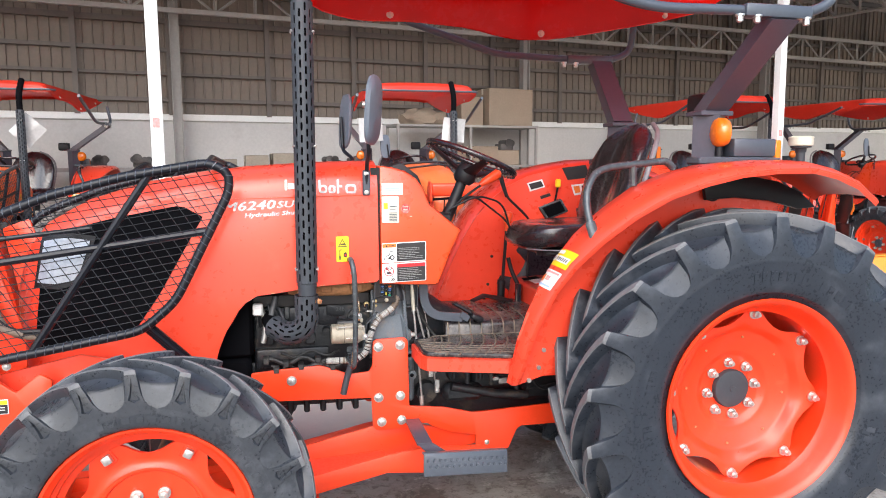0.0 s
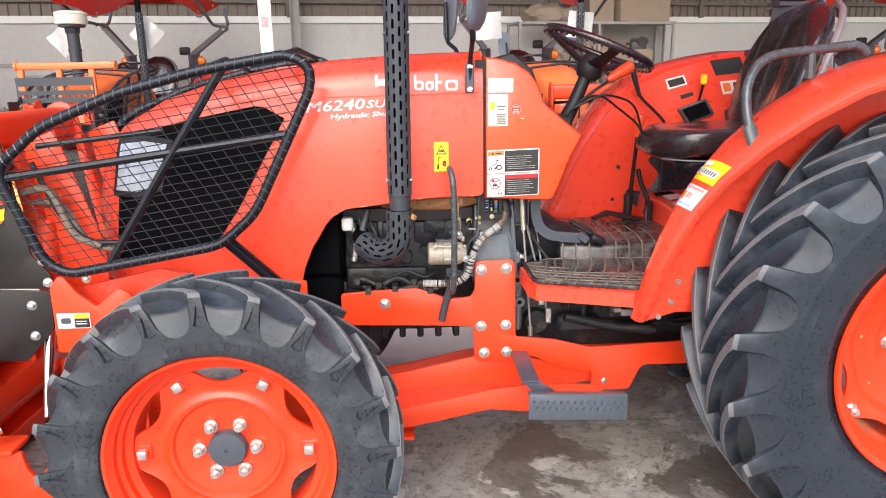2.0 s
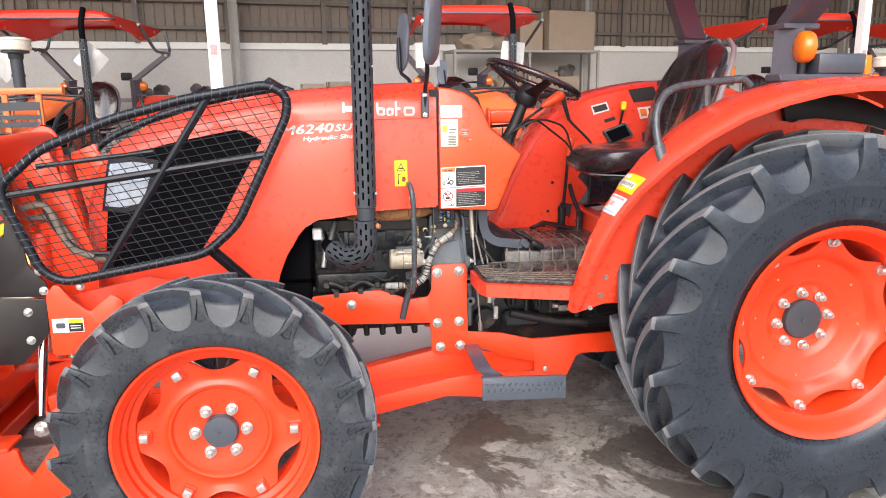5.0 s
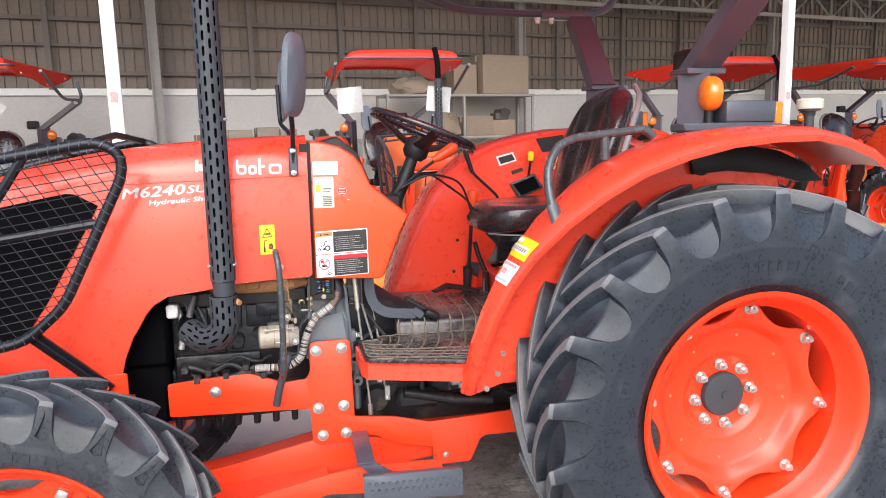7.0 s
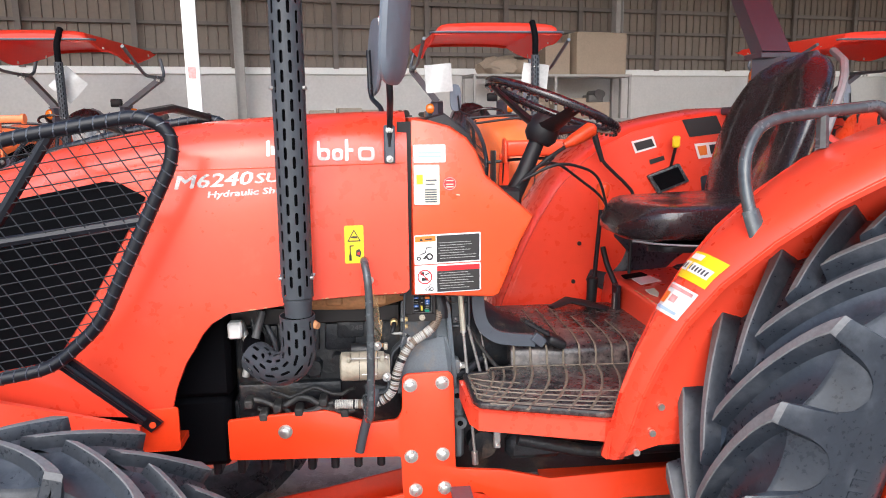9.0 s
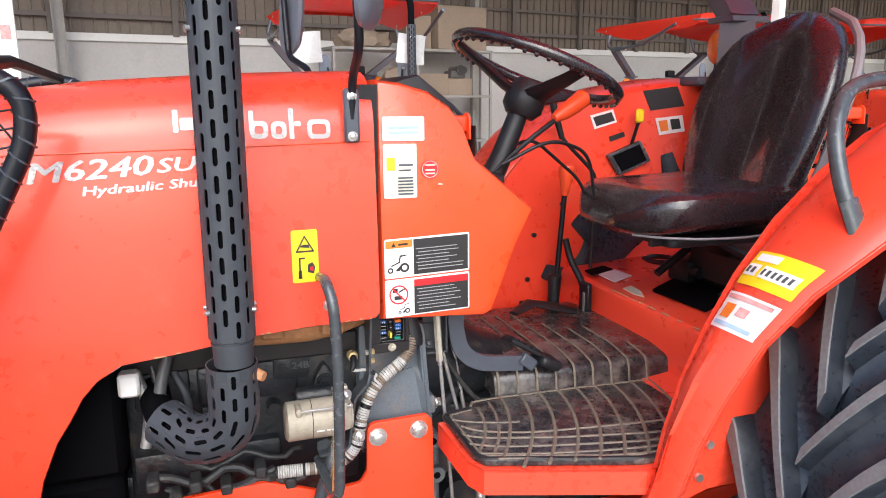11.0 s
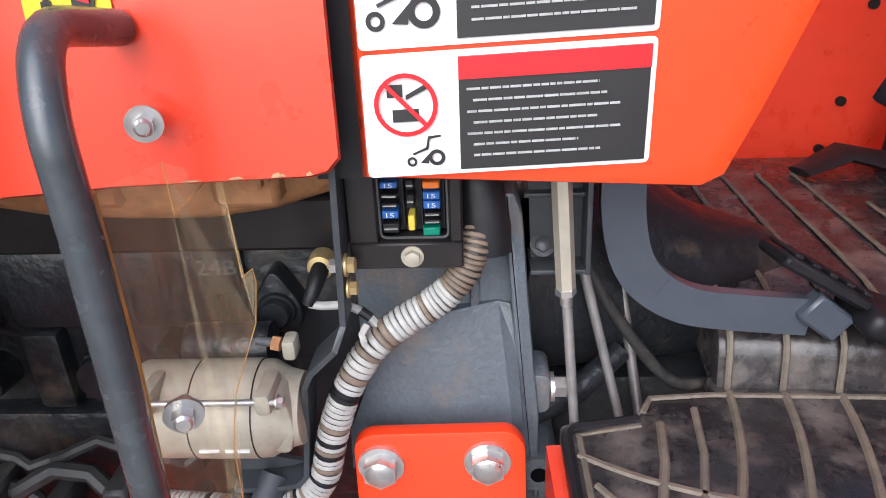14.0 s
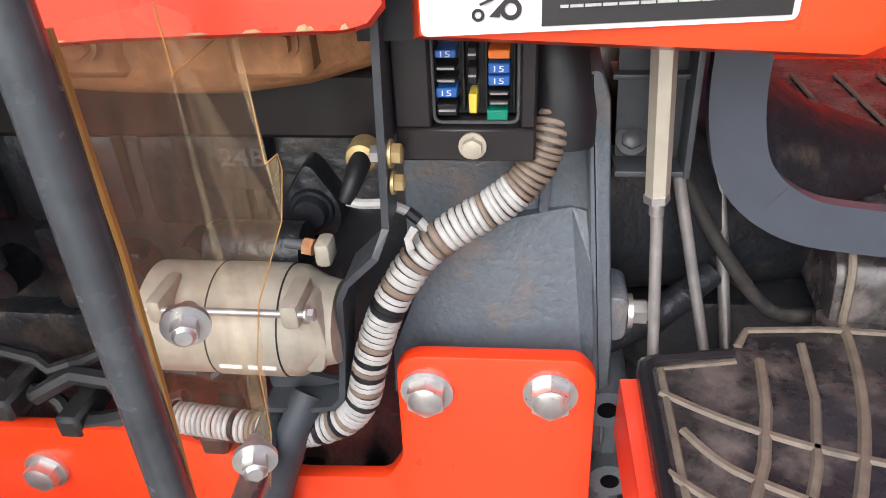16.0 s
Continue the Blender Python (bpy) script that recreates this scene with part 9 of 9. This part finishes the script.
for x in (2.3, 3.68, 5.03):
    for y in (8.32, 8.86):
        part("post", box(bmesh.new(), (x - 0.02, y - 0.02, 0), (x + 0.02, y + 0.02, 2.29)), grey_steel, rack)


def carton(x, y, z, w, d, h, turn=0, mat=None, label="brown cardboard box on the shelf"):
    m = pose(x, y, z, 0, 0, turn)
    b = thing("box", (x, y, z), label, "box", "boxes")
    bm = box(bmesh.new(), (-w / 2, -d / 2, 0), (w / 2, d / 2, h), 0.008)
    bmesh.ops.transform(bm, matrix=m, verts=bm.verts)
    part("carton", bm, mat or card, b)
    bm = box(bmesh.new(), (-w / 2 - 0.002, -0.03, h - 0.1), (w / 2 + 0.002, 0.03, h + 0.003), 0.001)
    bmesh.ops.transform(bm, matrix=m, verts=bm.verts)
    part("tape", bm, cream, b)


carton(4.48, 8.55, 2.33, 0.92, 0.5, 0.66, 2)
carton(3.78, 8.62, 2.33, 0.42, 0.4, 0.5, -6)
carton(4.0, 8.6, 1.62, 0.55, 0.4, 0.34, 5)
carton(4.52, 8.6, 1.62, 0.42, 0.4, 0.27, -8)
carton(2.6, 8.6, 0.9, 0.5, 0.4, 0.35, 4)


def lump(name, x, y, z, w, d, h, mat, label, category, seed):
    """A rumpled heap under a sheet, or a rough machine part."""
    bm = bmesh.new()
    bmesh.ops.create_icosphere(bm, subdivisions=3, radius=1)
    for v in bm.verts:
        n = noise.noise(v.co * 2.2 + Vector((seed, 0, 0))) * 0.35 + noise.noise(v.co * 5 + Vector((seed, 3, 0))) * 0.12
        k = 1 + n
        v.co = Vector((v.co.x * k * w / 2, v.co.y * k * d / 2, max(0, (v.co.z * 0.8 + 0.3) * k) * h))
        v.co += Vector((x, y, z))
    return tagged(part(name, bm, mat), label, category, "clutter along the wall")


lump("wrapped_parcel", 2.88, 8.55, 2.328, 0.88, 0.45, 0.27, card, "brown bundle wrapped in dusty sheet on the shelf", "parcel", 1.0)
lump("wrapped_parcel", 3.38, 8.5, 1.618, 0.55, 0.4, 0.38, card, "brown wrapped bundle on the shelf", "parcel", 4.0)


def machine_part(x, y, z, s, seed):
    """A heap of flanged cylinders and blocks: a spare casting."""
    random.seed(seed)
    root = thing("machine_part", (x, y, z), "dark greasy spare machine part on the bench" if z < 1.8 and z > 0.5 else "dark greasy spare machine part by the wall", "machine part", "clutter along the wall")
    part("casting", box(bmesh.new(), (x - 0.16 * s, y - 0.12, z), (x + 0.16 * s, y + 0.12, z + 0.14 * s), 0.02, seg=2), junk_mat, root)
    for i in range(4):
        a = x + random.uniform(-0.15, 0.15) * s
        r = random.uniform(0.04, 0.08) * s
        bm = bmesh.new()
        cyl(bm, (a, y - 0.16, z + 0.12 * s + r * 0.6), (a + random.uniform(-0.04, 0.04), y + 0.1, z + 0.12 * s + r * 0.6), r, seg=14)
        cyl(bm, (a, y - 0.17, z + 0.12 * s + r * 0.6), (a, y - 0.15, z + 0.12 * s + r * 0.6), r * 1.3, seg=14)
        part("flanged_pipe", bm, junk_mat, root)
    return root


bench = thing("bench", (0.0, 8.6, 0), "long low steel bench along the shed wall", "bench")
part("bench_top", box(bmesh.new(), (-5.0, 8.25, 1.56), (1.9, 8.9, 1.62), 0.006), grey_steel, bench)
for x in (-4.9, -3.2, -1.5, 0.2, 1.8):
    for y in (8.3, 8.85):
        part("leg", box(bmesh.new(), (x - 0.025, y - 0.025, 0), (x + 0.025, y + 0.025, 1.56)), grey_steel, bench)
for i, (x, s) in enumerate(((-3.6, 0.6), (-2.35, 0.75), (-1.75, 0.8), (1.2, 0.7), (1.6, 0.7))):
    machine_part(x, 8.5, 1.62, s, 40 + i)
for i, (x, w, h) in enumerate(((-0.06, 0.36, 0.18), (0.35, 0.34, 0.21), (0.65, 0.26, 0.18), (-0.55, 0.3, 0.12))):
    carton(x, 8.5, 1.62, w, 0.35, h, 4 * (i - 1), junk_wood, "dusty wooden crate on the bench")
machine_part(4.45, 8.5, 1.888, 0.85, 77)
machine_part(5.2, 8.6, 0.0, 2.3, 78)
turn_shed(BEFORE_RACK)
